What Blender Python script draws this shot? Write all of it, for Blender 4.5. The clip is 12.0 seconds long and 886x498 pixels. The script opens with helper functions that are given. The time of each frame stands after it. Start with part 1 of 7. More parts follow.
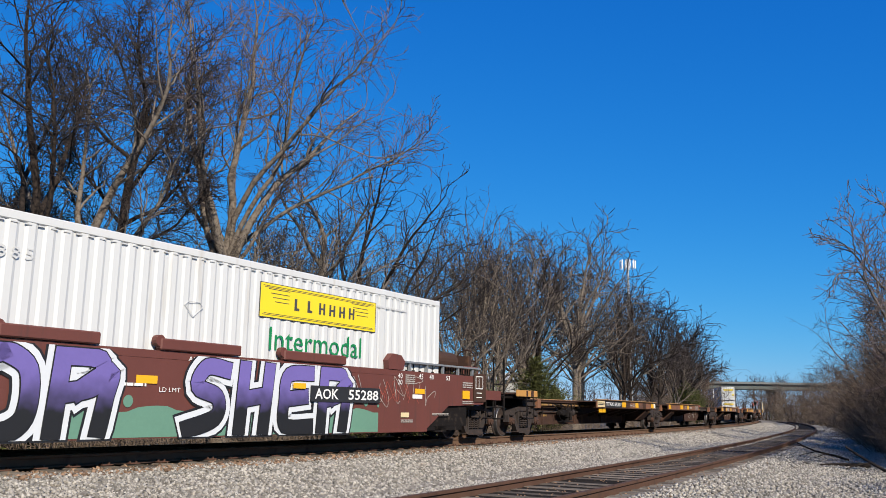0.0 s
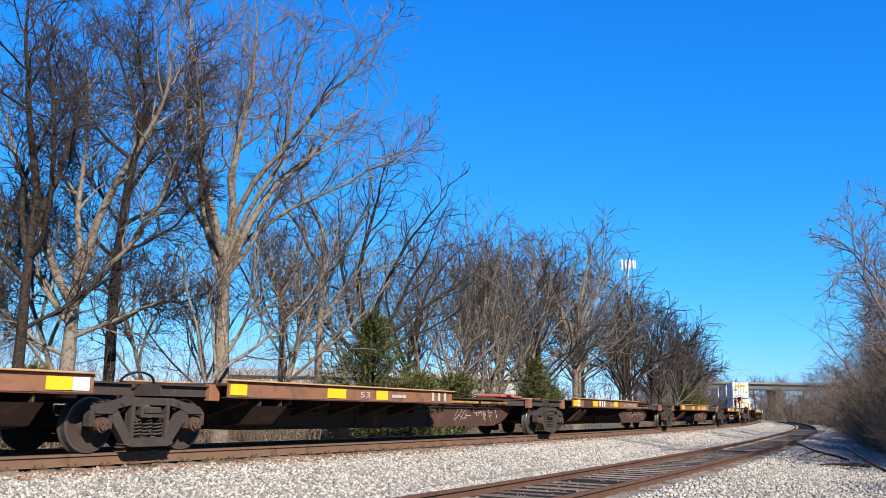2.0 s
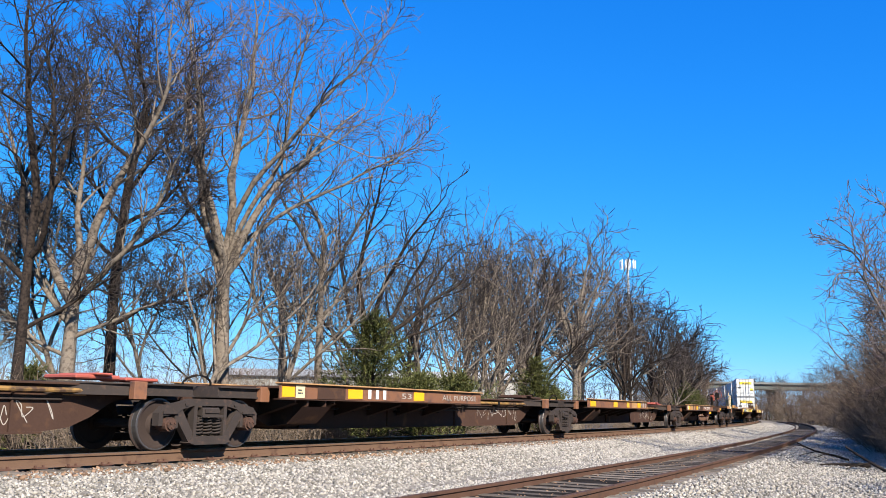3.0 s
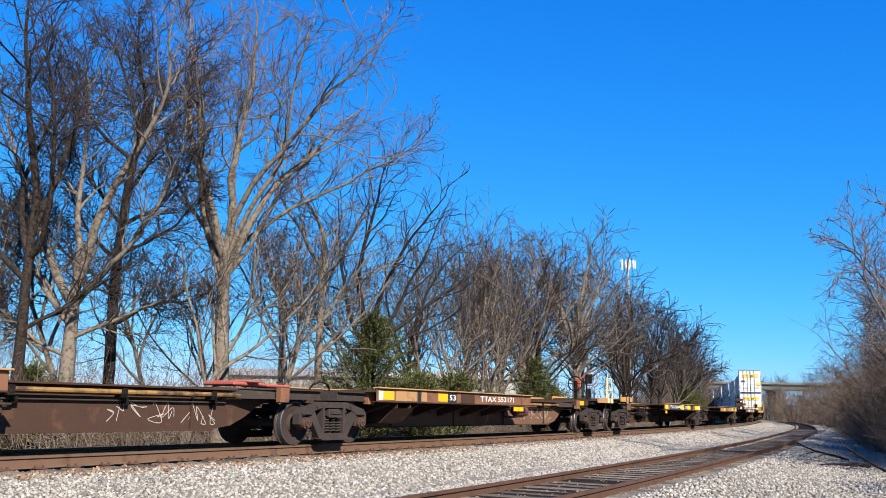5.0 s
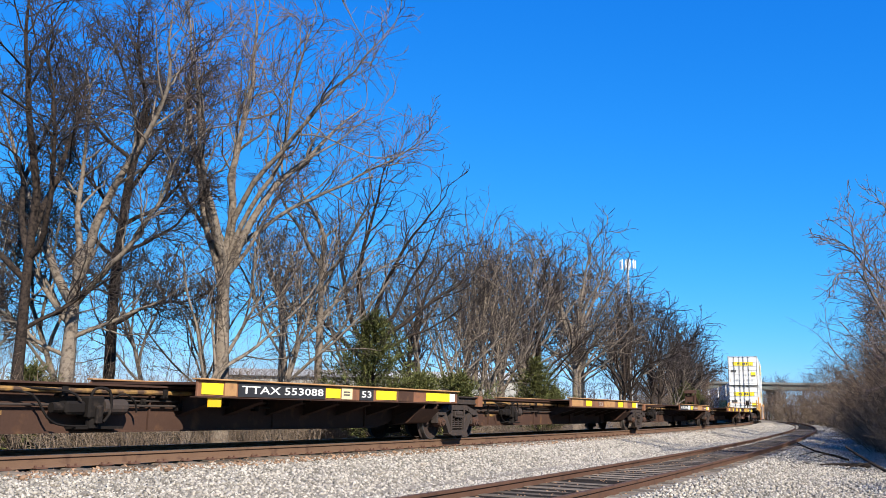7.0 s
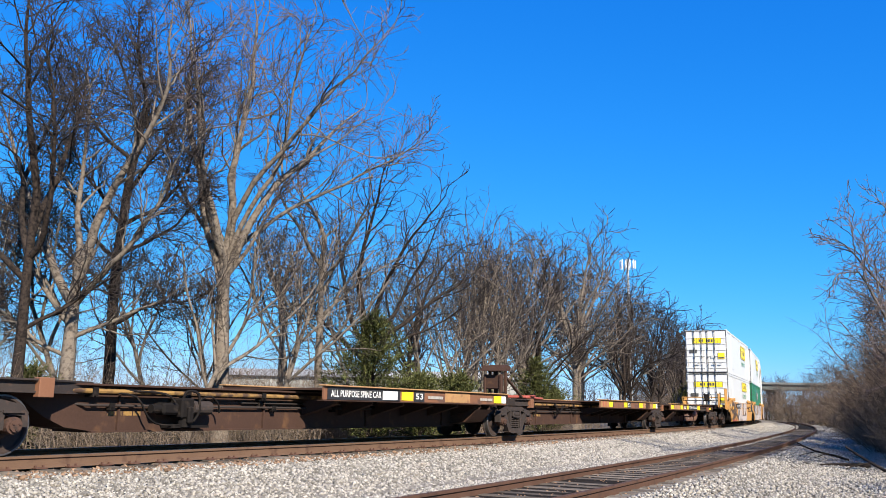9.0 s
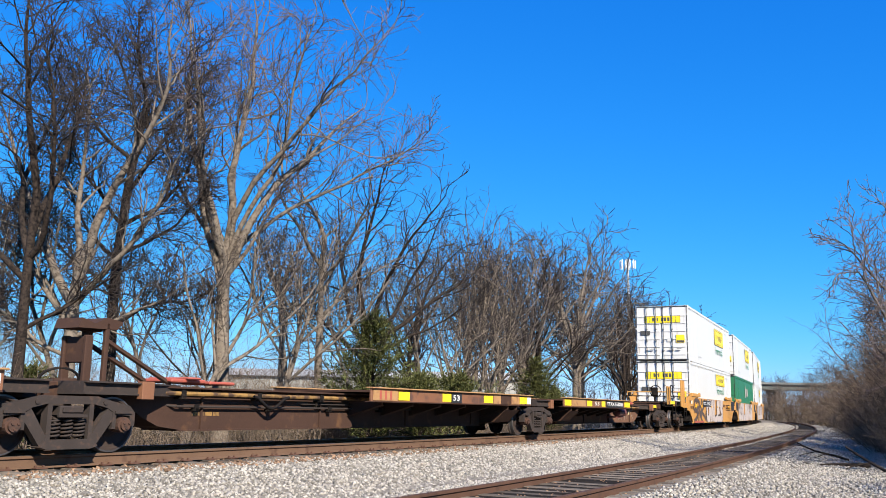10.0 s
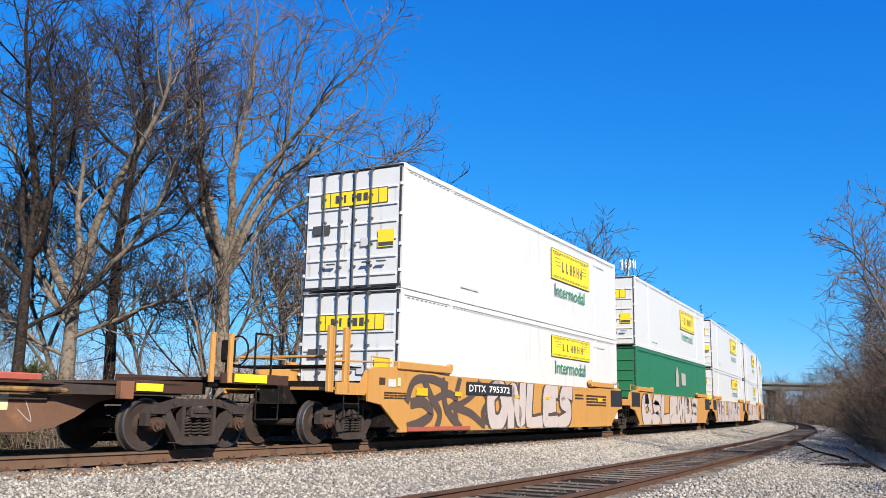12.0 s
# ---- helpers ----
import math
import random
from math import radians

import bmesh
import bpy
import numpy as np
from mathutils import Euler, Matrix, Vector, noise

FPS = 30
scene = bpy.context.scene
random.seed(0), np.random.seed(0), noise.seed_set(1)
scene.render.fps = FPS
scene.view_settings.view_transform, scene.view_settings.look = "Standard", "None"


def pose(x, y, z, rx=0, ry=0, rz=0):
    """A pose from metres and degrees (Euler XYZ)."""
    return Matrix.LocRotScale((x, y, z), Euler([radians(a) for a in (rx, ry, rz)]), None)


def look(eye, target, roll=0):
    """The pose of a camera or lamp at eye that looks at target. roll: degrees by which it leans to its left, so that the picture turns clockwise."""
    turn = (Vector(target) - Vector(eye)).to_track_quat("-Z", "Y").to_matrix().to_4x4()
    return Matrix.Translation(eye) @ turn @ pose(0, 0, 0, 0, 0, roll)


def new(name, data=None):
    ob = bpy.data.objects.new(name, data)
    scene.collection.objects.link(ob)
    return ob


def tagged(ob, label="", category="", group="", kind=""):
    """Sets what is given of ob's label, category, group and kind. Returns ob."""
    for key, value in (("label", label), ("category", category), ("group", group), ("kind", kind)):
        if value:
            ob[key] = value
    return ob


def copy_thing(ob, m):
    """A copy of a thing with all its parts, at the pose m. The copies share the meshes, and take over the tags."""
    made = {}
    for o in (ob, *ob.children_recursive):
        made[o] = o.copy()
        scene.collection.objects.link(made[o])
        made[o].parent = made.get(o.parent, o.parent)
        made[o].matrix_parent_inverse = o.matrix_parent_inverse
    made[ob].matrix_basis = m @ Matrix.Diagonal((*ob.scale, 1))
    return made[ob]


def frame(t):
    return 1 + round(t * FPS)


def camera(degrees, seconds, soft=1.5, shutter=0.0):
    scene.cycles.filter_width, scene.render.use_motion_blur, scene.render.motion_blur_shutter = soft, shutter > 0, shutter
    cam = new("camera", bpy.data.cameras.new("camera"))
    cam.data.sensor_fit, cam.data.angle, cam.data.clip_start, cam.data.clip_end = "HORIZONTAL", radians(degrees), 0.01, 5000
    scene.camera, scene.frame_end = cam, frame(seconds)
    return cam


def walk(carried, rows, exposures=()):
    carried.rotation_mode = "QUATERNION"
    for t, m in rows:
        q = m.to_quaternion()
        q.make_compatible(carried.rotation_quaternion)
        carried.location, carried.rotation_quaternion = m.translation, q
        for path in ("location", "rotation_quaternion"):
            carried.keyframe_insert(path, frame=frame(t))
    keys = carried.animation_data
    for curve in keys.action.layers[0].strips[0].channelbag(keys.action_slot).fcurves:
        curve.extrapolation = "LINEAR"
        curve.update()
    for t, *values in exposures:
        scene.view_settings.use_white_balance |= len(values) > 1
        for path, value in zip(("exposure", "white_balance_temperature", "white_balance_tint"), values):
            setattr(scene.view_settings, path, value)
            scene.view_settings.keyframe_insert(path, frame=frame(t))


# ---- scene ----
# ---- camera: on a tripod beside the siding, it never moves ----
cam = camera(53.994, 12.0, soft=0.5)
EYE = pose(0, 0, 0.741, 100.395, 0, 0) @ pose(0, 0, 0, 0, 0, 0.987)
walk(cam, [(0.0, EYE), (12.0, EYE)], exposures=[(0.0, 0.5), (0.6, 0.48), (1.0, 0.71), (1.5, 1.1), (2.5, 1.14), (5.5, 1.06), (10.5, 1.05), (11.5, 0.94), (12.0, 0.88)])

# ---- sky and sun ----
SUN_EL, SUN_DIR = radians(33), Vector((0.42, -0.91))
world = bpy.data.worlds.new("sky")
scene.world = world
world.use_nodes = True
wn = world.node_tree.nodes
sky = wn.new("ShaderNodeTexSky")
sky.sky_type, sky.sun_disc = "NISHITA", False
sky.sun_elevation, sky.sun_rotation = SUN_EL, math.atan2(SUN_DIR.x, SUN_DIR.y)
sky.air_density, sky.dust_density, sky.ozone_density = 1.0, 0.0, 4.0
wn["Background"].inputs["Strength"].default_value = 0.056
# a clear, dry winter sky: each channel's fall-off from the horizon to the zenith
split, join = wn.new("ShaderNodeSeparateColor"), wn.new("ShaderNodeCombineColor")
world.node_tree.links.new(sky.outputs[0], split.inputs[0])
for k, (power, gain) in enumerate(((1.8, 0.095), (0.84, 1.14), (0.45, 4.2))):
    up, by = wn.new("ShaderNodeMath"), wn.new("ShaderNodeMath")
    up.operation, by.operation = "POWER", "MULTIPLY"
    up.inputs[1].default_value, by.inputs[1].default_value = power, gain
    world.node_tree.links.new(split.outputs[k], up.inputs[0])
    world.node_tree.links.new(up.outputs[0], by.inputs[0])
    world.node_tree.links.new(by.outputs[0], join.inputs[k])
world.node_tree.links.new(join.outputs[0], wn["Background"].inputs["Color"])
sun = new("sun", bpy.data.lights.new("sun", "SUN"))
sun.data.energy, sun.data.angle, sun.data.color = 5.0, radians(0.53), (1.0, 0.92, 0.79)
sd = Vector((SUN_DIR.x * math.cos(SUN_EL), SUN_DIR.y * math.cos(SUN_EL), math.sin(SUN_EL)))
sun.matrix_world = look(sd * 100, (0, 0, 0))


# ---- materials ----
def mat(name, base, rough=0.7, metal=0.0, var=0.25, scale=3.0, fine=40.0, bump=0.2, second=None, amount=0.45, island=0.0, each=0.0, spec=0.5, streak=False):
    """A painted or natural surface: base colour varied at two scales, patches of a second colour, fine relief."""
    m = bpy.data.materials.new(name)
    m.use_nodes = True
    n, l = m.node_tree.nodes, m.node_tree.links
    b = n["Principled BSDF"]
    b.inputs["Roughness"].default_value, b.inputs["Metallic"].default_value = rough, metal
    b.inputs["Specular IOR Level"].default_value = spec
    co = n.new("ShaderNodeTexCoord")
    mp = n.new("ShaderNodeMapping")
    mp.inputs["Scale"].default_value = (3.0, 3.0, 0.35) if streak else (1, 1, 1)
    l.new(co.outputs["Object"], mp.inputs["Vector"])
    big, small = n.new("ShaderNodeTexNoise"), n.new("ShaderNodeTexNoise")
    for tex, sc, det in ((big, scale, 5), (small, fine, 3)):
        tex.inputs["Scale"].default_value, tex.inputs["Detail"].default_value = sc, det
        l.new(mp.outputs[0] if tex is big else co.outputs["Object"], tex.inputs["Vector"])
    mixed = n.new("ShaderNodeMix")
    mixed.data_type = "RGBA"
    dark = tuple(c * (1 - var) for c in base)
    light = tuple(min(1, c * (1 + var)) for c in base)
    mixed.inputs[6].default_value, mixed.inputs[7].default_value = (*dark, 1), (*light, 1)
    avg = n.new("ShaderNodeMath")
    avg.operation = "MULTIPLY_ADD"
    l.new(big.outputs["Fac"], avg.inputs[0])
    avg.inputs[1].default_value = 0.6
    half = n.new("ShaderNodeMath")
    half.operation = "MULTIPLY"
    half.inputs[1].default_value = 0.4
    l.new(small.outputs["Fac"], half.inputs[0])
    l.new(half.outputs[0], avg.inputs[2])
    l.new(avg.outputs[0], mixed.inputs[0])
    col = mixed.outputs[2]
    if second:
        ramp = n.new("ShaderNodeMapRange")
        ramp.inputs[1].default_value, ramp.inputs[2].default_value = 1 - amount - 0.06, 1 - amount + 0.12
        other = n.new("ShaderNodeTexNoise")
        other.inputs["Scale"].default_value, other.inputs["Detail"].default_value = scale * 2.3, 8
        l.new(mp.outputs[0], other.inputs["Vector"])
        l.new(other.outputs["Fac"], ramp.inputs[0])
        mix2 = n.new("ShaderNodeMix")
        mix2.data_type = "RGBA"
        l.new(ramp.outputs[0], mix2.inputs[0])
        l.new(col, mix2.inputs[6])
        mix2.inputs[7].default_value = (*second, 1)
        col = mix2.outputs[2]
    if island or each:
        src = n.new("ShaderNodeNewGeometry").outputs["Random Per Island"] if island else n.new("ShaderNodeObjectInfo").outputs["Random"]
        k = island or each
        mr = n.new("ShaderNodeMapRange")
        mr.inputs[3].default_value, mr.inputs[4].default_value = 1 - k, 1 + k
        l.new(src, mr.inputs[0])
        hsv = n.new("ShaderNodeHueSaturation")
        l.new(mr.outputs[0], hsv.inputs["Value"])
        l.new(col, hsv.inputs["Color"])
        col = hsv.outputs[0]
    l.new(col, b.inputs["Base Color"])
    if bump:
        bp = n.new("ShaderNodeBump")
        bp.inputs["Strength"].default_value, bp.inputs["Distance"].default_value = bump, 0.01
        l.new(small.outputs["Fac"], bp.inputs["Height"])
        l.new(bp.outputs[0], b.inputs["Normal"])
    return m


M = {
    "stone": mat("limestone_ballast", (0.27, 0.247, 0.212), 0.9, var=0.3, scale=2, fine=60, island=0.55, second=(0.207, 0.17, 0.129), amount=0.35, spec=0.2),
    "ruststone": mat("rust_stained_ballast", (0.187, 0.118, 0.0747), 0.9, var=0.3, scale=2, fine=60, island=0.5, spec=0.2),
    "ballast": mat("ballast_bed", (0.199, 0.178, 0.149), 0.9, spec=0.05, var=0.5, scale=1.5, fine=28, bump=1.0, second=(0.124, 0.106, 0.0871), amount=0.4),
    "soil": mat("winter_ground", (0.0996, 0.0778, 0.0498), 0.95, var=0.4, scale=0.3, fine=8, bump=0.6, second=(0.137, 0.112, 0.0622), amount=0.45),
    "rail": mat("rusty_rail_side", (0.12, 0.0717, 0.0465), 0.85, spec=0.1, var=0.3, scale=2, fine=60, second=(0.0664, 0.0365, 0.0266), amount=0.4),
    "oldrail": mat("dark_rusted_siding_rail", (0.0809, 0.0423, 0.028), 0.85, var=0.35, scale=2, fine=60, second=(0.0498, 0.0286, 0.0212), amount=0.4, spec=0.2),
    # track bed: dirt, with shade under trains and between ties mixed into the colour
    "darkbed": mat("dirt_and_shade_bed", (0.0203, 0.0168, 0.0139), 0.95, spec=0.03, var=0.5, scale=1.5, fine=28, bump=1.0, second=(0.0407, 0.0331, 0.0261), amount=0.4),
    "thicket": mat("brown_thicket_stems", (0.085, 0.057, 0.039), 0.9, var=0.35, scale=2, fine=20, bump=0.0, island=0.65),
    "railtop": mat("worn_rail_head", (0.249, 0.224, 0.207), 0.38, metal=0.8, var=0.15, scale=3, fine=80, bump=0.05),
    "tie": mat("weathered_tie_wood", (0.133, 0.11, 0.0896), 0.9, spec=0.05, var=0.4, scale=3, fine=45, bump=0.6, each=0.4, second=(0.0797, 0.0664, 0.0564), amount=0.4),
    "rust": mat("rusted_iron_plate", (0.0813, 0.0349, 0.0203), 0.85, var=0.35, scale=6, fine=60),
    "bark": mat("pale_grey_bark", (0.162, 0.133, 0.106), 0.95, var=0.4, scale=3.5, fine=30, bump=1.0, second=(0.0612, 0.0475, 0.0374), amount=0.45, spec=0.2),
    "barkdark": mat("dark_ridged_bark", (0.0332, 0.0239, 0.0186), 0.95, var=0.5, scale=5, fine=26, bump=1.0, second=(0.0106, 0.00797, 0.00664), amount=0.5, spec=0.2),
    "twig": mat("grey_brown_twigs", (0.10, 0.072, 0.066), 0.9, var=0.5, scale=2, fine=20, bump=0.0, island=0.5),
    "twigdark": mat("dark_brown_twigs", (0.0284, 0.0202, 0.0172), 0.9, var=0.3, scale=2, fine=20, bump=0.0),
    "brush": mat("dry_brush_stems", (0.145, 0.106, 0.0747), 0.9, var=0.35, scale=2, fine=20, bump=0.0, island=0.45),
    "needle": mat("cedar_needles", (0.083, 0.0896, 0.0274), 0.8, var=0.4, scale=1.5, fine=15, bump=0.0, island=0.45, second=(0.0913, 0.0622, 0.0249), amount=0.36, spec=0.2),
    "grass": mat("dry_grass", (0.198, 0.157, 0.0871), 0.9, var=0.3, scale=1, fine=10, bump=0.0, island=0.4),
    "concrete": mat("bridge_concrete", (0.299, 0.292, 0.272), 0.85, var=0.15, scale=0.4, fine=6, bump=0.2),
    "bridge": mat("weathered_bridge_concrete", (0.124, 0.133, 0.129), 0.85, var=0.2, scale=0.4, fine=6, bump=0.2),
    "girder": mat("green_grey_bridge_girder", (0.0581, 0.0697, 0.0639), 0.6, var=0.2, scale=0.5, fine=8, bump=0.1),
    "white": mat("white_container_paint", (0.53, 0.53, 0.516), 0.45, var=0.03, scale=0.8, fine=12, bump=0.03, second=(0.456, 0.432, 0.391), amount=0.32, streak=True),
    "doorwhite": mat("white_door_paint", (0.54, 0.544, 0.54), 0.5, var=0.08, scale=1.2, fine=15, bump=0.05, second=(0.36, 0.288, 0.216), amount=0.32, streak=True),
    "rod": mat("dull_dark_lock_rod", (0.0996, 0.0996, 0.104), 0.5, metal=0.4, var=0.2, scale=5, fine=40, bump=0.05),
    "seal": mat("black_rubber_seal", (0.0208, 0.0208, 0.0232), 0.7, var=0.2, scale=5, fine=40, bump=0.05),
    "greenbox": mat("green_container_paint", (0.0166, 0.141, 0.0622), 0.5, var=0.1, scale=0.8, fine=12, bump=0.05, second=(0.0249, 0.0996, 0.0498), amount=0.3, streak=True),
    "yellow": mat("yellow_decal", (0.72, 0.54, 0.018), 0.5, var=0.05, scale=2, fine=25, bump=0.02),
    "amber": mat("amber_reflector", (0.689, 0.357, 0.0124), 0.4, var=0.08, scale=3, fine=40, bump=0.05),
    "ochre": mat("faded_yellow_steel_paint", (0.423, 0.212, 0.0529), 0.6, var=0.12, scale=1.2, fine=25, bump=0.1, second=(0.296, 0.134, 0.0353), amount=0.33, streak=True),
    "maroon": mat("faded_maroon_car_paint", (0.109, 0.0317, 0.0226), 0.65, var=0.2, scale=1.2, fine=25, bump=0.12, second=(0.0706, 0.0282, 0.0212), amount=0.35, streak=True),
    "brown": mat("dusty_brown_car_paint", (0.0508, 0.0275, 0.0197), 0.85, spec=0.15, var=0.4, scale=1.5, fine=30, bump=0.15, second=(0.0986, 0.0508, 0.0269), amount=0.36),
    "sill": mat("rusty_orange_deck_sill", (0.166, 0.0697, 0.0332), 0.75, var=0.3, scale=1.5, fine=30, bump=0.15, second=(0.073, 0.0365, 0.0266), amount=0.42),
    "wood": mat("worn_orange_deck_edge", (0.325, 0.176, 0.0706), 0.8, var=0.3, scale=2, fine=30, bump=0.2, second=(0.176, 0.0847, 0.0423), amount=0.4),
    "cast": mat("grimy_cast_steel", (0.0365, 0.0282, 0.0249), 0.85, var=0.4, scale=5, fine=60, bump=0.35, spec=0.2, second=(0.0664, 0.0415, 0.0315), amount=0.38),
    "wheel": mat("rusty_wheel_steel", (0.0373, 0.0257, 0.0216), 0.85, spec=0.2, var=0.35, scale=4, fine=50, bump=0.15),
    "bearing": mat("rust_brown_bearing", (0.0706, 0.0382, 0.0274), 0.8, var=0.35, scale=6, fine=50, bump=0.2, spec=0.2, second=(0.0291, 0.0208, 0.0174), amount=0.45),
    "rustbrown": mat("sun_bleached_rusty_girder", (0.124, 0.0664, 0.0432), 0.85, spec=0.15, var=0.35, scale=1.3, fine=30, bump=0.15, second=(0.224, 0.116, 0.0539), amount=0.36),
    "pipe": mat("faded_yellow_pipe", (0.249, 0.141, 0.0456), 0.75, var=0.3, scale=2.5, fine=40, bump=0.1, spec=0.2, second=(0.0622, 0.0373, 0.0249), amount=0.5),
    "tread": mat("polished_wheel_rim", (0.133, 0.124, 0.12), 0.45, metal=0.8, var=0.1, scale=4, fine=50, bump=0.02),
    "grime": mat("black_grime_steel", (0.0093, 0.00755, 0.00697), 0.85, spec=0.12, var=0.35, scale=3, fine=40, bump=0.2, second=(0.0349, 0.0261, 0.0203), amount=0.4),
    "red": mat("red_painted_fitting", (0.315, 0.0706, 0.0456), 0.65, var=0.2, scale=4, fine=40, bump=0.1, second=(0.232, 0.0664, 0.0498), amount=0.35),
    "black": mat("black_lettering_panel", (0.0166, 0.0166, 0.0183), 0.6, var=0.2, scale=3, fine=40, bump=0.02),
    "letter": mat("white_stencil_paint", (0.648, 0.639, 0.612), 0.6, var=0.1, scale=6, fine=50, bump=0.0),
    "letterdim": mat("faded_stencil_paint", (0.332, 0.299, 0.266), 0.7, var=0.2, scale=6, fine=50, bump=0.0),
    "greenletter": mat("green_lettering", (0.0083, 0.183, 0.0581), 0.5, var=0.1, scale=4, fine=40, bump=0.0),
    "ink": mat("dark_lettering", (0.0498, 0.0498, 0.0498), 0.6, var=0.1, scale=4, fine=40, bump=0.0),
    "grey": mat("pale_grey_marking", (0.465, 0.465, 0.457), 0.6, var=0.1, scale=4, fine=40, bump=0.0),
    "cream": mat("cream_stencil_board", (0.598, 0.481, 0.274), 0.6, var=0.1, scale=4, fine=40, bump=0.0),
    "sprayblack": mat("black_spray_paint", (0.00996, 0.00996, 0.0116), 0.6, var=0.2, scale=3, fine=20, bump=0.02),
    "spraywhite": mat("white_spray_paint", (0.548, 0.564, 0.581), 0.6, var=0.08, scale=3, fine=20, bump=0.02),
    "spraygreen": mat("sea_green_spray_paint", (0.108, 0.224, 0.158), 0.6, var=0.2, scale=1.5, fine=20, bump=0.02),
    "spraygrey": mat("silver_grey_spray_paint", (0.415, 0.357, 0.332), 0.6, var=0.15, scale=3, fine=20, bump=0.02),
    "spraydark": mat("dark_brown_spray_paint", (0.0706, 0.0498, 0.0415), 0.6, var=0.2, scale=3, fine=20, bump=0.02),
    "antenna": mat("white_antenna_plastic", (0.8, 0.8, 0.8), 0.5, var=0.03, scale=3, fine=20, bump=0.0),
    "galv": mat("galvanised_mast", (0.29, 0.299, 0.307), 0.5, metal=0.5, var=0.1, scale=2, fine=20, bump=0.0),
}


def fade(name, low, high, z0, z1):
    """Spray paint that fades from one colour at z0 into another at z1."""
    m = mat(name, high, 0.6, var=0.15, scale=1.5, fine=20, bump=0.02)
    n, l = m.node_tree.nodes, m.node_tree.links
    b = n["Principled BSDF"]
    top = b.inputs["Base Color"].links[0].from_socket
    co, sep, mr, mx, ns = n.new("ShaderNodeTexCoord"), n.new("ShaderNodeSeparateXYZ"), n.new("ShaderNodeMapRange"), n.new("ShaderNodeMix"), n.new("ShaderNodeTexNoise")
    ns.inputs["Scale"].default_value = 4.0
    add = n.new("ShaderNodeMath")
    add.operation = "MULTIPLY_ADD"
    add.inputs[1].default_value = 0.35
    l.new(co.outputs["Object"], sep.inputs[0])
    l.new(co.outputs["Object"], ns.inputs["Vector"])
    l.new(ns.outputs["Fac"], add.inputs[0])
    l.new(sep.outputs[2], add.inputs[2])
    mr.inputs[1].default_value, mr.inputs[2].default_value = z0 + 0.17, z1 + 0.17
    l.new(add.outputs[0], mr.inputs[0])
    mx.data_type = "RGBA"
    mx.inputs[6].default_value = (*low, 1)
    l.new(mr.outputs[0], mx.inputs[0])
    l.new(top, mx.inputs[7])
    l.new(mx.outputs[2], b.inputs["Base Color"])
    return m


M["violetfade"] = fade("violet_to_black_spray_paint", (0.009, 0.009, 0.01), (0.14, 0.105, 0.32), 0.62, 1.12)


# ---- mesh helpers ----
def box(bm, x0, x1, y0, y1, z0, z1, bevel=0.0):
    vs = bmesh.ops.create_cube(bm, size=1.0)["verts"]
    for v in vs:
        v.co = Vector((x0 + (v.co.x + 0.5) * (x1 - x0), y0 + (v.co.y + 0.5) * (y1 - y0), z0 + (v.co.z + 0.5) * (z1 - z0)))
    if bevel:
        es = list({e for v in vs for e in v.link_edges})
        bmesh.ops.bevel(bm, geom=es, offset=bevel, segments=1, affect="EDGES")


def tube(bm, a, b, r, sides=8, r2=None):
    a, b = Vector(a), Vector(b)
    d = b - a
    m = Matrix.Translation((a + b) / 2) @ d.to_track_quat("Z", "Y").to_matrix().to_4x4()
    bmesh.ops.create_cone(bm, cap_ends=True, segments=sides, radius1=r, radius2=r if r2 is None else r2, depth=d.length, matrix=m)


def pipe(bm, pts, r, sides=8):
    for a, b in zip(pts, pts[1:]):
        tube(bm, a, b, r, sides)


def prism(bm, outline, y0, y1):
    """A plate cut to an outline in the x-z plane, from y0 to y1."""
    n = len(outline)
    va = [bm.verts.new((x, y0, z)) for x, z in outline]
    vb = [bm.verts.new((x, y1, z)) for x, z in outline]
    bm.faces.new(va)
    bm.faces.new(vb[::-1])
    for i in range(n):
        bm.faces.new((va[i], vb[i], vb[(i + 1) % n], va[(i + 1) % n]))


def part(name, bm, material, parent=None, label="", smooth=False):
    me = bpy.data.meshes.new(name)
    bmesh.ops.recalc_face_normals(bm, faces=bm.faces)
    bm.to_mesh(me)
    bm.free()
    me.materials.append(M[material])
    if smooth:
        me.polygons.foreach_set("use_smooth", [True] * len(me.polygons))
    ob = new(name, me)
    ob.parent = parent
    return tagged(ob, label) if label else ob


def cube_part(name, dims, material, parent=None, label="", bevel=0.0):
    bm = bmesh.new()
    box(bm, *dims, bevel)
    return part(name, bm, material, parent, label)


def raw(name, verts, faces, material, parent=None, smooth=False):
    me = bpy.data.meshes.new(name)
    me.from_pydata(verts, [], faces)
    me.materials.append(M[material])
    if smooth:
        me.polygons.foreach_set("use_smooth", [True] * len(me.polygons))
    me.update()
    ob = new(name, me)
    ob.parent = parent
    return ob


# ---- the line: two tracks on one alignment, rail top of the main track at z = 0 ----
DS = 0.1
LINE_S = -60 + DS * np.arange(6600)
_bend = np.interp(LINE_S, [-60, 0, 40, 90, 150, 340, 600], [0.006, 0.006, 0.0017, 0.00171, 0.00155, 0.00155, 0.0005])
_turn = np.cumsum(_bend) * DS
_turn = _turn - _turn[600] - 0.635
_lx, _ly = np.cumsum(-np.sin(_turn)) * DS, np.cumsum(np.cos(_turn)) * DS
_lx, _ly = _lx - _lx[600] - 14.949, _ly - _ly[600]


def line(s, off=0.0, z=0.0):
    """A point s metres along the main track and off metres to its right."""
    h = float(np.interp(s, LINE_S, _turn))
    return Vector((float(np.interp(s, LINE_S, _lx)) + math.cos(h) * off, float(np.interp(s, LINE_S, _ly)) + math.sin(h) * off, z))


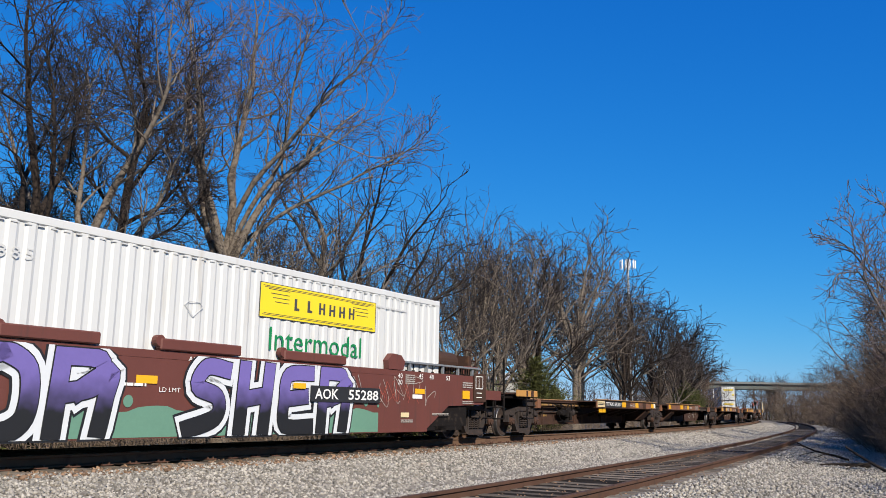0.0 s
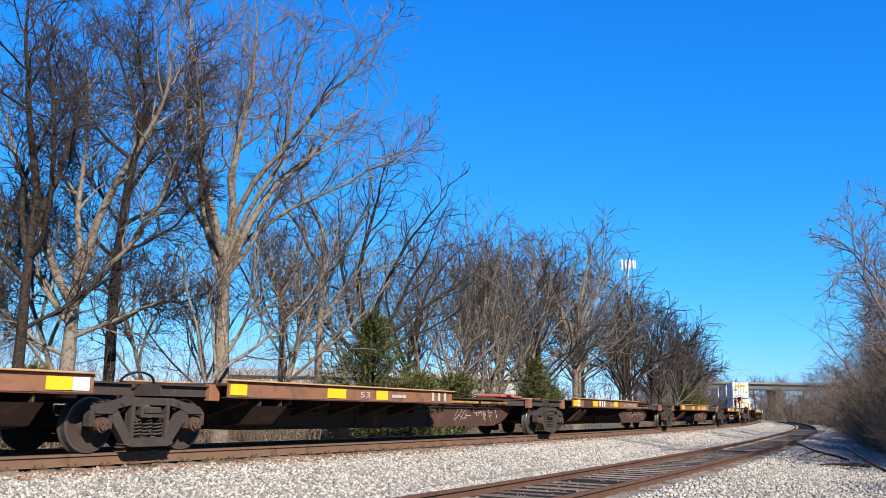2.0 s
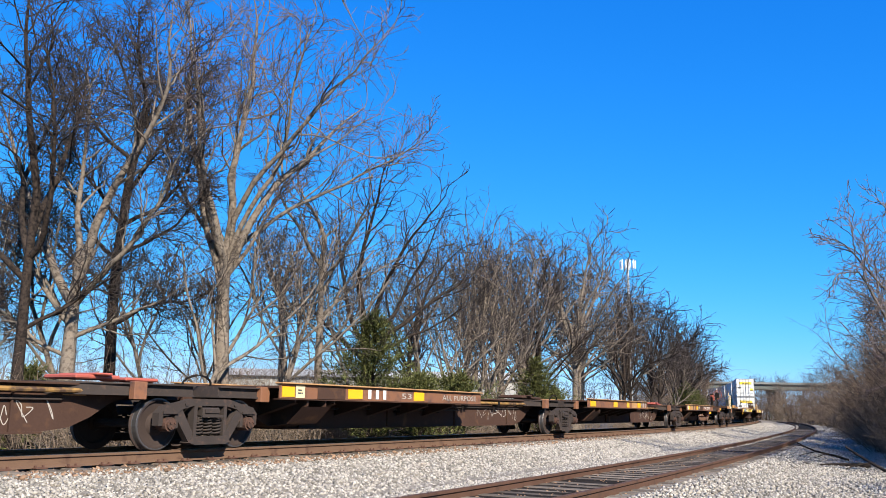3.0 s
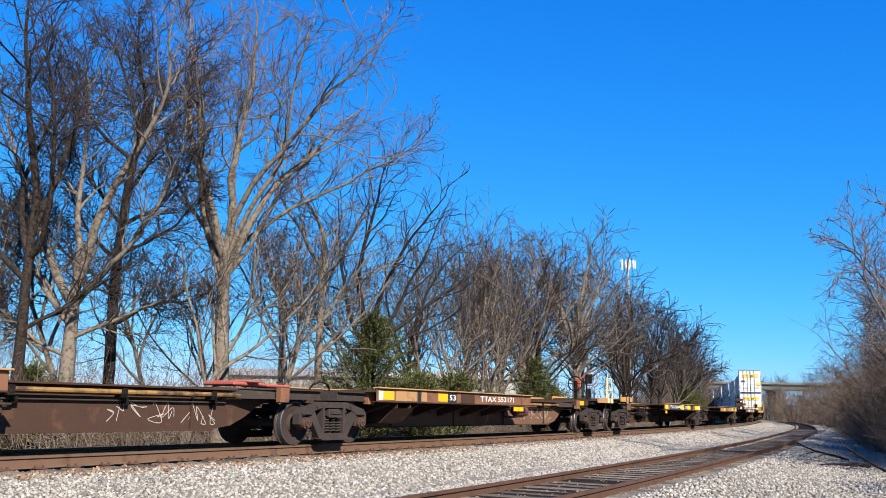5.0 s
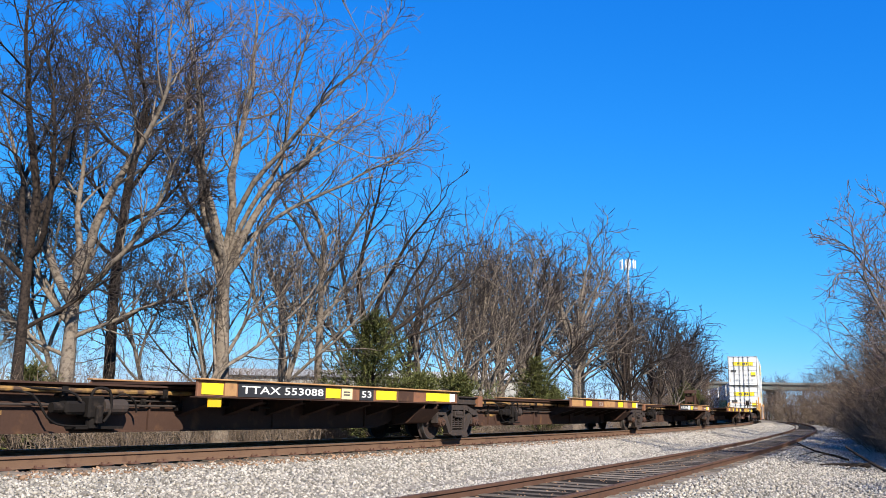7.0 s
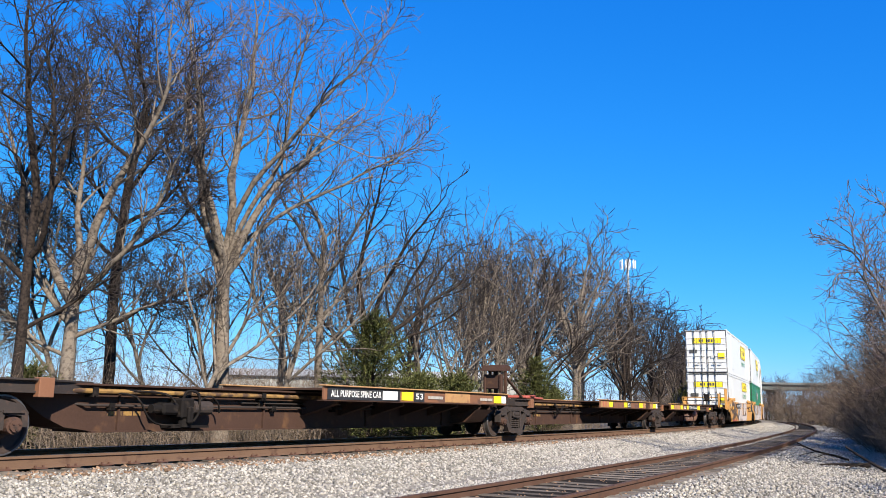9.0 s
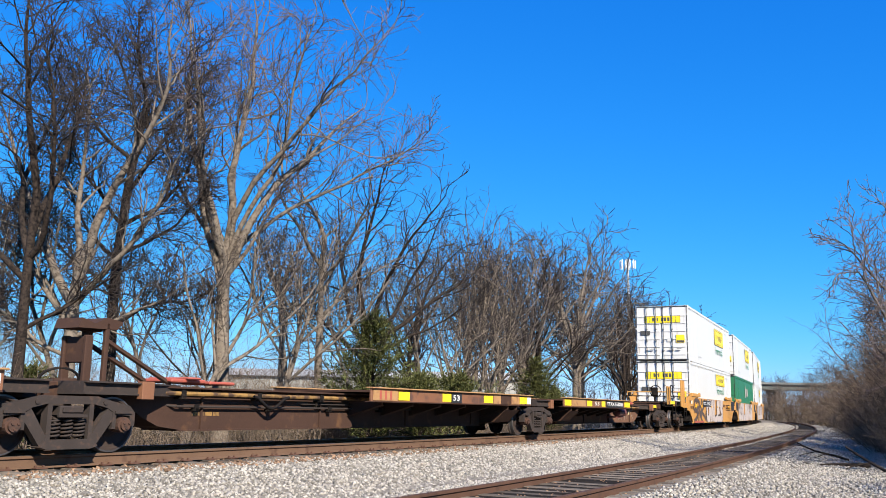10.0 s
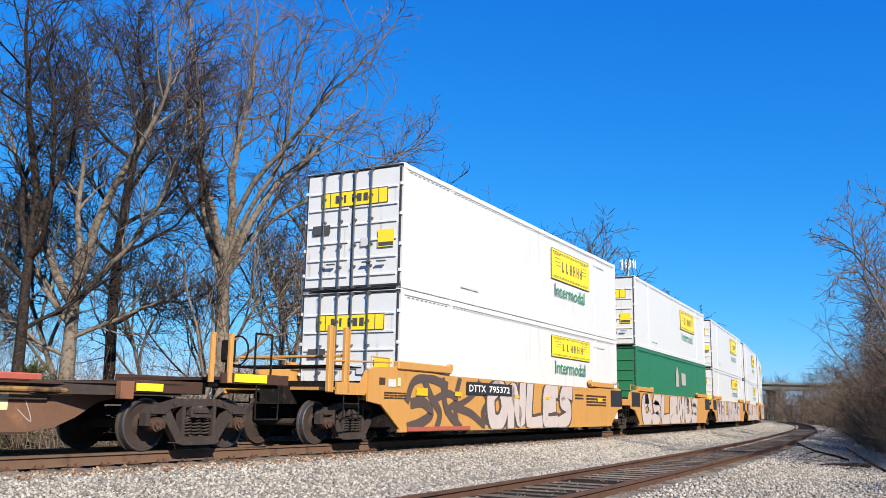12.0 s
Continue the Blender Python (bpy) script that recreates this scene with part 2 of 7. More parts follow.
def heading(s):
    return float(np.interp(s, LINE_S, _turn))


def siding(s):
    """How far the siding's centre lies to the right of the main track."""
    return float(np.interp(s, [-60, 0, 17, 26, 34, 56, 80, 110, 160, 300], [8.2, 7.5, 6.86, 6.52, 6.3, 5.78, 5.5, 5.1, 4.7, 4.6]))


def sweep(name, profile, stations, material, parent=None, shift=None, smooth=False):
    """A strip along the line: profile points (offset, height), at the stations."""
    verts, faces, k = [], [], len(profile)
    for s in stations:
        c = shift(s) if shift else 0.0
        verts += [line(s, o + c, z) for o, z in profile]
    for i in range(len(stations) - 1):
        for j in range(k - 1):
            a = i * k + j
            faces.append((a, a + 1, a + k + 1, a + k))
    return raw(name, verts, faces, material, parent, smooth)


SID_Z = -0.30


def ground_z(s, off):
    """Height of the stone bed and of the land beside it."""
    m = siding(s)
    pts = [(-40, -1.2), (-9, -0.9), (-5, -0.75), (-3.2, -0.62), (-1.6, -0.25), (1.0, -0.235), (1.5, -0.235), (2.1, -0.27), (m - 2.2, -0.50), (m - 1.4, -0.436), (m + 1.4, -0.436), (m + 1.8, -0.51), (m + 2.6, -0.58), (m + 5.0, -0.64), (m + 8, -0.5), (m + 40, -0.3)]
    return float(np.interp(off, [a for a, _ in pts], [b for _, b in pts]))


def build_ground():
    offs = [-3000, -900, -300, -120, -60, -40, -25, -14, -9, -5, -3.2, -1.6, 0, 1.5, 2.1, 3, 4, 5, 6, 7, 8, 9, 10, 11.5, 13, 16, 20, 30, 60, 200, 900, 3000]
    st = [-59 + 2 * i for i in range(100)] + [145 + 8 * i for i in range(45)]
    verts, faces, k = [], [], len(offs)
    for s in st:
        for o in offs:
            z = ground_z(s, max(-40, min(30, o))) - 0.02
            if abs(o) > 9:
                z += 0.12 * noise.noise(Vector((s * 0.2, o * 0.2, 0)))
            # far to the sides the rows stay parallel so that the sheet never folds
            near = max(-60.0, min(60.0, o))
            p = line(s, near, z)
            p += Vector((o - near, 0, 0))
            verts.append(p)
    for i in range(len(st) - 1):
        for j in range(k - 1):
            a = i * k + j
            faces.append((a, a + 1, a + k + 1, a + k))
    n = len(verts)
    # beyond both ends the sheet runs on to the horizon
    base0, base1 = 0, (len(st) - 1) * k
    for b, dy in ((base0, -3000), (base1, 3500)):
        row = []
        for j in range(k):
            v = verts[b + j]
            verts.append(Vector((v.x, dy, v.z)))
            row.append(len(verts) - 1)
        for j in range(k - 1):
            q = (row[j], row[j + 1], b + j + 1, b + j)
            faces.append(q if dy < 0 else q[::-1])
    g = raw("ground", verts, faces, "soil", smooth=True)
    tagged(g, "brown winter soil and dead leaves beside the railway line", "ground", kind="structure")


def stone_mesh(name, count, area, size, seed, material="stone"):
    """Crushed stones scattered over the bed, each a rough eight-faced lump."""
    rng = np.random.default_rng(seed)
    s0, s1, a0, a1, follow = area
    s = s0 + (s1 - s0) * rng.random(count) ** 1.35
    off = a0 + (a1 - a0) * rng.random(count)
    h = np.interp(s, LINE_S, _turn)
    c = np.array([siding(v) for v in s]) if follow else 0.0
    o = off + c
    gx = np.interp(s, LINE_S, _lx) + np.cos(h) * o
    gy = np.interp(s, LINE_S, _ly) + np.sin(h) * o
    gz = np.array([ground_z(a, b) for a, b in zip(s, o)])
    r = size * (0.55 + 0.9 * rng.random(count) ** 1.5)
    base = np.array([(1, 0, 0), (0, 1, 0), (-1, 0, 0), (0, -1, 0), (0, 0, 1), (0, 0, -1)], float)
    jit = base[None] + 0.5 * (rng.random((count, 6, 3)) - 0.5)
    ang = rng.random((count, 3)) * 6.283
    ca, sa = np.cos(ang), np.sin(ang)
    R = np.zeros((count, 3, 3))
    R[:, 0, 0], R[:, 0, 1], R[:, 1, 0], R[:, 1, 1], R[:, 2, 2] = ca[:, 0], -sa[:, 0], sa[:, 0], ca[:, 0], 1
    R2 = np.zeros((count, 3, 3))
    R2[:, 0, 0], R2[:, 1, 1], R2[:, 1, 2], R2[:, 2, 1], R2[:, 2, 2] = 1, ca[:, 1], -sa[:, 1], sa[:, 1], ca[:, 1]
    v = jit * (r[:, None, None] * np.array([1.0, 0.8, 0.65]))
    v = np.einsum("nij,nkj->nki", np.einsum("nij,njk->nik", R, R2), v)
    v += np.stack([gx, gy, gz + r * (0.1 + 0.35 * rng.random(count))], -1)[:, None]
    tri = np.array([(0, 1, 4), (1, 2, 4), (2, 3, 4), (3, 0, 4), (1, 0, 5), (2, 1, 5), (3, 2, 5), (0, 3, 5)])
    f = (tri[None] + 6 * np.arange(count)[:, None, None]).reshape(-1, 3)
    me = bpy.data.meshes.new(name)
    me.vertices.add(count * 6)
    me.vertices.foreach_set("co", v.reshape(-1))
    me.loops.add(len(f) * 3)
    me.loops.foreach_set("vertex_index", f.reshape(-1))
    me.polygons.add(len(f))
    me.polygons.foreach_set("loop_start", np.arange(len(f)) * 3)
    me.update(calc_edges=True)
    me.materials.append(M[material])
    return new(name, me)


def rail_profile(w=0.0725):
    """Half-open outline of a rail, from the foot over the head to the other foot."""
    return [(-0.07, -0.172), (-0.066, -0.155), (-0.012, -0.135), (-0.009, -0.05), (-0.036, -0.036), (-0.036, -0.006), (-0.028, 0.0)], [(-0.028, 0.0), (0.028, 0.0)], [(0.028, 0.0), (0.036, -0.006), (0.036, -0.036), (0.009, -0.05), (0.012, -0.135), (0.066, -0.155), (0.07, -0.172)]


def build_track(name, label, shift, top, s0, s1, worn, web_mat="rail"):
    track = tagged(new(name), label, "railway track", kind="structure")
    st = [s0 + 1.0 * i for i in range(int((s1 - s0)) + 1)]
    left, head, right = rail_profile()
    for side in (-0.753, 0.753):
        web = sweep("rail", [(o + side, z + top) for o, z in left + head[1:] + right[1:]], st, web_mat, track, shift)
        sweep("railhead", [(o + side, z + top + 0.003) for o, z in ((-0.033, -0.003), (-0.026, 0.0), (0.026, 0.0), (0.033, -0.003))], st, worn, web, shift)
    return track


build_ground()
main_track = build_track("main_track", "rusty steel rails on timber ties in pale ballast, heads worn bright", None, 0.0, -40, 330, "railtop")
side_track = build_track("siding_track", "disused rusty siding rails on weathered timber ties", siding, SID_Z, -20, 150, "oldrail", "oldrail")


def tubes(name, lines_, material, parent=None, smooth=True):
    """Tapered tubes along many polylines (points, radii), grouped by their number of points and sides."""
    groups = {}
    for pts, rad, sides in lines_:
        groups.setdefault((len(pts), sides), []).append((pts, rad))
    allv, allf, base = [], [], 0
    for (n, k), items in groups.items():
        P = np.array([p for p, _ in items], float)
        R = np.array([r for _, r in items], float)
        D = np.empty_like(P)
        D[:, 1:-1] = P[:, 2:] - P[:, :-2] if n > 2 else 0
        D[:, 0], D[:, -1] = P[:, 1] - P[:, 0], P[:, -1] - P[:, -2]
        D /= np.linalg.norm(D, axis=2, keepdims=True) + 1e-9
        ref = np.where(np.abs(D[:, :1, 2:3]) > 0.8, np.array([1.0, 0, 0]), np.array([0, 0, 1.0]))
        U = np.cross(D, np.broadcast_to(ref, D.shape))
        U /= np.linalg.norm(U, axis=2, keepdims=True) + 1e-9
        V = np.cross(D, U)
        ang = 2 * np.pi * np.arange(k) / k
        ring = U[:, :, None] * np.cos(ang)[None, None, :, None] + V[:, :, None] * np.sin(ang)[None, None, :, None]
        verts = (P[:, :, None] + ring * R[:, :, None, None]).reshape(-1, 3)
        m = len(items)
        i0 = (np.arange(m)[:, None, None] * n + np.arange(n - 1)[None, :, None]) * k + np.arange(k)[None, None, :]
        i1 = (np.arange(m)[:, None, None] * n + np.arange(n - 1)[None, :, None]) * k + (np.arange(k)[None, None, :] + 1) % k
        f = np.stack([i0, i1, i1 + k, i0 + k], -1).reshape(-1, 4) + base
        allv.append(verts)
        allf.append(f)
        base += len(verts)
    v, f = np.concatenate(allv), np.concatenate(allf)
    me = bpy.data.meshes.new(name)
    me.vertices.add(len(v))
    me.vertices.foreach_set("co", v.reshape(-1))
    me.loops.add(len(f) * 4)
    me.loops.foreach_set("vertex_index", f.reshape(-1).astype(np.int32))
    me.polygons.add(len(f))
    me.polygons.foreach_set("loop_start", (np.arange(len(f)) * 4).astype(np.int32))
    me.update(calc_edges=True)
    if smooth:
        me.polygons.foreach_set("use_smooth", [True] * len(f))
    me.materials.append(M[material])
    ob = new(name, me)
    ob.parent = parent
    return ob


# ---- ties and stones of the bed ----
def tie_mesh(name, half_len):
    bm = bmesh.new()
    box(bm, -half_len, half_len, -0.115, 0.115, -0.17, 0.0, 0.012)
    rng = random.Random(4)
    for v in bm.verts:
        v.co += Vector((rng.uniform(-0.02, 0.02), rng.uniform(-0.008, 0.008), rng.uniform(-0.008, 0.004)))
    me = bpy.data.meshes.new(name)
    bm.to_mesh(me)
    bm.free()
    me.materials.append(M["tie"])
    return me


def lay_ties():
    me = tie_mesh("tie", 1.3)
    bm = bmesh.new()
    for side in (-0.753, 0.753):
        box(bm, side - 0.17, side + 0.17, -0.09, 0.09, 0.0, 0.016)
        for dx in (-0.1, 0.1):
            for dy in (-0.06, 0.06):
                box(bm, side + dx - 0.013, side + dx + 0.013, dy - 0.013, dy + 0.013, 0.014, 0.045)
    plate_me = bpy.data.meshes.new("tie_plates")
    bm.to_mesh(plate_me)
    bm.free()
    plate_me.materials.append(M["rust"])
    rng = random.Random(8)
    for track, shift, top, s0, n in ((main_track, None, 0.0, 6, 140), (side_track, siding, SID_Z, 5, 150)):
        for i in range(n):
            s = s0 + 0.53 * i + rng.uniform(-0.03, 0.03)
            off = (shift(s) if shift else 0.0) + rng.uniform(-0.06, 0.06)
            ob = new("tie", me)
            ob.parent = track
            m = Matrix.Translation(line(s, off, top - (0.115 if shift else 0.176) + rng.uniform(-0.008, 0.003))) @ pose(0, 0, 0, 0, 0, math.degrees(heading(s)) + rng.uniform(-1.5, 1.5))
            ob.matrix_basis = m
            if s < 45 and not shift:
                pl = new("tie_plate", plate_me)
                pl.parent = track
                pl.matrix_basis = Matrix.Translation(line(s, shift(s) if shift else 0.0, top - 0.175)) @ pose(0, 0, 0, 0, 0, math.degrees(heading(s)))


def ballast():
    for args in (("ballast_stones", 62000, (9, 45, 1.05, 5.5, False), 0.032, 1), ("siding_stones", 2200, (8, 45, -1.5, 1.5, True), 0.022, 2, "ruststone"),
                 ("shoulder_stones", 30000, (11, 48, 1.1, 4.4, True), 0.033, 3), ("far_stones", 22000, (43, 110, 1.0, 4.75, False), 0.05, 4), ("mid_stones", 26000, (27, 62, 1.0, 5.3, False), 0.04, 8), ("far_edge_stones", 9000, (46, 100, 0.9, 3.6, True), 0.055, 7), ("far_shoulder_stones", 4200, (8, 60, -3.0, -0.9, False), 0.05, 5), ("stained_stones", 5500, (9, 60, 0.82, 1.75, False), 0.045, 6, "ruststone")):
        ob = stone_mesh(*args)
        tagged(ob, "rust-stained ballast along the main rail" if len(args) > 5 else "pale grey crushed limestone ballast around the tracks", "ballast", kind="stuff")
    st = [-40 + 1.0 * i for i in range(340)]
    # oil-dirty centre strip, its colour deepened to stand in for the train's shadow
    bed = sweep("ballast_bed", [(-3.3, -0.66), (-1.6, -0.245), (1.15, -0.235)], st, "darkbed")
    tagged(bed, "oily stone bed under the main track, darkened for the train's shade", "ballast", kind="structure")
    near = [-20 + 1.0 * i for i in range(180)]
    # colour darkened to paint in the shade of the gaps between ties
    bed2 = sweep("siding_bed", [(-0.76, -0.428), (0.76, -0.428)], near, "darkbed", None, siding)
    tagged(bed2, "stone bed between the siding rails, darkened for the shade between ties", "ballast", kind="structure")
    # pale stone sheets between the tracks and beyond the siding, laid on the land
    for name, spots in (("ballast_slope", lambda m: [1.15, 1.5, 2.1] + [2.1 + (m - 2.86) * k / 6 for k in range(1, 7)]), ("siding_slope", lambda m: [m + 0.76, m + 1.4, m + 1.8, m + 2.6, m + 3.4, m + 4.3])):
        verts, faces = [], []
        for s in near:
            offs = spots(siding(s))
            verts += [line(s, o, ground_z(s, o) + (0.004 if name == "ballast_slope" else 0.0)) for o in offs]
        k = len(offs)
        for i in range(len(near) - 1):
            for j in range(k - 1):
                q = i * k + j
                faces.append((q, q + 1, q + k + 1, q + k))
        tagged(raw(name, verts, faces, "ballast"), "pale crushed stone laid beside the rails", "ballast", kind="structure")


# ---- lettering and markings on the side that faces the siding ----
def text_part(words, x, z, height, y, material, parent, width=None, name="lettering", bold=0.0, end_face=False):
    """Built-in font letters whose lower left corner is at (x, z) on the plane y, facing -y (or -x on an end face)."""
    cu = bpy.data.curves.new(name, "FONT")
    cu.body, cu.size, cu.offset = words, 1.0, bold
    cu.resolution_u = 2
    tmp = bpy.data.objects.new("tmp", cu)
    me = bpy.data.meshes.new_from_object(tmp)
    bpy.data.objects.remove(tmp)
    co = np.array([v.co for v in me.vertices])
    lo, hi = co.min(0), co.max(0)
    kz = height / (hi[1] - lo[1])
    kx = width / (hi[0] - lo[0]) if width else kz
    for v, c in zip(me.vertices, co):
        a, b = (c[0] - lo[0]) * kx, (c[1] - lo[1]) * kz
        v.co = (y, x - a, z + b) if end_face else (x + a, y, z + b)
    me.materials.append(M[material])
    ob = new(name, me)
    ob.parent = parent
    return ob


def bars(x0, x1, z0, z1, rows, y, material, parent, name="marking"):
    """Rows of plain bars where small writing cannot be read."""
    bm = bmesh.new()
    h = (z1 - z0) / rows
    rng = random.Random(int(abs(x0 * 100)) + rows)
    for r in range(rows):
        x = x0
        zb = z0 + r * h
        while x < x1 - 0.02:
            w = min(rng.uniform(0.06, 0.2), x1 - x)
            box(bm, x, x + w * 0.85, y - 0.002, y + 0.002, zb + 0.2 * h, zb + 0.75 * h)
            x += w
    return part(name, bm, material, parent)


def plate(name, x0, x1, z0, z1, y, material, parent, label="", t=0.006):
    return cube_part(name, (x0, x1, y - t / 2, y + t / 2, z0, z1), material, parent, label)


def smooth_line(pts, n=6):
    """Catmull-Rom points through a few strokes' corners."""
    if len(pts) < 3:
        return [Vector(p) for p in pts]
    P = [Vector(pts[0])] + [Vector(p) for p in pts] + [Vector(pts[-1])]
    out = []
    for i in range(1, len(P) - 2):
        for k in range(n):
            t = k / n
            a, b, c, d = P[i - 1], P[i], P[i + 1], P[i + 2]
            out.append(0.5 * ((2 * b) + (c - a) * t + (2 * a - 5 * b + 4 * c - d) * t * t + (3 * b - 3 * c + d - a) * t ** 3))
    return out + [P[-2]]


def sprayed(name, strokes, widths, x0, z0, sx, sz, y, material, parent, zmin=-9, zmax=9, label=""):
    """Painted strokes in a unit box, swept with a round brush: one flat skin, clipped to the panel's height."""
    bm = bmesh.new()
    for i, pts in enumerate(strokes):
        w = widths if not isinstance(widths, (list, tuple)) else widths[i]
        path = [Vector((x0 + p[0] * sx, z0 + p[1] * sz)) for p in smooth_line(pts)]
        n = len(path)
        lft, rgt = [], []
        for j, p in enumerate(path):
            d = (path[min(n - 1, j + 1)] - path[max(0, j - 1)]).normalized()
            q = Vector((-d.y, d.x)) * w / 2
            if j in (0, n - 1):
                p = p + d * (w * 0.35 if j else -w * 0.35)
            lft.append(p + q)
            rgt.append(p - q)
        va = [bm.verts.new((p.x, y + 0.0004 * i, min(zmax, max(zmin, p.y)))) for p in lft]
        vb = [bm.verts.new((p.x, y + 0.0004 * i, min(zmax, max(zmin, p.y)))) for p in rgt]
        for j in range(n - 1):
            bm.faces.new((va[j], va[j + 1], vb[j + 1], vb[j]))
    return part(name, bm, material, parent, label)


# ---- trucks ----
def lathe(bm, profile, sides, y_sign=1.0):
    """Turns (radius, y) points round the axle."""
    rings = []
    for r, yy in profile:
        rings.append([bm.verts.new((r * math.cos(2 * math.pi * i / sides), yy * y_sign, r * math.sin(2 * math.pi * i / sides))) for i in range(sides)])
    for a, b in zip(rings, rings[1:]):
        for i in range(sides):
            bm.faces.new((a[i], a[(i + 1) % sides], b[(i + 1) % sides], b[i]))
    return rings


WHEEL_R = 0.42


def make_truck():
    truck = tagged(new("railcar_truck"), "grimy two-axle cast steel freight truck on the rails", "railway truck", "trucks of the train")
    for sy in (-1, 1):
        bm = bmesh.new()
        ya, yb = sy * 0.93, sy * 1.08
        # arched top chord, pedestal jaws, thin diagonals, columns and spring seat, open between
        prism(bm, [(-1.10, 0.40), (-1.10, 0.60), (-1.00, 0.70), (-0.66, 0.77), (-0.42, 0.83), (0.42, 0.83), (0.66, 0.77), (1.00, 0.70), (1.10, 0.60), (1.10, 0.40), (1.02, 0.40), (1.01, 0.55), (0.77, 0.57), (0.60, 0.665), (0.38, 0.715), (-0.38, 0.715), (-0.60, 0.665), (-0.77, 0.57), (-1.01, 0.55), (-1.02, 0.40)], ya, yb)
        for sx in (-1, 1):
            prism(bm, [(sx * 0.78, 0.58), (sx * 0.63, 0.675), (sx * 0.36, 0.27), (sx * 0.36, 0.125), (sx * 0.44, 0.125)], ya + sy * 0.012, yb - sy * 0.012)
            box(bm, min(sx * 0.70, sx * 0.765), max(sx * 0.70, sx * 0.765), min(ya, yb) + 0.004, max(ya, yb) - 0.004, 0.36, 0.62)
            box(bm, min(sx * 0.30, sx * 0.37), max(sx * 0.30, sx * 0.37), min(ya, yb) + 0.003, max(ya, yb) - 0.003, 0.22, 0.74)
            # raised rims round the openings and the foundry boss
            box(bm, sx * 0.88 - 0.15, sx * 0.88 + 0.15, min(yb, yb + sy * 0.03), max(yb, yb + sy * 0.03), 0.585, 0.625)
            tube(bm, (sx * 0.55, sy * 1.07, 0.745), (sx * 0.55, sy * 1.10, 0.745), 0.035, 8)
        prism(bm, [(-0.46, 0.125), (-0.38, 0.225), (0.38, 0.225), (0.46, 0.125), (0.34, 0.09), (-0.34, 0.09)], ya - sy * 0.05, yb + sy * 0.025)
        frame_ob = part("sideframe", bm, "cast", truck)
        for x in (-0.2, 0.0, 0.2):
            coil = [(x + 0.075 * math.cos(k * 0.7854), sy * 1.0 + 0.075 * math.sin(k * 0.7854), 0.24 + 0.0065 * k) for k in range(46)]
            tubes("coil_spring", [(coil, [0.017] * 46, 6)], "cast", frame_ob)
        for sx in (-1, 1):
            bm = bmesh.new()
            tube(bm, (sx * 0.89, sy * 0.90, WHEEL_R), (sx * 0.89, sy * 1.12, WHEEL_R), 0.115, 14)
            tube(bm, (sx * 0.89, sy * 1.12, WHEEL_R), (sx * 0.89, sy * 1.16, WHEEL_R), 0.085, 12)
            for k in range(3):
                a = k * 2.094 + 0.5
                tube(bm, (sx * 0.89 + 0.05 * math.cos(a), sy * 1.15, WHEEL_R + 0.05 * math.sin(a)), (sx * 0.89 + 0.05 * math.cos(a), sy * 1.18, WHEEL_R + 0.05 * math.sin(a)), 0.016, 6)
            part("bearing_cap", bm, "bearing", frame_ob, "rusty bearing end cap")
    bm = bmesh.new()
    box(bm, -0.19, 0.19, -1.10, 1.10, 0.54, 0.69, 0.02)
    for sy in (-1, 1):
        box(bm, -0.23, 0.23, sy * 1.115 - 0.02, sy * 1.115 + 0.02, 0.53, 0.57)
        box(bm, -0.16, 0.16, sy * 1.11 - 0.012, sy * 1.11 + 0.012, 0.60, 0.66)
    tube(bm, (0, 0, 0.6), (0, 0, 0.78), 0.19, 16)
    for sy in (-1, 1):
        box(bm, -0.1, 0.1, sy * 0.62 - 0.12, sy * 0.62 + 0.12, 0.69, 0.77)
    part("bolster", bm, "cast", truck)
    bm = bmesh.new()
    for sx in (-1, 1):
        tube(bm, (sx * 0.36, -0.8, 0.36), (sx * 0.36, 0.8, 0.36), 0.04, 8)
        for sy in (-1, 1):
            box(bm, sx * 0.40 - 0.05, sx * 0.40 + 0.05, sy * 0.75 - 0.05, sy * 0.75 + 0.05, 0.30, 0.52)
    part("brake_beam", bm, "grime", truck)
    for sx in (-1, 1):
        bm = bmesh.new()
        tube(bm, (0, -1.0, 0), (0, 1.0, 0), 0.075, 12)
        tread = []
        for sy in (-1, 1):
            lathe(bm, [(0.08, 0.66), (0.13, 0.655), (0.15, 0.70), (0.33, 0.735), (0.355, 0.685), (0.418, 0.68), (0.446, 0.665), (0.450, 0.685), (0.425, 0.705)], 28, sy)
            n0 = len(bm.faces)
            lathe(bm, [(0.425, 0.705), (WHEEL_R, 0.715), (WHEEL_R - 0.003, 0.80), (0.410, 0.812), (0.388, 0.8125)], 28, sy)
            bm.faces.ensure_lookup_table()
            tread += [f.index if f.index >= 0 else i for i, f in enumerate(bm.faces) if i >= n0]
            lathe(bm, [(0.388, 0.8125), (0.360, 0.812), (0.338, 0.775), (0.19, 0.755), (0.14, 0.80), (0.08, 0.80)], 28, sy)
        for i, f in enumerate(bm.faces):
            f.material_index = 1 if i in set(tread) else 0
            f.smooth = False
        w = part("wheelset", bm, "wheel", truck)
        w.data.materials.append(M["tread"])
        w.location = (sx * 0.89, 0, WHEEL_R)
    return truck


# ---- containers ----
BOX_L, BOX_W, BOX_H = 15.75, 1.37, 2.9


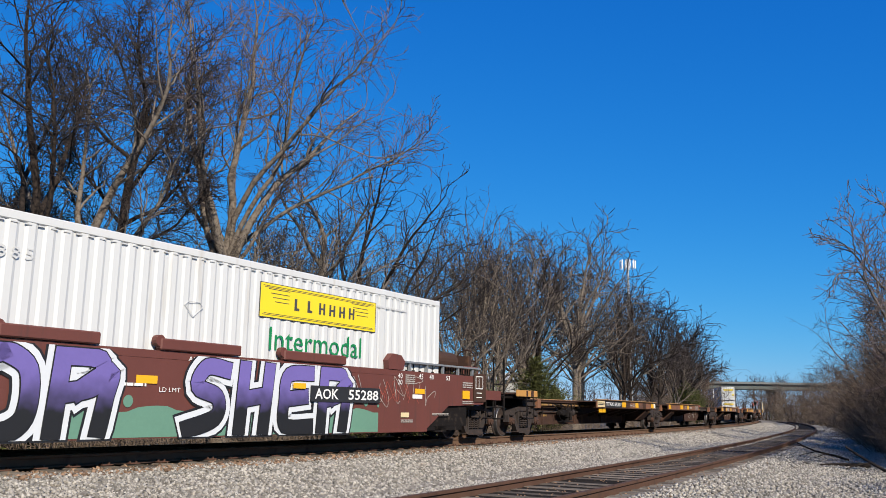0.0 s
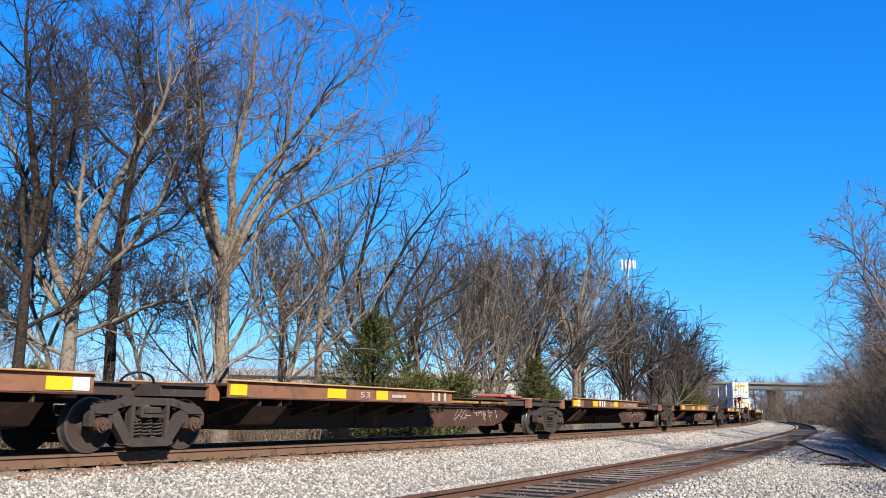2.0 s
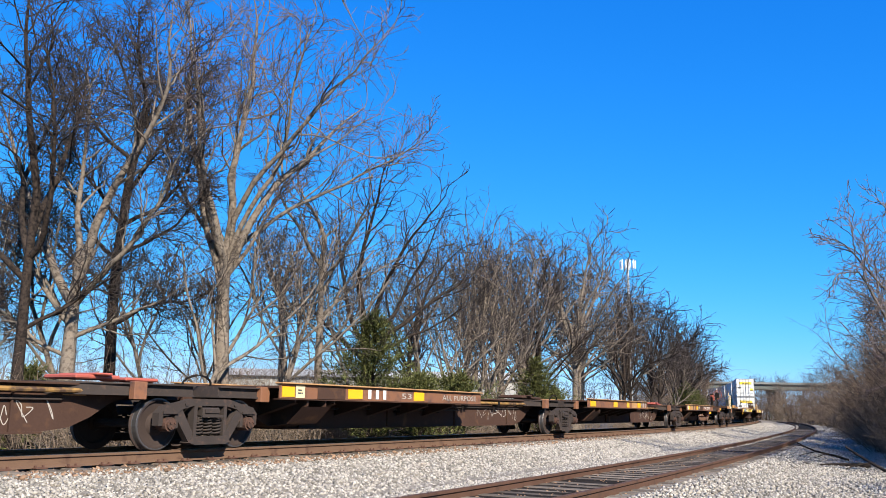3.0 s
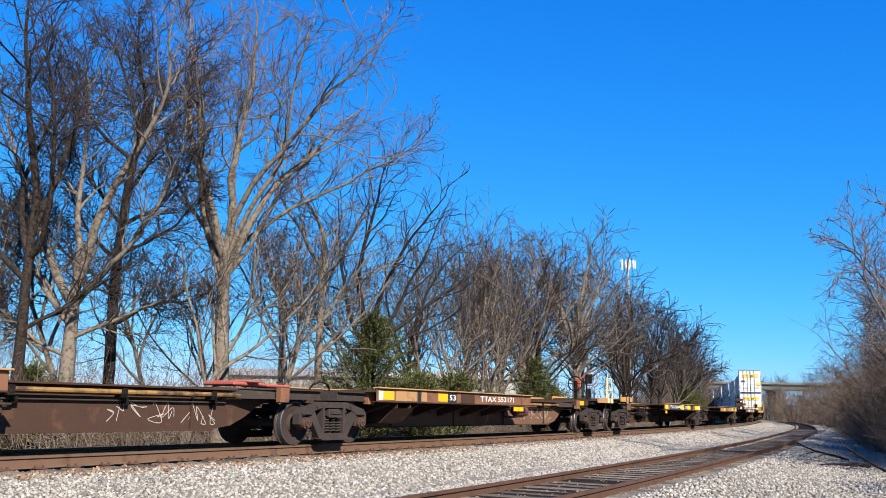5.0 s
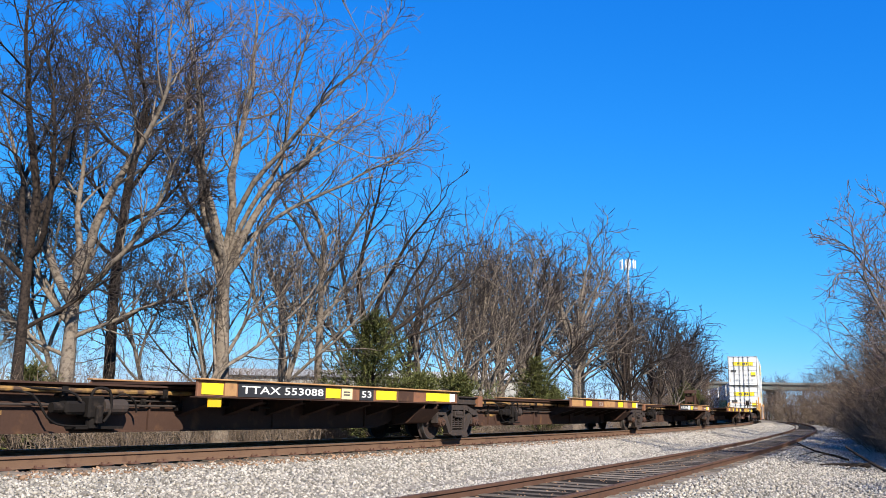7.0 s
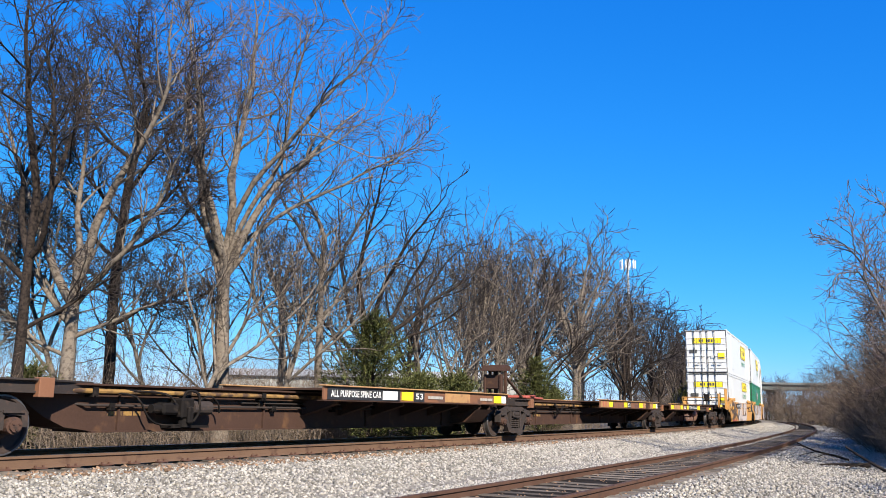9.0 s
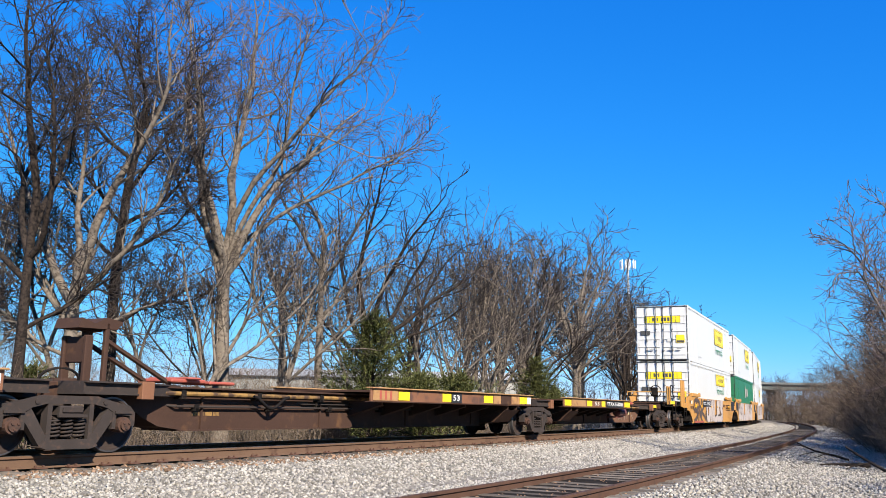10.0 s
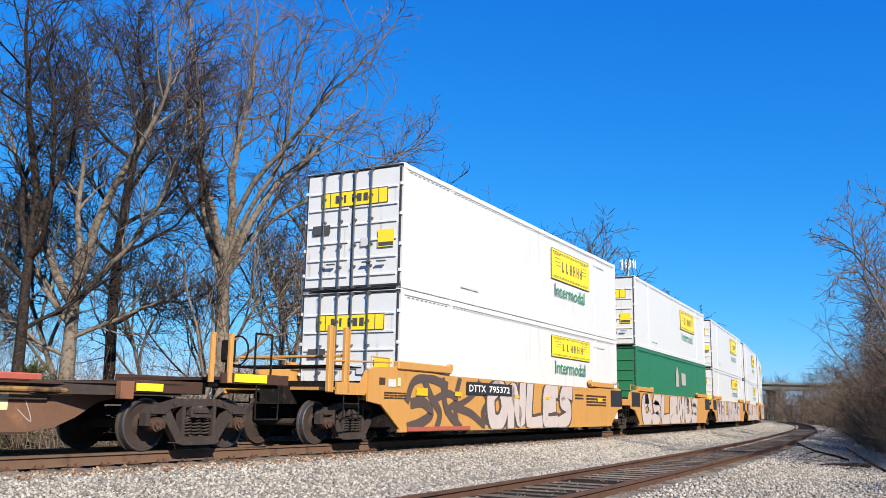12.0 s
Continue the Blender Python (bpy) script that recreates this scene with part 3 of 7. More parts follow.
def make_container(label, ribbed, paint, letters, logo_x, marks=True, logo_z=(1.5, 2.46), text_z=0.95):
    """A 53-foot box: x along, the door end at x = 0, its floor at z = 0."""
    c = tagged(new("shipping_container"), label, "container", "containers on the train")
    L, W, H = BOX_L, BOX_W, BOX_H
    bm = bmesh.new()
    if ribbed:
        # side sheets folded into shallow corrugations
        n, pitch = 0, 0.28
        for sy in (-1, 1):
            x, prev = 0.16, None
            while x < L - 0.18:
                for dx, dy in ((0, 0.0), (0.05, 0.020), (0.15, 0.020), (0.20, 0.0)):
                    xa = min(x + dx, L - 0.16)
                    y = sy * (W - 0.030 + dy)
                    cur = (bm.verts.new((xa, y, 0.15)), bm.verts.new((xa, y, H - 0.12)))
                    if prev:
                        bm.faces.new((prev[0], cur[0], cur[1], prev[1]))
                    prev = cur
                x += pitch
        box(bm, 0.05, L - 0.05, -W + 0.06, W - 0.06, 0.05, H - 0.03)
    else:
        box(bm, 0.05, L - 0.05, -W + 0.025, W - 0.025, 0.05, H - 0.03)
    part("body", bm, paint, c)
    bm = bmesh.new()
    for sy in (-1, 1):
        box(bm, 0.0, L, sy * W - (0.07 if sy > 0 else 0), sy * W + (0.07 if sy < 0 else 0), H - 0.13, H, 0.012)
        box(bm, 0.0, L, sy * W - (0.07 if sy > 0 else 0), sy * W + (0.07 if sy < 0 else 0), 0.0, 0.16, 0.012)
        for x in (0.0, L - 0.16, 2.3, L - 2.46):
            box(bm, x, x + 0.16, sy * W - (0.075 if sy > 0 else -0.004), sy * W + (0.075 if sy < 0 else -0.004), 0.1, H - 0.1)
    box(bm, L - 0.06, L, -W + 0.06, W - 0.06, 0.05, H - 0.05)
    box(bm, 0.0, L, -W + 0.05, W - 0.05, H - 0.03, H - 0.012)
    part("frame_rail", bm, paint, c)
    for x in (0.0, L - 0.18, 2.25, L - 2.43):
        for sy in (-1, 1):
            for z in (-0.004, H - 0.116):
                bm = bmesh.new()
                box(bm, x, x + 0.18, sy * (W + 0.004) - (0.16 if sy > 0 else 0), sy * (W + 0.004) + (0.16 if sy < 0 else 0), z, z + 0.12, 0.01)
                part("corner_casting", bm, "doorwhite" if paint == "white" else paint, c)
    # rivet line under the top rail
    bm = bmesh.new()
    x = 0.3
    while x < L - 0.3:
        box(bm, x, x + 0.10, -W - 0.003, -W + 0.01, H - 0.165, H - 0.145)
        x += 0.2
    tagged(part("rivet_line", bm, "grey" if paint == "white" else "greenbox", c), kind="stuff")
    # doors
    for z0, z1 in ((H - 0.06, H - 0.03), (0.06, 0.09)):
        cube_part("door_seal", (-0.045, 0.05, -W + 0.03, W - 0.03, z0, z1), "seal", c)
    for sy in (-1, 1):
        y0, y1 = (0.015, W - 0.06) if sy > 0 else (-W + 0.06, -0.015)
        bm = bmesh.new()
        box(bm, -0.03, 0.03, y0, y1, 0.10, H - 0.10, 0.006)
        door = part("door", bm, "doorwhite" if paint == "white" else paint, c)
        for k in range(6):
            z = 0.30 + k * 0.405
            cube_part("door_rib", (-0.062, -0.02, y0 + 0.07, y1 - 0.07, z, z + 0.06), "doorwhite" if paint == "white" else paint, door, "", 0.012)
        for yy in (y0 + 0.21 * (y1 - y0), y0 + 0.58 * (y1 - y0)) if sy > 0 else (y0 + 0.58 * (y1 - y0), y0 + 0.93 * (y1 - y0)):
            bm = bmesh.new()
            tube(bm, (-0.105, yy, 0.03), (-0.105, yy, H - 0.03), 0.019, 8)
            for z in (0.06, 0.55, 1.05, 1.65, 2.2, H - 0.08):
                box(bm, -0.125, -0.03, yy - 0.035, yy + 0.035, z - 0.02, z + 0.02)
            part("lock_rod", bm, "rod", door)
        bm = bmesh.new()
        box(bm, -0.045, 0.0, y0 - 0.012 if sy < 0 else y1 - 0.02, y0 + 0.02 if sy < 0 else y1 + 0.012, 0.1, H - 0.1)
        part("edge_seal", bm, "seal", door)
        for z in (0.4, 1.0, 1.7, 2.4):
            bm = bmesh.new()
            yh = sy * (W - 0.04)
            box(bm, -0.05, 0.03, yh - 0.035, yh + 0.035, z - 0.04, z + 0.04, 0.008)
            part("hinge", bm, "doorwhite" if paint == "white" else paint, door)
    if letters:
        lp = cube_part("logo_panel", (-0.068, -0.064, -W + 0.38, W - 0.50, 1.98, 2.36), "yellow", c, "yellow logo panel across the doors")
        bm = bmesh.new()
        for yy, w in ((0.42, 0.10), (0.20, 0.06), (-0.05, 0.10), (-0.20, 0.13), (-0.38, 0.12)):
            box(bm, -0.072, -0.0685, yy - w / 2, yy + w / 2, 2.08, 2.27)
        part("logo_mark", bm, "ink", lp)
        bm = bmesh.new()
        box(bm, -0.071, -0.0685, -W + 0.38, W - 0.50, 2.34, 2.36)
        box(bm, -0.071, -0.0685, -W + 0.38, W - 0.50, 1.98, 2.0)
        for yy in (-W + 0.38, W - 0.52, -W + 0.62, W - 0.76):
            box(bm, -0.071, -0.0685, yy, yy + 0.02, 1.98, 2.36)
        part("logo_border", bm, "ink", lp)
        cube_part("warning_sticker", (-0.069, -0.064, -1.18, -0.75, 0.95, 1.35), "yellow", c, "yellow warning sticker")
        cube_part("sticker_band", (-0.071, -0.0695, -1.16, -0.77, 0.97, 1.06), "ink", c)
        for y0, y1 in ((0.38, 0.62), (-0.62, -0.38), (-1.02, -0.78)):
            cube_part("door_handle", (-0.16, -0.10, y0, y1, 0.60, 0.63), "rod", c, "dull steel door handle", 0.006)
        cube_part("black_sticker", (-0.069, -0.064, 0.60, 1.10, 1.36, 1.58), "ink", c)
        cube_part("grey_sticker", (-0.069, -0.064, -0.52, -0.28, 1.0, 1.2), "grey", c)
        if logo_x is not None:
            y = -W - 0.006 if not ribbed else -W + 0.0005
            y -= 0.001
            zb, zk = logo_z[0], (logo_z[1] - logo_z[0]) / 0.98

            def Z(v):
                return zb + (v - 1.52) * zk

            lg = plate("logo_panel", logo_x, logo_x + 3.55, Z(1.52), Z(2.50), y, "yellow", c, "large yellow logo panel with dark border", 0.004)
            bm = bmesh.new()
            for a in (0.06, 0.1):
                box(bm, logo_x + a, logo_x + 3.55 - a, y - 0.0055, y - 0.0025, Z(1.52 + a), Z(1.535 + a))
                box(bm, logo_x + a, logo_x + 3.55 - a, y - 0.0055, y - 0.0025, Z(2.485 - a), Z(2.50 - a))
            box(bm, logo_x - 0.02, logo_x + 3.57, y - 0.0015, y + 0.003, Z(1.50), Z(2.52))
            for sx0 in (0.25, 2.75):
                for k in range(4):
                    prism(bm, [(logo_x + sx0 - 0.05 + 0.06 * k, Z(2.36 - 0.12 * k)), (logo_x + sx0 + 0.55, Z(2.36 - 0.12 * k)), (logo_x + sx0 + 0.52, Z(2.34 - 0.12 * k)), (logo_x + sx0 - 0.03 + 0.06 * k, Z(2.34 - 0.12 * k))], y - 0.0055, y - 0.0025)
            part("logo_border", bm, "ink", lg)
            bm = bmesh.new()
            for a in (0.90, 1.28, 1.66, 1.98, 2.30, 2.62):
                for p, q, e, f in ((0, 0.055, 1.82, 2.18), (0.13, 0.185, 1.82, 2.18), (0.055, 0.13, 1.97, 2.03)) if a > 1.4 else ((0.03, 0.10, 1.82, 2.18), (0.10, 0.17, 1.82, 1.90)):
                    box(bm, logo_x + a + p, logo_x + a + q, y - 0.0065, y - 0.0025, Z(e), Z(f))
            part("logo_mark", bm, "ink", lg)
            text_part("Intermodal", logo_x + 0.28, text_z, 0.42, y - 0.004, "greenletter", c, width=2.8)
    if marks:
        bars(L - 2.6, L - 1.4, 2.47, 2.55, 1, -W - 0.004, "grey", c)
        bars(2.9, 3.9, 0.36, 0.46, 1, -W - 0.004, "grey", c)
    return c


# ---- well cars ----
def make_well(label, paint, length, cut=(0.5, 1.3), rails=None, flat=False):
    """An articulated well unit: x = 0 is the start of its side wall."""
    w = tagged(new("well_car"), label, "well car", "well cars of the train")
    L, Y = length, 1.48
    for sy in (-1, 1):
        bm = bmesh.new()
        c0, c1 = cut
        top = [(L, 1.55), (0.0, 1.55)] if flat else [(L, 1.50), (L - 0.25, 1.56), (L - 1.1, 1.62), (L - 3.4, 1.50), (3.5, 1.50), (1.1, 1.62), (0.25, 1.56), (0.0, 1.50)]
        out = [(0.0, 0.86), (c0, 0.80), (c1, 0.26), (L - c1, 0.26), (L - c0, 0.80), (L, 0.86)] + top
        prism(bm, out, sy * (Y - 0.05), sy * Y)
        side = part("side_wall", bm, paint, w)
        for a, b in rails or ((1.1, 3.55), (L - 3.5, L - 1.05)):
            bm = bmesh.new()
            box(bm, a, b, min(sy * (Y - 0.10), sy * (Y + 0.05)), max(sy * (Y - 0.10), sy * (Y + 0.05)), 1.56, 1.74, 0.02)
            tube(bm, (b if a < 5 else a, sy * (Y - 0.08), 1.70), (b if a < 5 else a, sy * (Y + 0.03), 1.70), 0.09, 12)
            part("raised_top_rail", bm, paint, side)
        bm = bmesh.new()
        box(bm, 3.5, L - 3.5, min(sy * (Y - 0.08), sy * (Y + 0.006)), max(sy * (Y - 0.08), sy * (Y + 0.006)), 1.43, 1.515)
        part("top_chord", bm, paint, side)
        bm = bmesh.new()
        box(bm, c1 - 0.05, L - c1 + 0.05, min(sy * (Y - 0.06), sy * (Y + 0.006)), max(sy * (Y - 0.06), sy * (Y + 0.006)), 0.22, 0.34)
        part("bottom_chord", bm, paint, side)
    for sy in (-1, 1):
        y0, y1 = sorted((sy * 1.388, sy * 1.422))
        cube_part("inner_plate", (0.78, L - 0.78, y0, y1, 0.335, 1.28), "grime", w)
    bm = bmesh.new()
    box(bm, 1.0, L - 1.0, -1.42, 1.42, 0.24, 0.33)
    for x in (2.0, L / 2, L - 2.0):
        box(bm, x - 0.25, x + 0.25, -1.42, 1.42, 0.2, 0.365 if flat else 0.46)
    part("floor_frame", bm, "grime", w)
    for s, x in ((-1, 0.0), (1, L)):
        bm = bmesh.new()
        a, b = sorted((x + s * -0.2, x + s * 1.25))
        box(bm, a, b, -0.30, 0.30, 0.78, 1.12)
        a, b = sorted((x - s * 0.9, x - s * 0.75))
        box(bm, a, b, -1.40, 1.40, 0.33, 1.3)
        a, b = sorted((x - s * 0.9, x + s * 0.1))
        box(bm, a, b, -1.43, 1.43, 0.88, 1.02)
        part("end_sill", bm, "grime", w)
        bm = bmesh.new()
        a, b = sorted((x + s * 0.04, x + s * 1.05))
        box(bm, a, b, -1.42, 1.42, 1.06, 1.12)
        box(bm, a, b, -1.44, -1.40, 0.98, 1.22)
        box(bm, a, b, 1.40, 1.44, 0.98, 1.22)
        prism(bm, [(x, 1.02), (x + s * 0.35, 1.02), (x, 1.5)], -1.43, -1.39)
        part("end_platform", bm, paint, w)
        for sy in (-1, 1):
            bm = bmesh.new()
            for px in (0.25, 0.78):
                xx = x + s * px
                pipe(bm, [(xx, sy * 1.42, 0.52), (xx, sy * 1.42, 1.18)], 0.014, 6)
            pipe(bm, [(x + s * 0.25, sy * 1.42, 0.52), (x + s * 0.78, sy * 1.42, 0.52)], 0.016, 6)
            pipe(bm, [(x + s * 0.25, sy * 1.42, 0.80), (x + s * 0.78, sy * 1.42, 0.80)], 0.016, 6)
            part("stirrup_step", bm, "grime", w)
            bm = bmesh.new()
            pipe(bm, [(x - s * 0.9, sy * 1.4, 1.60), (x - s * 0.9, sy * 1.4, 1.78), (x - s * 0.2, sy * 1.4, 1.78), (x - s * 0.2, sy * 1.4, 1.56)], 0.014, 6)
            part("grab_iron", bm, paint, w)
    return w


def well_posts(w, x0, paint):
    """Tall corner stakes and a cross walk at the leading end."""
    for x in (x0 - 1.25, x0 - 0.72):
        bm = bmesh.new()
        box(bm, x - 0.05, x + 0.05, -1.42, -1.34, 1.02, 2.3, 0.008)
        box(bm, x + 0.06, x + 0.085, -1.44, -1.36, 1.02, 2.28)
        part("corner_stake", bm, paint, w)
    bm = bmesh.new()
    pipe(bm, [(x0 - 1.2, -1.40, 1.62), (x0 + 1.0, -1.40, 1.70)], 0.02, 6)
    pipe(bm, [(x0 - 0.7, -1.38, 1.74), (x0 - 0.7, 1.38, 1.74)], 0.03, 6)
    pipe(bm, [(x0 - 0.7, 1.38, 1.1), (x0 - 0.7, 1.38, 1.74)], 0.02, 6)
    part("handrail", bm, paint, w)
    bm = bmesh.new()
    box(bm, x0 - 1.1, x0 - 0.1, -1.36, 1.36, 1.52, 1.55)
    part("crossover_walk", bm, "grime", w)


# ---- spine cars ----
def make_spine(a, b, d0, d1, label, near_end, paint="brown"):
    """A skeletal unit between truck centres a and b: x is measured from a; the wide deck runs from d0 to d1."""
    u = tagged(new("spine_car"), label, "spine car", "spine cars of the train")
    L, d0, d1 = b - a, d0 - a, d1 - a
    bm = bmesh.new()
    bottom = [(1.15, 0.82), (1.45, 0.74), (1.8, 0.52), (2.15, 0.37), (2.6, 0.31)]
    prism(bm, bottom + [(L - x, z) for x, z in bottom[::-1]] + [(L - 1.15, 1.0), (1.15, 1.0)], -0.42, 0.42)
    part("centre_sill", bm, paint, u, "dusty brown box girder" if paint == "brown" else "sun-bleached rusty box girder")
    bm = bmesh.new()
    box(bm, 1.0, L - 1.0, -0.60, 0.60, 1.0, 1.03)
    box(bm, 2.6, L - 2.6, -0.47, 0.47, 0.285, 0.312)
    part("girder_flange", bm, "brown", u)
    for x0, x1 in ((0.05, 1.2), (L - 1.2, L - 0.05)):
        bm = bmesh.new()
        box(bm, x0, x1, -0.34, 0.34, 0.79, 1.05, 0.015)
        tube(bm, ((x0 + x1) / 2, 0, 1.04), ((x0 + x1) / 2, 0, 1.10), 0.24, 14)
        part("sill_end", bm, "brown", u)
    # body bolsters over the trucks: wings that narrow towards the girder, each with an end plate
    for s in (1, -1):
        xa, xb, xc = (0.25, 1.25, 2.6) if s > 0 else (L - 0.25, L - 1.25, L - 2.6)
        bm = bmesh.new()
        for z0, z1, w in ((0.86, 0.885, 0.96), (1.03, 1.055, 1.0), (0.885, 1.03, 0.93)):
            plan = [(xa, -w), (xb, -w), (xc, -0.43), (xc, 0.43), (xb, w), (xa, w)]
            lo, hi = [bm.verts.new((p, q, z0)) for p, q in plan], [bm.verts.new((p, q, z1)) for p, q in plan]
            bm.faces.new(lo)
            bm.faces.new(hi[::-1])
            for i in range(6):
                bm.faces.new((lo[i], hi[i], hi[(i + 1) % 6], lo[(i + 1) % 6]))
        part("body_bolster", bm, "cast", u, "grimy bolster wing over the truck")
        x0, x1 = sorted((xb, xb + s * 0.24))
        for sy in (-1, 1):
            y0, y1 = sorted((sy * 0.90, sy * 1.03))
            cube_part("bolster_end_plate", (x0, x1, y0, y1, 0.80, 1.075), "sill", u, "", 0.008)
        # the air hose that loops over the coupling
        if s > 0:
            tubes("air_hose", [([(xa - 0.2 + 0.34 * math.cos(k * 0.3491), -0.62 - 0.05 * math.sin(k * 0.3491), 1.05 + 0.18 * math.sin(k * 0.3491)) for k in range(10)], [0.02] * 10, 6)], "grime", u)
    if d1 > d0:
        bm = bmesh.new()
        box(bm, d0, d1, -1.30, 1.30, 1.06, 1.10)
        part("deck_plate", bm, "brown", u)
        for sy in (-1, 1):
            bm = bmesh.new()
            y0, y1 = sorted((sy * 1.29, sy * 1.345))
            box(bm, d0, d1, y0, y1, 0.87, 1.135, 0.006)
            fascia = part("side_sill", bm, "sill", u, "rust-streaked orange side sill")
            bm = bmesh.new()
            y0, y1 = sorted((sy * 1.22, sy * 1.41))
            box(bm, d0 - 0.03, d1 + 0.03, y0, y1, 1.137, 1.165, 0.006)
            part("deck_edge", bm, "wood", fascia)
            y0, y1 = sorted((sy * 1.18, sy * 1.352))
            cube_part("lower_flange", (d0, d1, y0, y1, 0.852, 0.868), "brown", fascia)
            n = max(2, round((d1 - d0) / 1.3))
            for k in range(n):
                x = d0 + 0.5 + (d1 - d0 - 1.9) * k / (n - 1) + (0.9 if near_end > 0 else 0)
                if near_end > 0:
                    x -= 0.9
                bm = bmesh.new()
                vs = [(0.42, 0.55), (0.42, 0.86), (1.29, 0.86), (1.29, 0.80)]
                va = [bm.verts.new((x - 0.012, sy * p, q)) for p, q in vs]
                vb = [bm.verts.new((x + 0.012, sy * p, q)) for p, q in vs]
                bm.faces.new(va)
                bm.faces.new(vb[::-1])
                for i in range(4):
                    bm.faces.new((va[i], vb[i], vb[(i + 1) % 4], va[(i + 1) % 4]))
                fl = [bm.verts.new((x + e, sy * p, q)) for p, q in ((0.42, 0.54), (1.29, 0.79)) for e in (-0.09, 0.09)]
                bm.faces.new((fl[0], fl[1], fl[3], fl[2]))
                part("deck_bracket", bm, "brown", u)
            # deep tapered bolster near the truck end of the deck
            x = d1 - 1.15 if near_end > 0 else d0 + 1.15
            bm = bmesh.new()
            vs = [(0.42, 0.36), (0.42, 0.86), (1.29, 0.86), (1.29, 0.74), (0.95, 0.42)]
            for e in (-0.28, 0.28):
                va = [bm.verts.new((x + e - 0.015, sy * p, q)) for p, q in vs]
                vb = [bm.verts.new((x + e + 0.015, sy * p, q)) for p, q in vs]
                bm.faces.new(va)
                bm.faces.new(vb[::-1])
                for i in range(5):
                    bm.faces.new((va[i], vb[i], vb[(i + 1) % 5], va[(i + 1) % 5]))
            fl = [bm.verts.new((x + e, sy * p, q)) for p, q in ((0.42, 0.35), (0.95, 0.41), (1.29, 0.73)) for e in (-0.45, 0.45)]
            bm.faces.new((fl[0], fl[1], fl[3], fl[2]))
            bm.faces.new((fl[2], fl[3], fl[5], fl[4]))
            part("bolster_bracket", bm, "brown", u)
    # pipes along the girder on their hangers
    for y, z, r, x0, x1, m in ((-0.58, 0.915, 0.038, 1.9, L - 1.9, "pipe"), (-0.50, 0.70, 0.02, 2.3, L * 0.62, "cast"), (-0.47, 0.78, 0.016, L * 0.35, L - 2.2, "cast"), (0.58, 0.915, 0.038, 1.9, L - 1.9, "pipe")):
        bm = bmesh.new()
        pipe(bm, [(x0, y * 0.8, z + 0.02), (x0 + 0.15, y, z), (x1 - 0.15, y, z), (x1, y * 0.8, z + 0.02)], r, 8)
        part("brake_pipe", bm, m, u, "faded yellow pipe" if m == "pipe" else "")
        x = x0 + 0.6
        while x < x1 - 0.3:
            bm = bmesh.new()
            y0, y1 = sorted((y * 1.09, math.copysign(0.42, y)))
            box(bm, x - 0.035, x + 0.035, y0, y1, z - r - 0.05, z - r)
            box(bm, x - 0.05, x + 0.05, y0, y0 + 0.02, z - r - 0.05, z + r + 0.02)
            part("pipe_hanger", bm, "grime", u)
            x += 1.9
    # stiffener plates and old stencil patches on the girder's web
    for k in range(4):
        x = 3.1 + (L - 6.2) * k / 3
        cube_part("web_stiffener", (x - 0.015, x + 0.015, -0.465, -0.42, 0.315, 0.995), "brown", u)
    return u


def sill_marks(u, a, marks):
    """Reflectors, panels and stencils on the near side sill; positions are along the train."""
    y = -1.352
    for kind, x0, x1, *more in marks:
        x0, x1 = x0 - a, x1 - a
        if kind == "amber":
            plate("reflector", x0, x1, 0.905, 1.09, y, "amber", u, "amber reflective strip", 0.012)
        elif kind == "yellow":
            plate("reflector", x0, x1, 0.905, 1.09, y, "yellow", u, "yellow reflective strip", 0.012)
        elif kind == "white":
            plate("reflector", x0, x1, 0.905, 1.09, y, "letter", u, "white reflective strip", 0.012)
        elif kind == "panel":
            plate("panel", x0, x1, 0.88, 1.125, y, "black", u, "dark stencil panel", 0.008)
        elif kind == "brown":
            plate("panel", x0, x1, 0.88, 1.125, y, "brown", u, "", 0.008)
        elif kind == "wood":
            plate("panel", x0, x1, 0.89, 1.12, y, "wood", u, "bare faded orange patch", 0.008)
        elif kind == "cream":
            plate("panel", x0, x1, 0.89, 1.12, y, "cream", u, "cream stencil board", 0.008)
            bars(x0 + 0.06, x1 - 0.06, 0.95, 1.06, 2, y - 0.006, "ink", u)
        elif kind == "text":
            text_part(more[0], x0, 0.935, 0.135, y - 0.008, "letter", u, width=x1 - x0, bold=0.012)
        elif kind == "dim":
            text_part(more[0], x0, 0.935, 0.12, y - 0.008, "letterdim", u, width=x1 - x0, bold=0.008)
        elif kind == "bars":
            bars(x0, x1, 0.93, 1.05, 1, y - 0.008, "letterdim", u)
        elif kind == "logo":
            bm = bmesh.new()
            for k in range(3):
                xx = x0 + (x1 - x0) * (k + 0.2) / 3
                box(bm, xx, xx + (x1 - x0) * 0.13, y - 0.008, y - 0.005, 0.91, 1.10)
            part("logo_mark", bm, more[0], u)
        elif kind == "under":
            plate("reflector", x0, x1, 0.70, 0.85, -1.30, "amber", u, "amber reflective strip", 0.02)


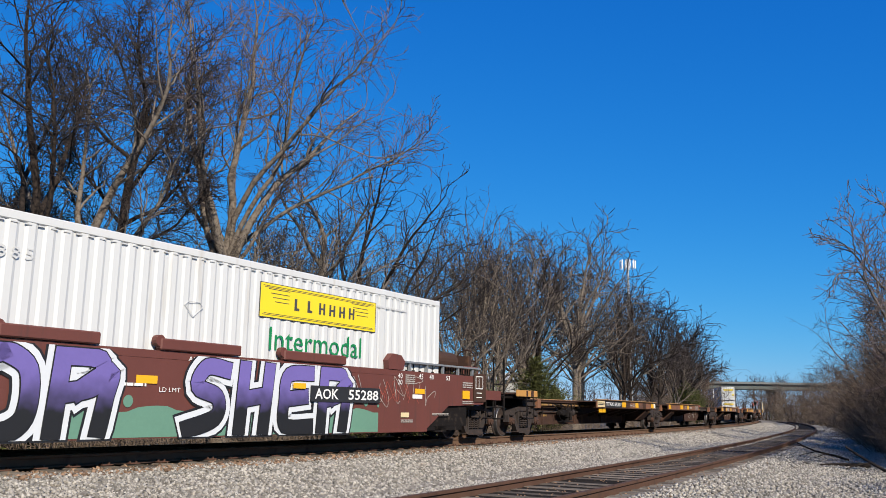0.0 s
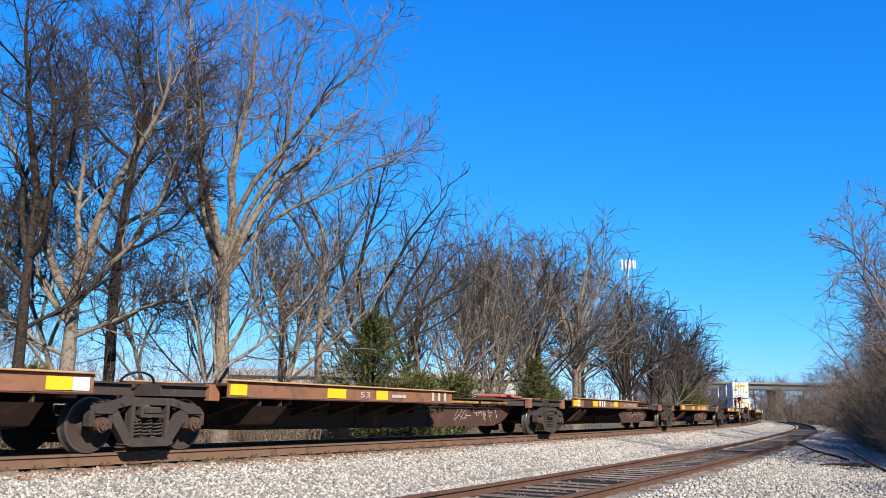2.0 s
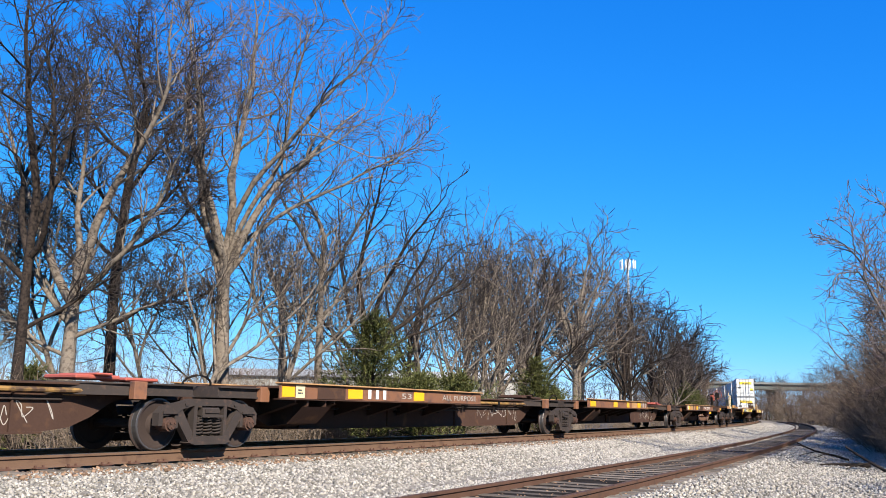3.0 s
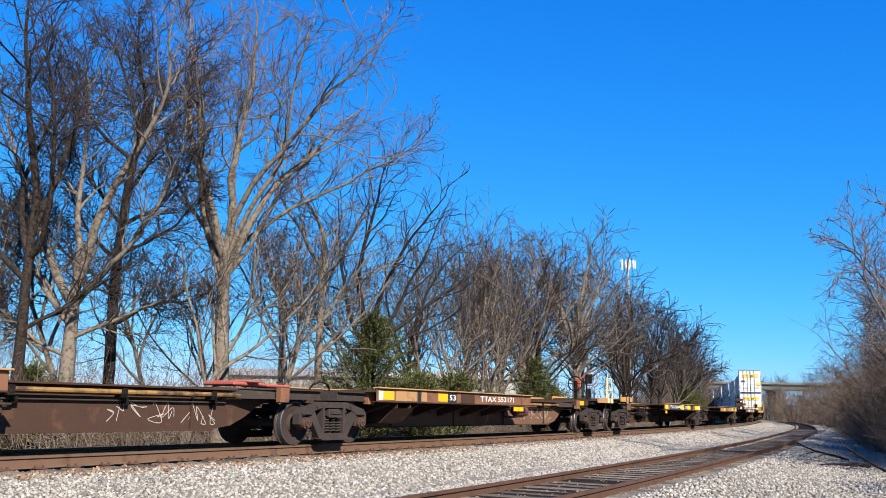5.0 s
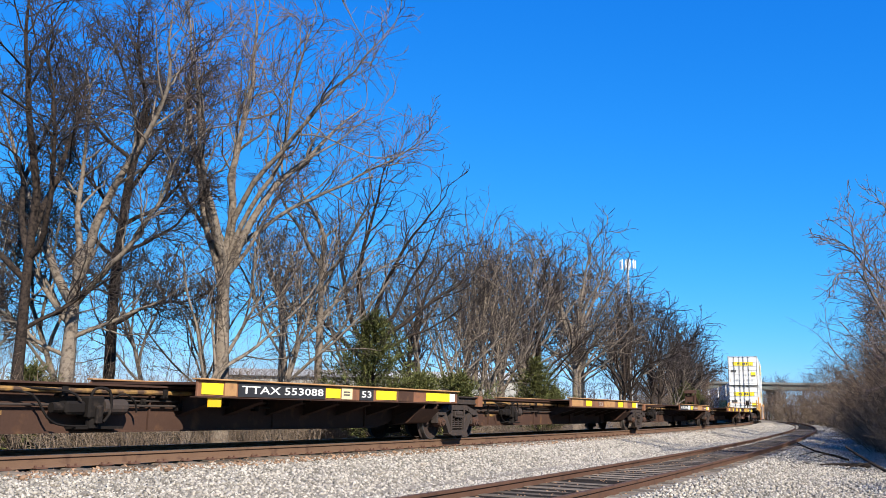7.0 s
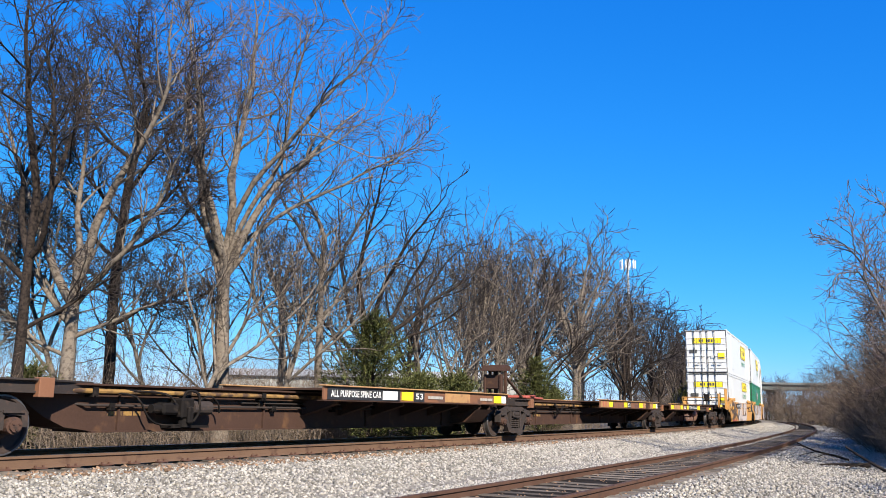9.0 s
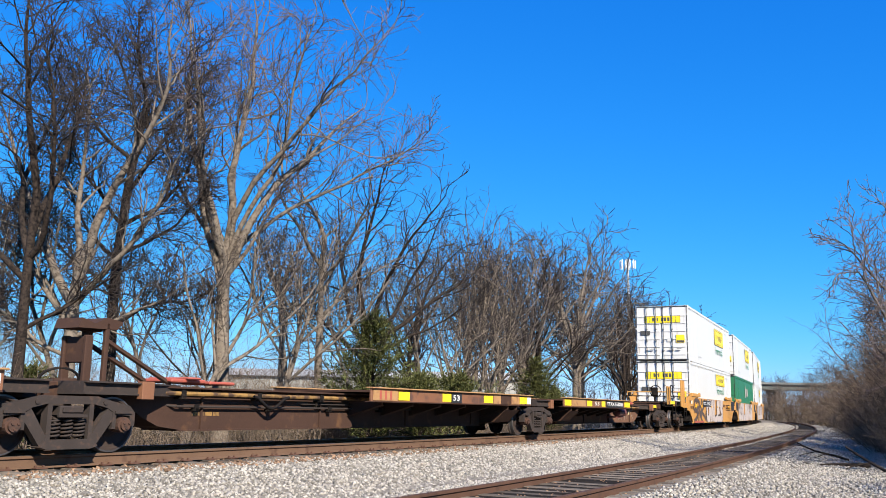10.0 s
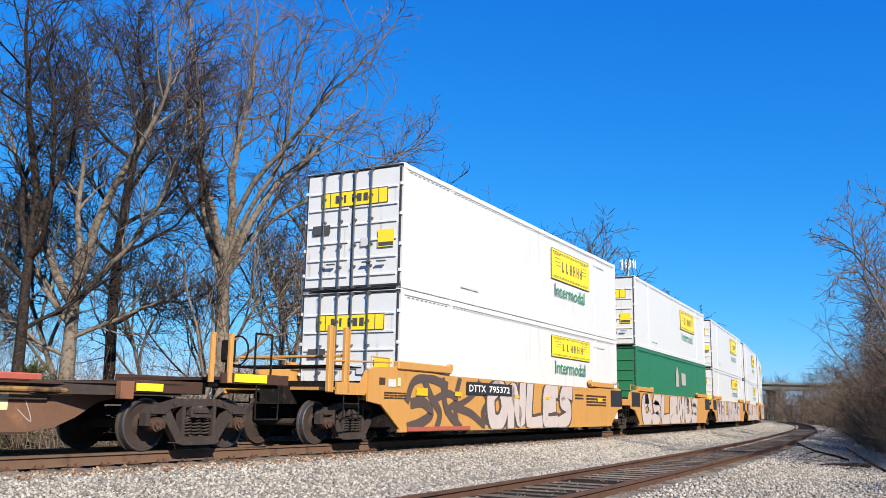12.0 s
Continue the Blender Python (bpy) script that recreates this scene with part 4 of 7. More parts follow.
def end_platform(u, x0, x1, z, face, stakes=()):
    """A low crew platform over a truck with a coloured edge and a stirrup step."""
    bm = bmesh.new()
    box(bm, x0, x1, -1.34, 1.34, z - 0.05, z)
    p = part("end_platform", bm, "brown", u)
    for sy in (-1, 1):
        y0, y1 = sorted((sy * 1.335, sy * 1.40))
        cube_part("platform_edge", (x0 - 0.02, x1 + 0.02, y0, y1, z - 0.11, z + 0.07), face, p, "", 0.008)
    for f0, f1, mt in ((0.60, 0.74, "cream"), (0.86, 1.0, "cream")) if face == "wood" else ((0.42, 0.50, "brown"), (0.66, 0.80, "brown")):
        plate("edge_patch", x0 + f0 * (x1 - x0), x0 + f1 * (x1 - x0), z - 0.10, z + 0.06, -1.403, mt, p)
    xm = x1 - 0.75 if x1 > x0 + 0.9 else x0 + 0.1
    for sy in (-1, 1):
        bm = bmesh.new()
        pipe(bm, [(xm, sy * 1.37, z - 0.05), (xm, sy * 1.37, 0.50), (xm + 0.55, sy * 1.37, 0.50), (xm + 0.55, sy * 1.37, z - 0.05)], 0.016, 6)
        pipe(bm, [(xm, sy * 1.37, 0.78), (xm + 0.55, sy * 1.37, 0.78)], 0.014, 6)
        part("stirrup_step", bm, "grime", p)
    bm = bmesh.new()
    box(bm, x0 + 0.05, x1 - 0.05, -1.2, -0.35, z - 0.16, z - 0.05)
    part("platform_bracket", bm, "grime", p)
    return p


def hand_brake(u, x, z, rail_mat):
    """A brake wheel on a stand with a ladder rail."""
    bm = bmesh.new()
    n = 16
    for y, r in ((-0.55, 0.28),):
        ring = [(x + 0.32, y + r * math.cos(2 * math.pi * i / n), z + 0.78 + r * math.sin(2 * math.pi * i / n)) for i in range(n + 1)]
        pipe(bm, ring, 0.018, 6)
        for i in range(0, n, 4):
            pipe(bm, [(x + 0.32, y, z + 0.78), ring[i]], 0.012, 5)
    part("brake_wheel", bm, "red", u, "faded red hand brake wheel")
    bm = bmesh.new()
    box(bm, x + 0.10, x + 0.22, -0.68, -0.42, z + 0.58, z + 0.92, 0.03)
    box(bm, x - 0.17, x - 0.13, -0.60, -0.54, z, z + 0.9, 0.01)
    box(bm, x + 0.10, x + 0.18, -0.62, -0.50, z, z + 0.4)
    part("brake_housing", bm, "grime", u)
    bm = bmesh.new()
    pipe(bm, [(x - 0.28, -1.36, z), (x - 0.20, -1.36, z + 0.75), (x + 0.32, -1.36, z + 0.75), (x + 0.36, -1.36, z)], 0.022, 6)
    pipe(bm, [(x - 0.25, -1.36, z + 0.34), (x + 0.34, -1.36, z + 0.34)], 0.018, 6)
    pipe(bm, [(x + 0.05, -1.30, z), (x + 0.05, -1.30, z + 0.92)], 0.022, 6)
    part("ladder_rail", bm, rail_mat, u, "cream-yellow tubular ladder rail")
    bm = bmesh.new()
    ring = [(x - 0.62, -0.3 + 0.26 * math.cos(i * 0.3927), z + 0.55 + 0.26 * math.sin(i * 0.3927)) for i in range(17)]
    pipe(bm, ring, 0.022, 6)
    for i in (0, 4, 8, 12):
        pipe(bm, [(x - 0.62, -0.3, z + 0.55), ring[i]], 0.014, 5)
    box(bm, x - 0.59, x - 0.50, -0.36, -0.24, z, z + 0.66, 0.02)
    part("far_brake_wheel", bm, "grime", u)
    cube_part("red_plate", (x - 0.44, x - 0.34, -0.45, -0.2, z + 0.4, z + 0.75), "red", u, "", 0.02)


def hitch(u, x, folded, colour="red"):
    """The trailer hitch over a truck: raised on its strut, or folded flat."""
    if folded:
        bm = bmesh.new()
        box(bm, x - 0.9, x - 0.1, -0.42, 0.42, 1.10, 1.17, 0.02)
        box(bm, x + 0.05, x + 0.7, -0.36, 0.36, 1.09, 1.15, 0.02)
        box(bm, x - 0.6, x - 0.3, -0.5, 0.5, 1.16, 1.20, 0.015)
        part("folded_hitch", bm, colour, u)
        return
    bm = bmesh.new()
    for y in (-0.26, 0.26):
        box(bm, x - 0.34, x - 0.20, y - 0.04, y + 0.04, 1.05, 1.78, 0.015)
        box(bm, x + 0.02, x + 0.10, y - 0.04, y + 0.04, 1.05, 2.0, 0.015)
        pipe(bm, [(x + 0.06, y, 1.72), (x + 1.45, y, 1.08)], 0.045, 6)
    box(bm, x - 0.30, x - 0.22, -0.28, 0.28, 1.35, 1.76, 0.015)
    box(bm, x - 0.45, x + 0.12, -0.10, 0.10, 1.86, 1.93, 0.02)
    prism(bm, [(x - 0.5, 1.88), (x - 0.44, 2.04), (x - 0.2, 1.97), (x + 0.05, 2.08), (x + 0.36, 2.03), (x + 0.24, 1.9)], -0.3, 0.3)
    box(bm, x - 0.1, x - 0.04, -0.06, 0.06, 1.05, 1.9)
    part("trailer_hitch", bm, "brown", u, "raised rusty trailer hitch")


def brake_valve(u, x, y=-0.66):
    """The control valve with its portions, pipes and a small reservoir on the girder's side."""
    bm = bmesh.new()
    box(bm, x - 0.16, x + 0.12, y - 0.10, y + 0.22, 0.50, 0.84, 0.03)
    box(bm, x - 0.52, x - 0.17, y - 0.06, y + 0.20, 0.56, 0.76, 0.04)
    box(bm, x - 0.06, x + 0.06, y - 0.16, y - 0.09, 0.42, 0.70, 0.02)
    tube(bm, (x - 0.70, y + 0.05, 0.66), (x - 0.52, y + 0.05, 0.66), 0.075, 12)
    tube(bm, (x - 0.02, y, 0.36), (x - 0.02, y, 0.50), 0.09, 12)
    box(bm, x - 0.30, x + 0.55, y - 0.02, y + 0.24, 0.345, 0.385)
    part("brake_valve", bm, "grime", u, "black grimy brake valve")
    bm = bmesh.new()
    tube(bm, (x + 0.14, y + 0.02, 0.68), (x + 0.56, y + 0.02, 0.68), 0.12, 14)
    tube(bm, (x + 0.56, y + 0.02, 0.68), (x + 0.62, y + 0.02, 0.68), 0.12, 14, 0.06)
    part("valve_reservoir", bm, "cast", u)
    for path, r in (([(x - 1.5, y + 0.1, 0.90), (x - 1.05, y, 0.84), (x - 0.8, y - 0.02, 0.52), (x - 0.5, y, 0.40), (x + 0.1, y, 0.40)], 0.017),
                    ([(x - 1.2, y + 0.08, 0.94), (x - 0.5, y - 0.04, 0.90), (x - 0.3, y - 0.08, 0.76)], 0.02),
                    ([(x - 0.1, y - 0.04, 0.82), (x - 0.05, y - 0.08, 0.95), (x + 0.18, y - 0.10, 0.92), (x + 0.24, y - 0.08, 0.62), (x + 0.14, y - 0.06, 0.45)], 0.024),
                    ([(x + 0.3, y, 0.80), (x + 0.5, y - 0.06, 0.88), (x + 0.72, y - 0.04, 0.76), (x + 0.8, y, 0.60)], 0.017)):
        tubes("valve_pipe", [([tuple(p) for p in smooth_line(path, 3)], [r] * (3 * (len(path) - 1) + 1), 6)], "grime", u)


def reservoir(u, x, y=-0.95, z=0.70):
    bm = bmesh.new()
    tube(bm, (x - 0.32, y, z), (x + 0.32, y, z), 0.15, 18)
    for s in (-1, 1):
        tube(bm, (x + s * 0.32, y, z), (x + s * 0.40, y, z), 0.15, 18, 0.08)
    box(bm, x - 0.5, x + 0.2, y - 0.03, y + 0.35, z - 0.20, z - 0.14)
    part("air_reservoir", bm, "maroon", u, "dull maroon air reservoir")


# ---- the train: positions along it are metres, as it stands at 12 s ----
SPEED = 14.65
MOVING = []      # thing, rear and front truck positions, its origin, height
WHEELS = []


def carry(ob, ta, tb, origin, z=0.0):
    MOVING.append((ob, ta, tb, origin, z))
    return ob


LETTERS = {
    "D": [[(0.12, 0.0), (0.15, 1.0)], [(0.15, 0.98), (0.72, 0.82), (0.86, 0.42), (0.6, 0.08), (0.12, 0.02)]],
    "O": [[(0.5, 1.0), (0.14, 0.78), (0.12, 0.22), (0.5, 0.0), (0.86, 0.2), (0.86, 0.78), (0.5, 1.0)]],
    "R": [[(0.12, 0.0), (0.2, 1.0)], [(0.2, 0.98), (0.78, 0.95), (0.74, 0.62), (0.25, 0.5)], [(0.45, 0.52), (0.95, 0.8), (0.9, 0.45), (0.82, 0.02)]],
    "S": [[(0.92, 0.92), (0.45, 0.95), (0.25, 0.66), (0.72, 0.5), (0.7, 0.2), (0.05, 0.02)]],
    "H": [[(0.14, 0.0), (0.22, 1.0)], [(0.75, 0.0), (0.86, 1.0)], [(0.2, 0.48), (0.8, 0.56)]],
    "E": [[(0.9, 0.95), (0.25, 0.9), (0.15, 0.5), (0.2, 0.06), (0.92, 0.04)], [(0.2, 0.5), (0.75, 0.55)]],
    "K": [[(0.15, 0.0), (0.2, 1.0)], [(0.9, 0.98), (0.22, 0.48), (0.92, 0.02)]],
    "B": [[(0.15, 0.0), (0.2, 1.0)], [(0.2, 0.98), (0.85, 0.85), (0.3, 0.52), (0.9, 0.28), (0.12, 0.02)]],
    "N": [[(0.12, 0.0), (0.2, 0.98), (0.75, 0.05), (0.86, 1.0)]],
    "Q": [[(0.55, 0.95), (0.12, 0.7), (0.2, 0.15), (0.62, 0.08), (0.9, 0.45), (0.7, 0.9), (0.4, 0.98)]],
    "L": [[(0.2, 1.0), (0.15, 0.08), (0.9, 0.04)]],
}


SWOOPS = [
    [(0.0, 0.55), (0.06, 0.9), (0.22, 0.98), (0.40, 0.86)],
    [(0.02, 0.02), (0.13, 0.1), (0.24, 0.28), (0.16, 0.5), (0.05, 0.48)],
    [(0.15, 1.0), (0.24, 0.6), (0.33, 0.3), (0.30, 0.0)],
    [(0.26, 0.55), (0.42, 0.7), (0.52, 0.55), (0.40, 0.35)],
    [(0.36, 0.95), (0.40, 0.4), (0.56, 0.0)],
    [(0.55, 1.0), (0.50, 0.5), (0.53, 0.02)],
    [(0.52, 0.45), (0.66, 0.6), (0.80, 0.85)],
    [(0.54, 0.40), (0.70, 0.28), (0.86, 0.02)],
    [(0.78, 0.95), (0.90, 0.6), (0.84, 0.25), (0.98, 0.05)],
]


def graffiti(car, letters, x0, x1, z0, z1, y, layers):
    """Bulging spray-can forms; each layer is (material, brush width, lowest, highest)."""
    step = (x1 - x0) / len(letters)
    for i, ch in enumerate(letters):
        strokes = [[((i + 0.06 + 0.88 * px) * step / (x1 - x0), pz) for px, pz in st] for st in LETTERS[ch]]
        for li, (material, width, lo, hi) in enumerate(layers):
            sprayed("spray_paint", strokes, width, x0, z0 + 0.06, x1 - x0, z1 - z0 - 0.12, y - 0.006 * li - 0.0003 * i, material, car, max(lo, z0 - 0.06), min(hi, z1 + 0.05))


def scrawl(car, x0, x1, z0, z1, y, material, seed, count, width=0.013):
    """Thin looping tags."""
    rng = random.Random(seed)
    strokes = []
    for i in range(count):
        cx = (i + 0.5) / count
        strokes.append([(cx + rng.uniform(-0.6, 0.6) / count, rng.uniform(0, 1)) for _ in range(rng.randint(3, 6))])
    sprayed("scrawl", strokes, width, x0, z0, x1 - x0, z1 - z0, y, material, car)


def wavy_paint(car, x0, x1, z0, z1, y, material, seed):
    """A painted ground with a bubbling upper edge."""
    rng = random.Random(seed)
    bm = bmesh.new()
    n = 40
    top = []
    for i in range(n + 1):
        x = x0 + (x1 - x0) * i / n
        top.append((x, z1 - 0.05 + 0.05 * math.sin(i * 0.9) + rng.uniform(-0.015, 0.015)))
    lower = [bm.verts.new((x, y, z0)) for x, _ in top]
    upper = [bm.verts.new((x, y, z)) for x, z in top]
    for i in range(n):
        bm.faces.new((lower[i], lower[i + 1], upper[i + 1], upper[i]))
    for _ in range(int((x1 - x0) * 3)):
        cx, cz, r = rng.uniform(x0, x1), z1 + rng.uniform(-0.02, 0.22), rng.uniform(0.03, 0.11)
        ring = [bm.verts.new((cx + r * math.cos(a * 0.52), y, cz + r * math.sin(a * 0.52))) for a in range(12)]
        bm.faces.new(ring)
    part("spray_ground", bm, material, car)


def truck_at(u):
    t = make_truck() if not TRUCKS else copy_thing(TRUCKS[0], Matrix())
    TRUCKS.append(t)
    carry(t, u - 0.9, u + 0.9, u)
    for o in t.children:
        if o.name.startswith("wheelset"):
            WHEELS.append((o, o.location.copy()))


TRUCKS = []


def leading_well():
    """The maroon well car that passes first, with one ribbed container in it."""
    L, x0 = 18.6, -166.8
    w = make_well("faded maroon well car with purple and white graffiti, one container aboard", "maroon", L, (1.75, 2.75), ((5.4, 6.95), (8.05, 9.8), (10.9, 12.75)), True)
    carry(w, -166.4, -147.96, x0)
    y = -1.492
    X = lambda u: u - x0
    wavy_paint(w, X(-160.4), X(-152.85), 0.24, 0.72, y, "spraygreen", 3)
    for word, a, b in (("DOR", -163.1, -159.5), ("SHER", -158.25, -153.85)):
        graffiti(w, word, X(a), X(b), 0.26, 1.46, y - 0.006, (("sprayblack", 0.58, 0.2, 1.54), ("spraywhite", 0.50, 0.23, 1.52), ("sprayblack", 0.31, 0.24, 1.51), ("violetfade", 0.27, 0.23, 1.49)))
    plate("panel", X(-155.12), X(-152.86), 0.83, 1.13, y - 0.036, "black", w, "black number panel", 0.01)
    text_part("AOK", X(-155.0), 0.88, 0.2, y - 0.044, "letter", w, 0.72, bold=0.015)
    text_part("55288", X(-153.95), 0.88, 0.2, y - 0.044, "letter", w, 1.02, bold=0.015)
    text_part("AOK", X(-158.15), 1.42, 0.075, y - 0.004, "letter", w, 0.3)
    text_part("LD LMT", X(-158.7), 0.92, 0.07, y - 0.004, "letter", w, 0.42)
    bars(X(-159.4), X(-158.95), 0.98, 1.06, 1, y - 0.004, "letter", w)
    plate("reflector", X(-159.15), X(-158.75), 1.04, 1.16, y - 0.004, "amber", w, "amber reflective strip")
    plate("reflector", X(-151.45), X(-151.05), 1.06, 1.17, y - 0.004, "amber", w)
    plate("reflector", X(-151.55), X(-151.15), 0.95, 1.04, y - 0.004, "letter", w)
    plate("reflector", X(-149.3), X(-148.95), 0.98, 1.18, y - 0.004, "amber", w)
    plate("reflector", X(-155.65), X(-155.3), 1.06, 1.16, y - 0.06, "amber", w)
    for word, u, z in (("40", -152.15, 1.38), ("20", -152.15, 1.24), ("45", -151.3, 1.40), ("48", -150.85, 1.40), ("53", -150.1, 1.40)):
        text_part(word, X(u), z, 0.11, y - 0.004, "letter", w, 0.18, bold=0.01)
    bars(X(-151.85), X(-151.45), 1.26, 1.48, 5, y - 0.004, "letterdim", w)
    bars(X(-152.0), X(-151.5), 0.42, 0.50, 2, y - 0.004, "letterdim", w)
    bars(X(-150.7), X(-149.95), 0.58, 0.64, 2, y - 0.004, "letterdim", w)
    bars(X(-149.3), X(-148.75), 0.86, 0.94, 2, y - 0.004, "letterdim", w)
    bars(X(-149.3), X(-148.8), 1.24, 1.40, 3, y - 0.004, "letterdim", w)
    plate("panel", X(-152.0), X(-151.68), 0.54, 0.64, y - 0.004, "cream", w)
    scrawl(w, X(-154.6), X(-150.6), 0.75, 1.45, y - 0.003, "letterdim", 5, 9)
    scrawl(w, X(-152.9), X(-151.0), 0.85, 1.35, y - 0.0045, "red", 9, 6)
    # end panel, end rail, tank and brake wheel
    end = plate("end_panel", X(-148.75), X(-148.12), 0.92, 1.62, y - 0.008, "brown", w, "dark end panel with a white square", 0.012)
    bm = bmesh.new()
    for a, b, c, d in ((-148.66, -148.28, 1.24, 1.26), (-148.66, -148.28, 1.54, 1.56), (-148.66, -148.64, 1.24, 1.56), (-148.30, -148.28, 1.24, 1.56), (-148.50, -148.48, 1.24, 1.5), (-148.62, -148.34, 1.02, 1.04), (-148.62, -148.34, 1.13, 1.15)):
        box(bm, X(a), X(b), y - 0.018, y - 0.0145, c, d)
    part("marking", bm, "letter", end)
    bm = bmesh.new()
    prism(bm, [(X(-152.5), 1.56), (X(-152.55), 1.75), (X(-152.38), 1.9), (X(-152.05), 1.88), (X(-151.88), 1.74), (X(-151.95), 1.56)], -1.50, -1.36)
    part("locking_bracket", bm, "maroon", w)
    bm = bmesh.new()
    box(bm, X(-151.8), X(-148.3), -1.46, -1.36, 1.73, 1.77)
    for k in range(5):
        xx = X(-151.6 + 0.72 * k)
        box(bm, xx, xx + 0.06, -1.44, -1.38, 1.55, 1.74)
    part("walkway_rail", bm, "galv", w)
    bm = bmesh.new()
    box(bm, X(-151.8), X(-148.4), -1.35, -0.9, 1.56, 1.585)
    for k in range(28):
        xx = X(-151.8) + 0.12 * k
        box(bm, xx, xx + 0.02, -1.35, -1.33, 1.58, 1.72)
    part("walkway_mesh", bm, "grime", w)
    bm = bmesh.new()
    tube(bm, (X(-149.9), -0.55, 1.92), (X(-148.35), -0.55, 1.92), 0.26, 20)
    tube(bm, (X(-148.35), -0.55, 1.92), (X(-148.25), -0.55, 1.92), 0.26, 20, 0.16)
    box(bm, X(-149.5), X(-149.4), -0.75, -0.35, 1.05, 1.7)
    box(bm, X(-148.7), X(-148.6), -0.75, -0.35, 1.05, 1.7)
    part("air_reservoir", bm, "brown", w)
    bm = bmesh.new()
    ring = [(X(-147.85), -0.75 + 0.3 * math.cos(i * 0.3927), 1.98 + 0.3 * math.sin(i * 0.3927)) for i in range(17)]
    pipe(bm, ring, 0.02, 6)
    pipe(bm, [ring[0], ring[8]], 0.014, 5)
    pipe(bm, [ring[4], ring[12]], 0.014, 5)
    box(bm, X(-148.1), X(-147.9), -0.95, -0.55, 1.3, 2.1)
    part("brake_wheel", bm, "brown", w)
    bm = bmesh.new()
    for u in (-147.5, -146.9):
        pipe(bm, [(X(u), -1.40, 0.5), (X(u), -1.40, 2.1)], 0.03, 6)
    for z in (0.5, 0.8, 1.1, 1.4):
        pipe(bm, [(X(-147.5), -1.40, z), (X(-146.9), -1.40, z)], 0.018, 6)
    part("end_ladder", bm, "grime", w)
    box_a = make_container("white ribbed container with yellow logo panel in a maroon well", True, "white", True, 9.55, True, (1.95, 2.56), 1.36)
    for k, ch in enumerate("385"):
        text_part(ch, 4.55 + 0.2 * k, 2.25, 0.16, -BOX_W - 0.004, "grey", box_a, 0.12)
    bm = bmesh.new()
    for a, b in (((7.8, 1.95), (8.0, 1.78)), ((8.0, 1.78), (8.2, 1.95)), ((8.2, 1.95), (8.12, 2.02)), ((7.88, 2.02), (7.8, 1.95)), ((7.88, 2.02), (8.12, 2.02))):
        tube(bm, (a[0], -BOX_W - 0.003, a[1]), (b[0], -BOX_W - 0.003, b[1]), 0.006, 5)
    part("outline_sticker", bm, "grey", box_a)
    carry(box_a, -166.4, -147.96, -166.0, 0.37)


